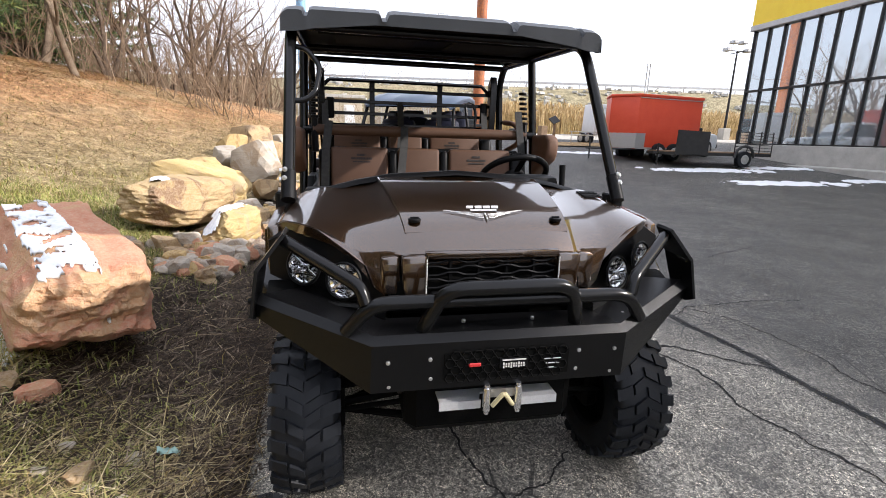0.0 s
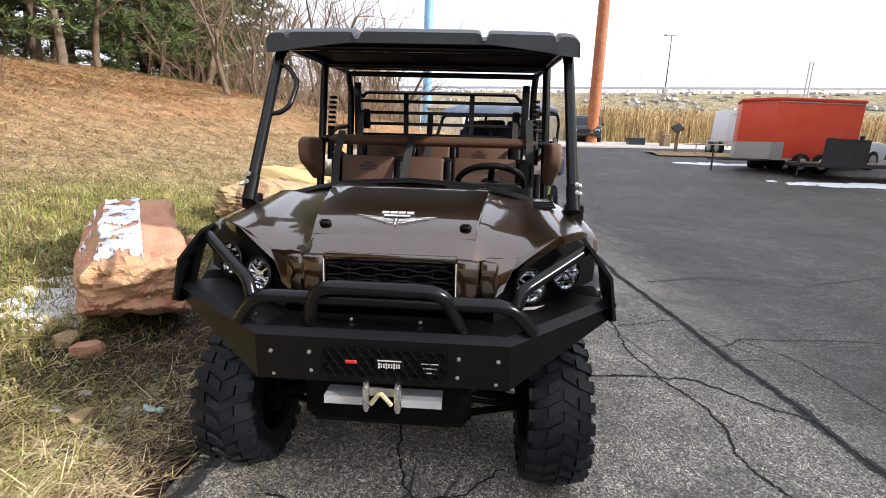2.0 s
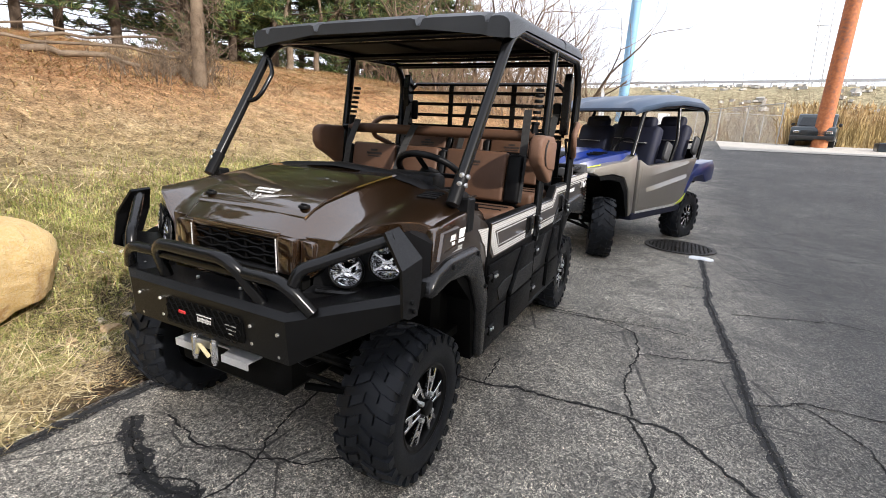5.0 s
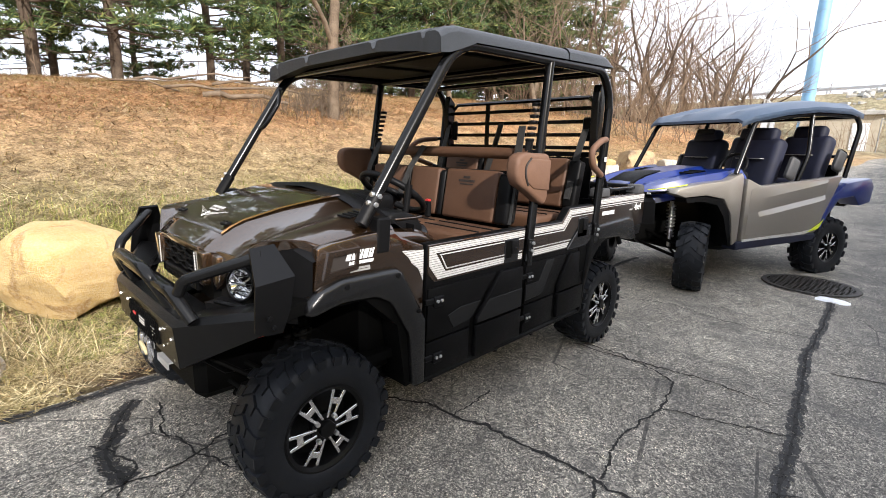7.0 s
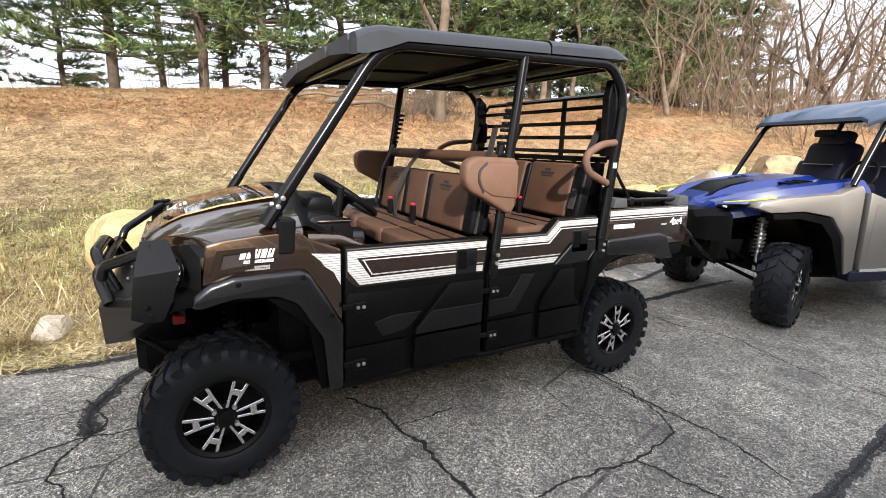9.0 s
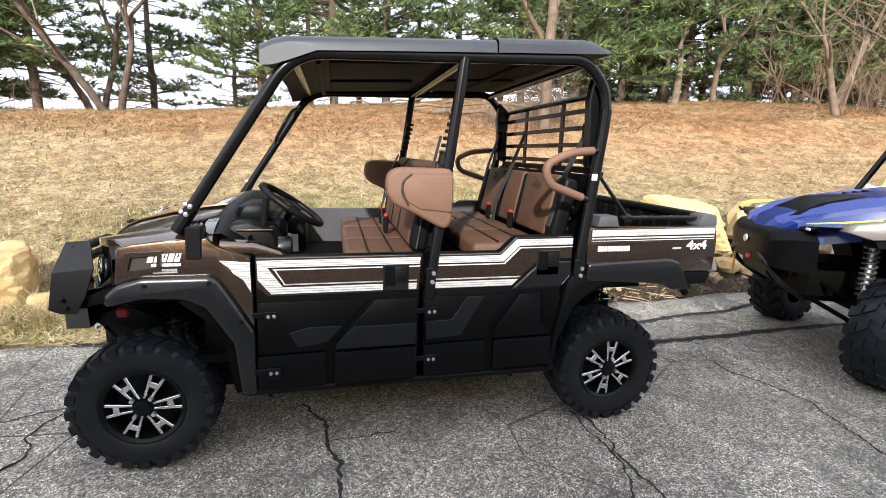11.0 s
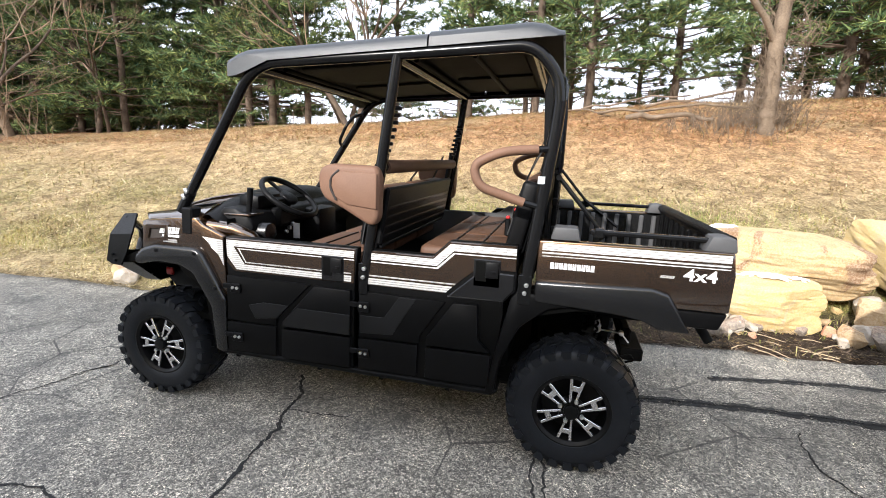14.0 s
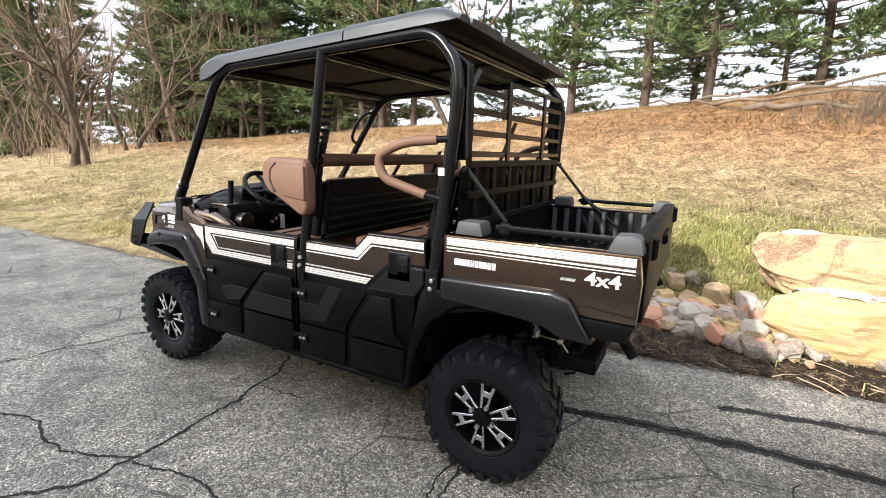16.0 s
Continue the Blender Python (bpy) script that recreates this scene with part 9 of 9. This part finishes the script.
xs_r = [-70 + 4.0 * k for k in range(46)]
for x in xs_r:
    single("post", lambda bm: box(bm, (x, rail_y(x), ground_z(x, rail_y(x)) + 0.35), (0.14, 0.14, 0.8)), mat_galv, rail)
single("beam", lambda bm: loft(bm, [[(x, rail_y(x) - 0.1, ground_z(x, rail_y(x)) + z) for z in (0.55, 0.64, 0.70, 0.78, 0.88)] for x in xs_r]), mat_galv, rail, "corrugated steel beam")

# chain-link fence, pump house, small things by the far edge
fence = thing("chain_link_fence", "grey chain-link fence at the far edge", "fence", pose(0, 0, 0))
line = [(5.6, 27.2), (3.2, 33.0), (0.8, 38.5), (9.0, 40.0)]
left = [(-2.6, 24.0), (-3.4, 30.0), (-4.2, 36.0)]
wire = Soup()
for pts in (line, left):
    for (xa, ya), (xb, yb) in zip(pts, pts[1:]):
        a, b = Vector((xa, ya, 0)), Vector((xb, yb, 0))
        k = max(1, int((b - a).length / 2.6))
        for i in range(k + 1):
            p = a.lerp(b, i / k)
            single("post", lambda bm: tube(bm, [(p.x, p.y, ground_z(p.x, p.y) - 0.1), (p.x, p.y, ground_z(p.x, p.y) + 2.05)], 0.035, 6), mat_galv, fence)
        m_ = int((b - a).length / 0.12)
        up2 = Vector((0, 0, 1))
        for i in range(-16, m_):
            for sg in (1, -1):
                q0, q1 = (i, i + 16) if sg > 0 else (i + 16, i)
                za, zb = 0.05, 1.95
                ta, tb = q0 / m_, q1 / m_
                A, B = a.lerp(b, ta), a.lerp(b, tb)
                if min(ta, tb) >= 0 and max(ta, tb) <= 1:
                    wire.stick(Vector((A.x, A.y, ground_z(A.x, A.y) + za)), Vector((B.x, B.y, ground_z(B.x, B.y) + zb)), 0.004, 0.004, 3)
        wire.stick(Vector((a.x, a.y, ground_z(a.x, a.y) + 2.0)), Vector((b.x, b.y, ground_z(b.x, b.y) + 2.0)), 0.022, 0.022, 5)
wm = wire.put("wire_mesh", mat_galv, fence, "woven wire mesh")
wm["kind"] = "stuff"

hut = thing("pump_house", "small beige block building with a flat roof", "building", pose(-1.6, 43.5, ground_z(-1.6, 43.5) - 0.1, 0, 0, 4))
single("wall", lambda bm: box(bm, (0, 2.0, 1.3), (4.6, 4.0, 2.7), None, 0.02), mat_wall_tan, hut, "beige block wall")
single("roof", lambda bm: box(bm, (0, 2.0, 2.78), (5.2, 4.6, 0.30), None, 0.03), mat_concrete, hut, "flat pale roof slab")
single("door", lambda bm: box(bm, (1.2, -0.02, 1.05), (0.95, 0.06, 2.05), None, 0.01), mat_white_panel, hut, "pale door")

for x, y, w, h, mt, lb in ((9.6, 26.2, 0.9, 0.45, mat_car_green, "green metal utility box"), (11.0, 25.6, 0.4, 0.7, mat_wood, "weathered wooden stump post")):
    tagged(single("utility_box", lambda bm: box(bm, (x, y, ground_z(x, y) + h / 2 - 0.05), (w, 0.6, h), None, 0.04), mt), lb + " at the lot edge", "box")
sign = thing("marker_sign", "small slanted dark marker sign on a post", "sign", pose(10.1, 21.9, lot_z(10.1, 21.9)))
single("post", lambda bm: box(bm, (0, 0, 0.5), (0.12, 0.12, 1.0), None, 0.01), mat_wood, sign)
single("panel", lambda bm: box(bm, (0, 0, 0), (0.5, 0.05, 0.42), Matrix.Translation((-0.05, -0.05, 1.15)) @ Matrix.Rotation(radians(-40), 4, "X") @ Matrix.Rotation(radians(-30), 4, "Y"), 0.01), mat_mullion, sign, "dark sign panel")

# grass strip between lot and gravel, pale gravel drive
mat_gravel = speckled("pale_gravel", (0.36, 0.34, 0.30), (0.50, 0.47, 0.42), 3.0, 0.95, bump=0.6, fine=60.0, dist=0.02)
drive = sheet("drive", steps((3.0, 30.0, 30)), steps((23.0, 29.0, 10)), lambda x, y: (x, y + 0.12 * x - 0.6, lot_z(x, y + 0.12 * x - 0.6) + 0.02 + 0.0), mat_gravel, label="pale gravel drive beyond the asphalt")
verge = sheet("verge", steps((8.5, 18.0, 20)), steps((19.6, 21.6, 6)), lambda x, y: (x, y + 0.05 * x - 0.3, lot_z(x, y + 0.05 * x) + 0.03 + 0.05 * math.sin(math.pi * (y - 19.6) / 2.0)), mat_ground, label="low grass verge by the trailers")

rng = random.Random(91)
bank_stones = bmesh.new()
for k in range(900):
    x = rng.uniform(-5, 62)
    y = rail_y(x) - rng.uniform(1.0, 15.0)
    w = rng.uniform(0.15, 0.55)
    if noise.noise(Vector((x * 0.22, y * 0.35, 1.0))) < 0.05:
        continue
    box(bank_stones, (0, 0, 0), (w * 1.6, w, w * 0.7), Matrix.Translation((x, y, ground_z(x, y) + 0.05)) @ Matrix.Rotation(rng.uniform(0, 3), 4, "Z") @ Matrix.Rotation(rng.uniform(-0.4, 0.4), 4, "X"))
tagged(part("riprap", bank_stones, mat_concrete), "pale broken stones on the road embankment", "stones", kind="stuff")
thicket("brush", "low dry scrub on the road embankment", 420, lambda r: (lambda x: (x, rail_y(x) - r.uniform(2.0, 16.0)))(r.uniform(-10, 60)), 0.3, 1.2, mat_twig, 12)
thicket("brush", "brown leafless trees beside the far fence", 300, lambda r: (r.uniform(2, 16), r.uniform(46, 56)), 1.5, 4.5, mat_twig, 13)


# ---- each loose patch of snow is a thing of its own ----
def split_patches(ob):
    me = ob.data
    root, owner = list(range(len(me.polygons))), {}

    def find(i):
        while root[i] != i:
            root[i] = root[root[i]]
            i = root[i]
        return i
    for p in me.polygons:
        for e in p.edge_keys:
            root[find(p.index)] = find(owner.setdefault(e, p.index))
    islands = {}
    for p in me.polygons:
        islands.setdefault(find(p.index), []).append(list(p.vertices))
    sets = sorted((f for f in islands.values() if len(f) > 3), key=len, reverse=True)[:14]
    if len(islands) < 2 or not sets:
        return
    co = [v.co.copy() for v in me.vertices]
    for k, faces in enumerate(sets):
        used = sorted({v for f in faces for v in f})
        index = {v: i for i, v in enumerate(used)}
        piece = bpy.data.meshes.new("snow_patch")
        piece.from_pydata([co[v] for v in used], [], [[index[v] for v in f] for f in faces])
        piece.materials.append(mat_snow)
        for p in piece.polygons:
            p.use_smooth = True
        if k == 0:
            ob.data = piece
        else:
            other = new("snow_patch", piece)
            other.location = ob.location
            tagged(other, ob["label"], "snow")


for ob in [o for o in bpy.data.objects if o.name.startswith("snow_patch")]:
    split_patches(ob)
